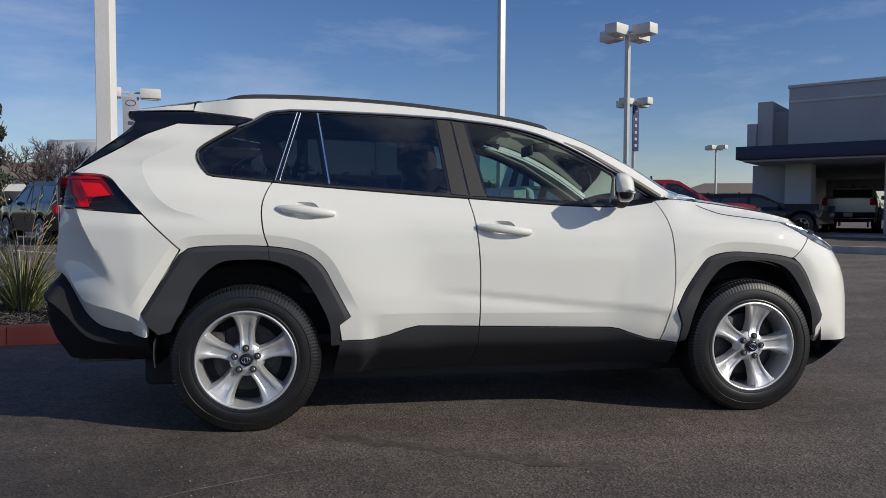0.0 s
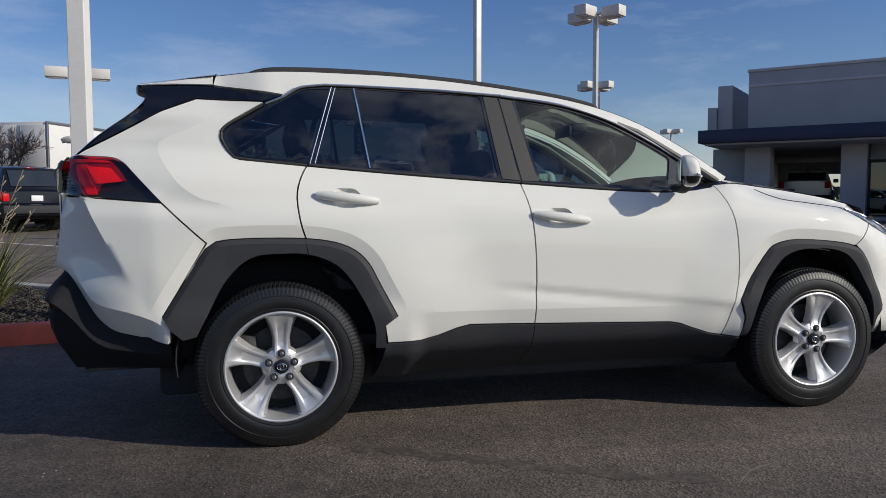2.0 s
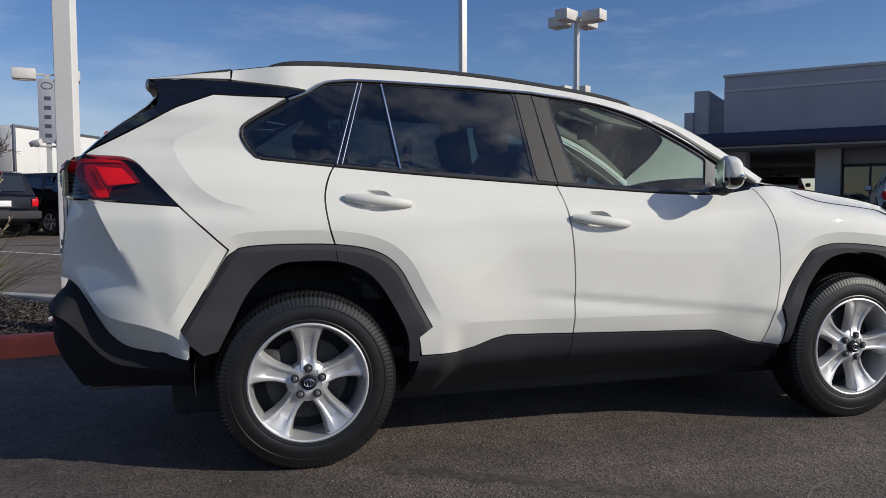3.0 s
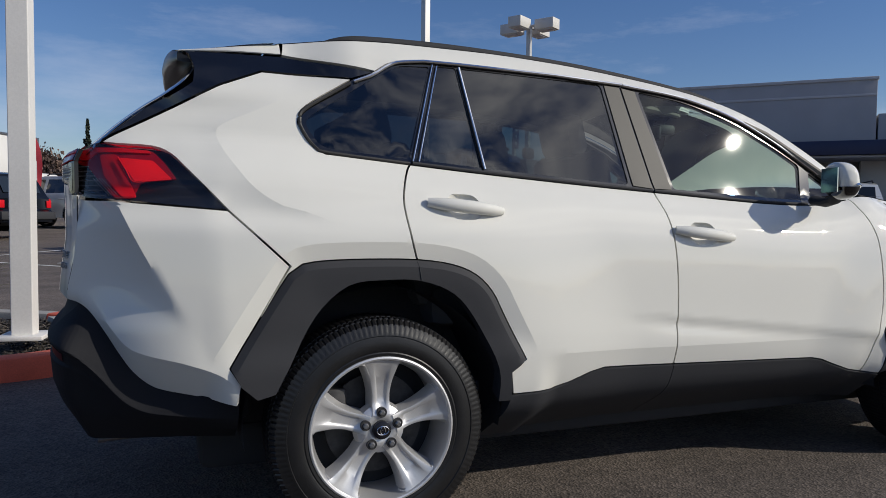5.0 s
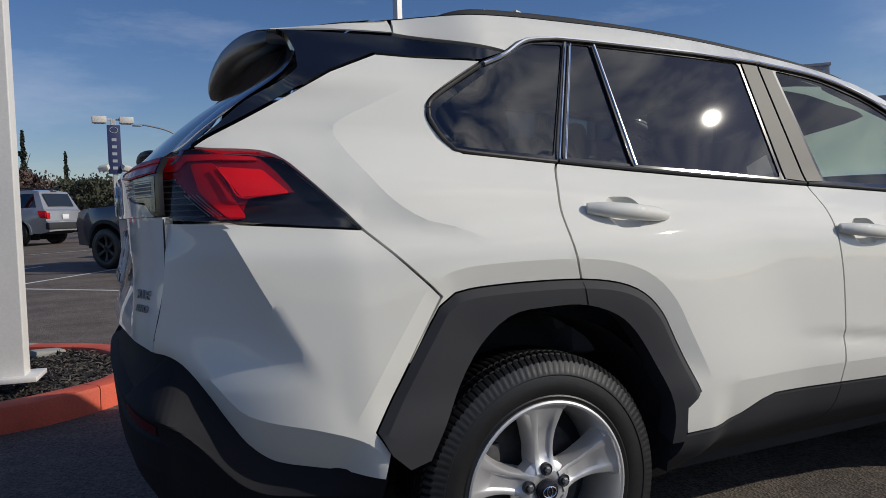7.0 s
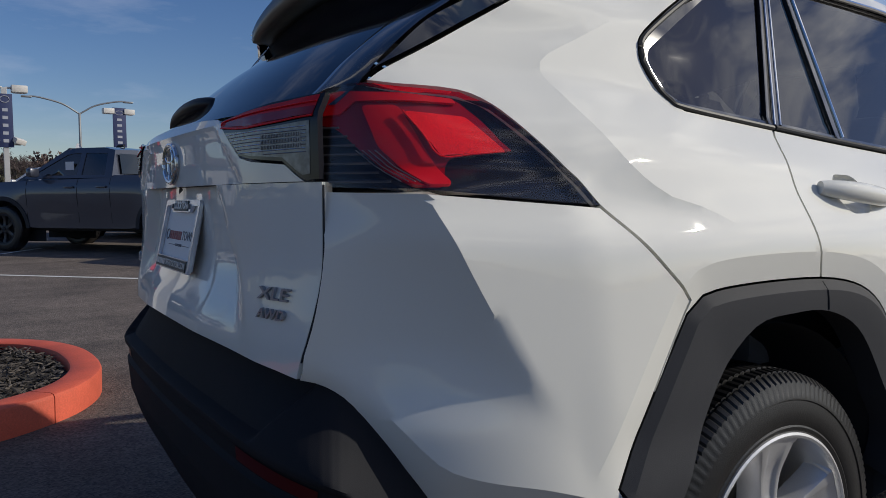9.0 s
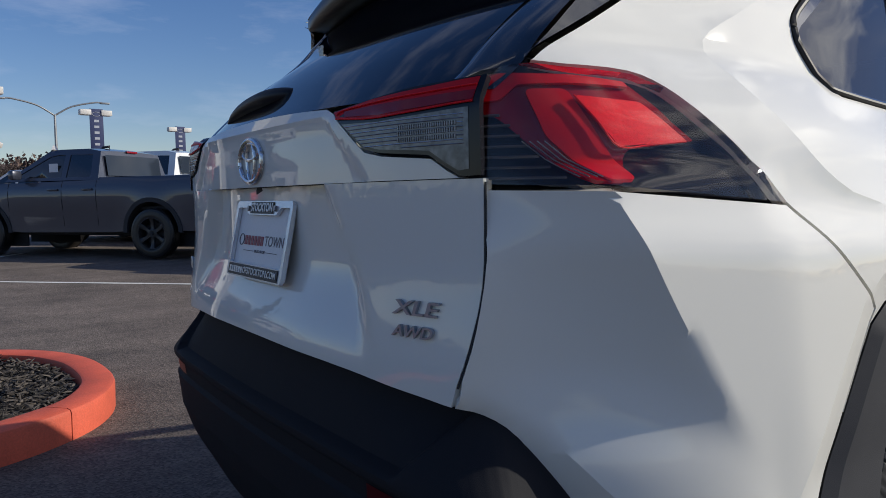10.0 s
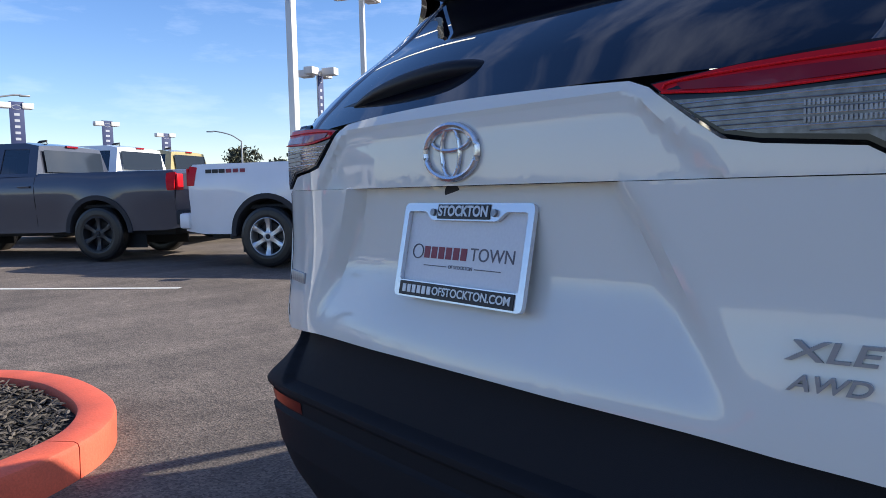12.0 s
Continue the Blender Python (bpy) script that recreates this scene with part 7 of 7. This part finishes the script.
G = 0.48
wall = shop_box("upper_wall", 0.0, 6.6, 0.0, 8.0, 3.30, 5.50, WALL_GREY, "high grey parapet wall")
shop_box("parapet_cap", -0.04, 6.64, -0.05, 8.05, 5.50, 5.60, WALL_LIGHT)
shop_box("parapet_band", 0.0, 6.6, -0.03, 0.0, 4.98, 5.06, WALL_LIGHT)
shop_box("stepped_wall", -1.05, -0.02, 0.5, 8.0, 3.30, 4.78, WALL_GREY)
shop_box("stepped_wall", -1.05, -0.55, 0.1, 3.0, 3.30, 5.12, WALL_GREY, "stepped parapet block")
shop_box("side_wall", -1.37, -1.07, 0.0, 9.0, 3.30, 4.36, WALL_GREY)
shop_box("low_wing", 6.66, 16.0, 0.0, 8.0, 3.30, 4.40, WALL_GREY, "lower wing of the building")
# canopy
shop_box("canopy", -1.20, 16.0, -2.0, 0.6, 2.96, 3.39, FASCIA, "navy metal canopy fascia")
shop_box("soffit", -1.0, 16.0, -1.85, 13.3, 2.88, 2.95, SOFFIT)
# columns and the drive-through
shop_box("pier", -1.20, -0.10, 0.2, 0.9, G, 2.88, WALL_GREY, "grey stucco pier")
shop_box("pier", -0.05, 0.78, -0.10, 0.75, G, 2.88, WALL_LIGHT, "pale stucco pier")
shop_box("pier", 2.95, 3.70, -0.10, 0.75, G, 2.88, WALL_LIGHT, "pale stucco pier")
shop_box("pier", 6.20, 6.95, -0.10, 0.75, G, 2.88, WALL_LIGHT, "pale stucco pier")
shop_box("pier", 9.6, 10.3, -0.10, 0.75, G, 2.88, WALL_LIGHT, "pale stucco pier")
shop_box("back_wall", -1.2, -0.5, 13.0, 13.3, G, 2.88, WALL_GREY)
shop_box("back_wall", 2.6, 16.0, 13.0, 13.3, G, 2.88, WALL_GREY)
shop_box("lintel", -0.5, 2.6, 13.0, 13.3, 2.3, 2.88, WALL_GREY)
shop_box("side_return", -1.2, -0.95, 0.9, 13.0, G, 2.88, WALL_GREY)
for u0, u1 in ((3.75, 6.15), (7.0, 9.55)):
    win = shop_box("shop_window", u0, u1, 0.55, 0.60, G + 0.02, 2.30, SHOP_GLASS, "dark shop window", 0.0)
    for u in np.linspace(u0, u1, 4):
        part("mullion", box((0.07, 0.09, 1.95), (u, 0.55, G + 0.98), 0.008), FRAME_DARK, win)
    part("transom", box((u1 - u0, 0.09, 0.08), (0.5 * (u0 + u1), 0.55, 2.32), 0.008), FRAME_DARK, win)
    shop_box("upper_panel", u0, u1, 0.5, 0.62, 2.38, 2.88, SOFFIT)
solid("apron", (lambda bm: (bmesh.ops.transform(bm, matrix=shop_m, verts=bm.verts), bm)[1])(box((24, 15.5, 0.12), (7.0, 5.9, 0.44), 0.02)), CONCRETE, "concrete apron under the canopy", "pavement", "", "structure")
solid("kerb_far", (lambda bm: (bmesh.ops.transform(bm, matrix=shop_m, verts=bm.verts), bm)[1])(box((12, 0.16, 0.22), (4.0, -9.5, 0.31), 0.02)), CONCRETE, "pale concrete kerb before the building", "kerb", "", "structure")
vehicle("pickup_truck", "silver pickup truck seen from behind under the canopy", heading(20.5, 21.05, 0.66, 0.75, 0.0), SILVER, "pickup", WHEEL_SILVER, 1.0, 0.94, 0.39, 0.94, tailgate_mark=False)
vehicle("parked_suv", "low black car parked beside the building", heading(13.2, 18.6, 0.85, -0.5, 0.0), BLACKBLUE, "suv", WHEEL_SILVER, 1.0, 0.78, 0.36, 0.92)
vehicle("parked_suv", "white SUV with a roof rack parked before the shop windows", heading(18.6, 13.2, 0.66, 0.75, 0.0), WHITE_FAR, "suv", WHEEL_SILVER, 1.0, 0.95, 0.36, 0.92, rack=True)

# ---------------------------------------------------------------- far buildings and trees
ROOF_TAN = mat("tan roof", (0.20, 0.155, 0.12), 0.85, grain=0.1, grain_size=8)
WALL_TAN = mat("tan wall", (0.34, 0.30, 0.26), 0.9, grain=0.08, grain_size=4)


def far_house(x, y, w, d, h, roof, turn, label, wall_mat=None):
    ob = thing("far_building", label, "building", pose(x, y, ground_z(x, y), 0, 0, turn), "far buildings")
    part("wall", box((w, d, h), (0, 0, h / 2), 0.05), wall_mat or WALL_TAN, ob)
    bm = bmesh.new()
    a = [bm.verts.new(p) for p in ((-w / 2 - 0.5, -d / 2 - 0.5, h), (w / 2 + 0.5, -d / 2 - 0.5, h), (w / 2 + 0.5, d / 2 + 0.5, h), (-w / 2 - 0.5, d / 2 + 0.5, h), (-w / 2 + d * 0.3, 0, h + roof), (w / 2 - d * 0.3, 0, h + roof))]
    for f in ((0, 1, 5, 4), (1, 2, 5), (2, 3, 4, 5), (3, 0, 4), (3, 2, 1, 0)):
        bm.faces.new([a[i] for i in f])
    part("roof", bm, ROOF_TAN, ob)
    for k in range(int(w / 3)):
        win = part("window", box((1.2, 0.08, 1.0), (-w / 2 + 1.8 + 3 * k, -d / 2 - 0.02, h * 0.55), 0.02), FRAME_DARK, ob)
    return ob


far_house(-19.0, 62.0, 22, 10, 2.6, 2.2, 5, "low tan building with a hipped roof beyond the street")
far_house(33.0, 50.0, 9, 7, 2.3, 0.9, -20, "small far building with a pale roof", WALL_LIGHT)
far_house(-26.0, 60.0, 10, 10, 3.2, 1.0, 10, "low pale building beyond the street", WALL_LIGHT)
far_house(2.0, 92.0, 60, 12, 3.2, 1.6, 0, "long low tan building on the far side of the street")

TWIG = island_tone(mat("bare twigs", (0.10, 0.075, 0.07), 0.9), (0.055, 0.040, 0.038), (0.19, 0.145, 0.14))
TRUNK = mat("tree bark", (0.10, 0.085, 0.07), 0.9, grain=0.3, grain_size=12, bump=0.01, bump_size=15)
NEEDLE = island_tone(mat("dark cypress", (0.03, 0.045, 0.03), 0.8), (0.014, 0.022, 0.016), (0.060, 0.080, 0.045))
OAK = island_tone(mat("dull foliage", (0.06, 0.07, 0.04), 0.8), (0.028, 0.034, 0.022), (0.11, 0.11, 0.065))
RUSSET = island_tone(mat("russet leaves", (0.1, 0.06, 0.05), 0.8), (0.050, 0.032, 0.030), (0.17, 0.11, 0.085))


def grow(r, bm, twigs, p, d, length, radius, depth):
    q = p + d * length
    m = p.lerp(q, 0.5) + Vector((r.gauss(0, 0.05), r.gauss(0, 0.05), 0)) * length
    put_tube(bm if depth > 1 else twigs, [p, m, q], [radius, radius * 0.85, radius * 0.68], 6 if depth > 2 else 4, False)
    if depth == 0:
        return
    for _ in range(3 if depth > 3 else (4 if depth > 1 else 6)):
        a = Vector((r.gauss(0, 1), r.gauss(0, 1), r.gauss(0.35, 0.6))).normalized()
        nd = (d * 0.72 + a * 0.62).normalized()
        grow(r, bm, twigs, q if r.random() < 0.6 else m, nd, length * r.uniform(0.58, 0.78), max(radius * 0.58, 0.008), depth - 1)


def bare_tree(x, y, height, seed, label):
    r = random.Random(seed)
    ob = thing("bare_tree", label, "tree", pose(x, y, ground_z(x, y)), "far trees")
    trunk, twigs = bmesh.new(), bmesh.new()
    put_tube(trunk, [(0, 0, 0), (0.03, 0, height * 0.16), (0, 0.02, height * 0.30)], [0.16, 0.13, 0.11], 8)
    for k in range(6):
        a = k * math.tau / 6 + r.uniform(-0.4, 0.4)
        grow(r, trunk, twigs, Vector((0, 0.02, height * r.uniform(0.22, 0.30))), Vector((math.cos(a) * 0.75, math.sin(a) * 0.75, r.uniform(0.6, 1.1))).normalized(), height * 0.24, 0.06, 4)
    part("trunk", trunk, TRUNK, ob)
    part("crown", twigs, TWIG, ob, "fan of bare reddish twigs")
    return ob


def leafy(name, x, y, height, width, seed, material, label, shape, count=1500, leaf=0.16, base=0.0):
    r = random.Random(seed)
    ob = thing(name, label, "tree", pose(x, y, ground_z(x, y)), "far trees")
    trunk = tube([(0, 0, 0), (0.05, 0, height * 0.5), (0, 0, height * 0.85)], [0.14, 0.09, 0.03], 8)
    for k in range(5):
        a, z = r.uniform(0, 6.28), height * r.uniform(0.25, 0.6)
        put_tube(trunk, [(0, 0, z), (0.3 * width * math.cos(a), 0.3 * width * math.sin(a), z + 0.18 * height)], [0.05, 0.02], 6)
    part("trunk", trunk, TRUNK, ob)
    bm = bmesh.new()
    lumps = [(r.uniform(0, 6.28), r.uniform(0.15, 1.0), r.uniform(0.3, 1.0)) for _ in range(26)]
    for _ in range(count):
        if shape == "spire":
            t = r.random()**1.25
            rad = width * 0.5 * (1 - t)**0.8 * (0.6 + 0.4 * math.sin(t * 40 + 2)) * math.sqrt(r.random()) + 0.02
            a = r.uniform(0, 6.28)
            c = Vector((rad * math.cos(a), rad * math.sin(a), base + (height - base) * t))
        else:
            la, lt, lr = r.choice(lumps)
            cz = height * (0.34 + 0.50 * lt)
            cr = width * 0.5 * math.sqrt(max(1 - ((lt - 0.35) / 0.75)**2, 0.05)) * lr
            c = Vector((cr * math.cos(la), cr * math.sin(la), cz)) + Vector((r.gauss(0, 1), r.gauss(0, 1), r.gauss(0, 0.8))) * width * 0.085
        s = leaf * r.uniform(0.6, 1.4)
        m = Euler((r.uniform(0, 6), r.uniform(0, 6), r.uniform(0, 6))).to_matrix()
        vs = [bm.verts.new(c + m @ Vector(p) * s) for p in ((-0.5, -0.2, 0), (0.5, -0.25, 0.1), (0.45, 0.3, -0.1), (-0.4, 0.25, 0.05))]
        bm.faces.new(vs)
    part("crown", bm, material, ob)
    return ob


bare_tree(-9.2, 24.0, 4.2, 4, "bare round-headed tree with reddish twigs behind parked cars")
bare_tree(-7.2, 56.0, 5.4, 9, "bare reddish street tree")
bare_tree(1.6, 58.5, 4.9, 12, "bare reddish street tree beyond the trucks")
leafy("cypress_tree", -17.4, 40.0, 8.2, 2.6, 21, NEEDLE, "dark columnar conifer beyond the lot", "spire", 2200, 0.22)
leafy("cypress_tree", -5.4, 57.0, 7.1, 1.5, 22, NEEDLE, "tall thin dark cypress", "spire", 1500, 0.20)
leafy("cypress_tree", -3.2, 72.0, 6.9, 1.3, 23, NEEDLE, "tall thin dark cypress far off", "spire", 1300, 0.20)
leafy("street_tree", -8.6, 54.0, 5.0, 4.6, 31, RUSSET, "dense russet street tree", "round", 2600, 0.22)
leafy("street_tree", -5.9, 55.0, 4.6, 4.2, 32, RUSSET, "dense russet street tree", "round", 2600, 0.22)
leafy("street_tree", -2.6, 68.0, 4.6, 5.0, 33, OAK, "dull green rounded tree", "round", 2400, 0.25)
leafy("street_tree", 0.3, 70.0, 4.9, 5.0, 34, OAK, "dull green rounded tree", "round", 2400, 0.25)
leafy("street_tree", -1.2, 62.0, 4.3, 4.4, 35, OAK, "dull green rounded tree", "round", 2000, 0.25)
leafy("street_tree", 4.4, 60.0, 4.2, 4.4, 36, RUSSET, "dense russet street tree", "round", 2200, 0.22)
leafy("street_tree", 27.2, 62.7, 5.4, 3.4, 37, OAK, "dark rounded tree far off", "round", 1800, 0.25)
leafy("street_tree", 33.0, 64.0, 4.0, 6.0, 38, OAK, "low dark trees far off", "round", 1800, 0.3)
leafy("street_tree", 18.0, 75.0, 3.9, 7.0, 39, OAK, "low dark trees far off", "round", 1800, 0.3)
leafy("street_tree", -13.5, 60.0, 4.2, 5.0, 40, RUSSET, "dense russet street tree", "round", 2200, 0.25)


def far_woods():
    bm = bmesh.new()
    r = random.Random(5)
    for k in range(5200):
        a = r.uniform(0, math.tau)
        d = r.uniform(150, 230)
        h = 2.2 + 2.2 * abs(noise.noise(Vector((math.cos(a) * 6, math.sin(a) * 6, 1)))) + 1.2 * abs(noise.noise(Vector((math.cos(a) * 25, math.sin(a) * 25, 3))))
        c = Vector((d * math.cos(a), d * math.sin(a), r.random()**0.8 * h * d / 150))
        s = r.uniform(0.8, 2.2)
        m = Euler((r.uniform(0, 6), r.uniform(0, 6), r.uniform(0, 6))).to_matrix()
        vs = [bm.verts.new(c + m @ Vector(p) * s) for p in ((-0.6, -0.3, 0), (0.6, -0.35, 0.2), (0.5, 0.4, -0.2), (-0.5, 0.35, 0.1))]
        bm.faces.new(vs)
    return bm


solid("far_woods", far_woods(), OAK, "low belt of trees along the horizon", "trees", "", "stuff", False)
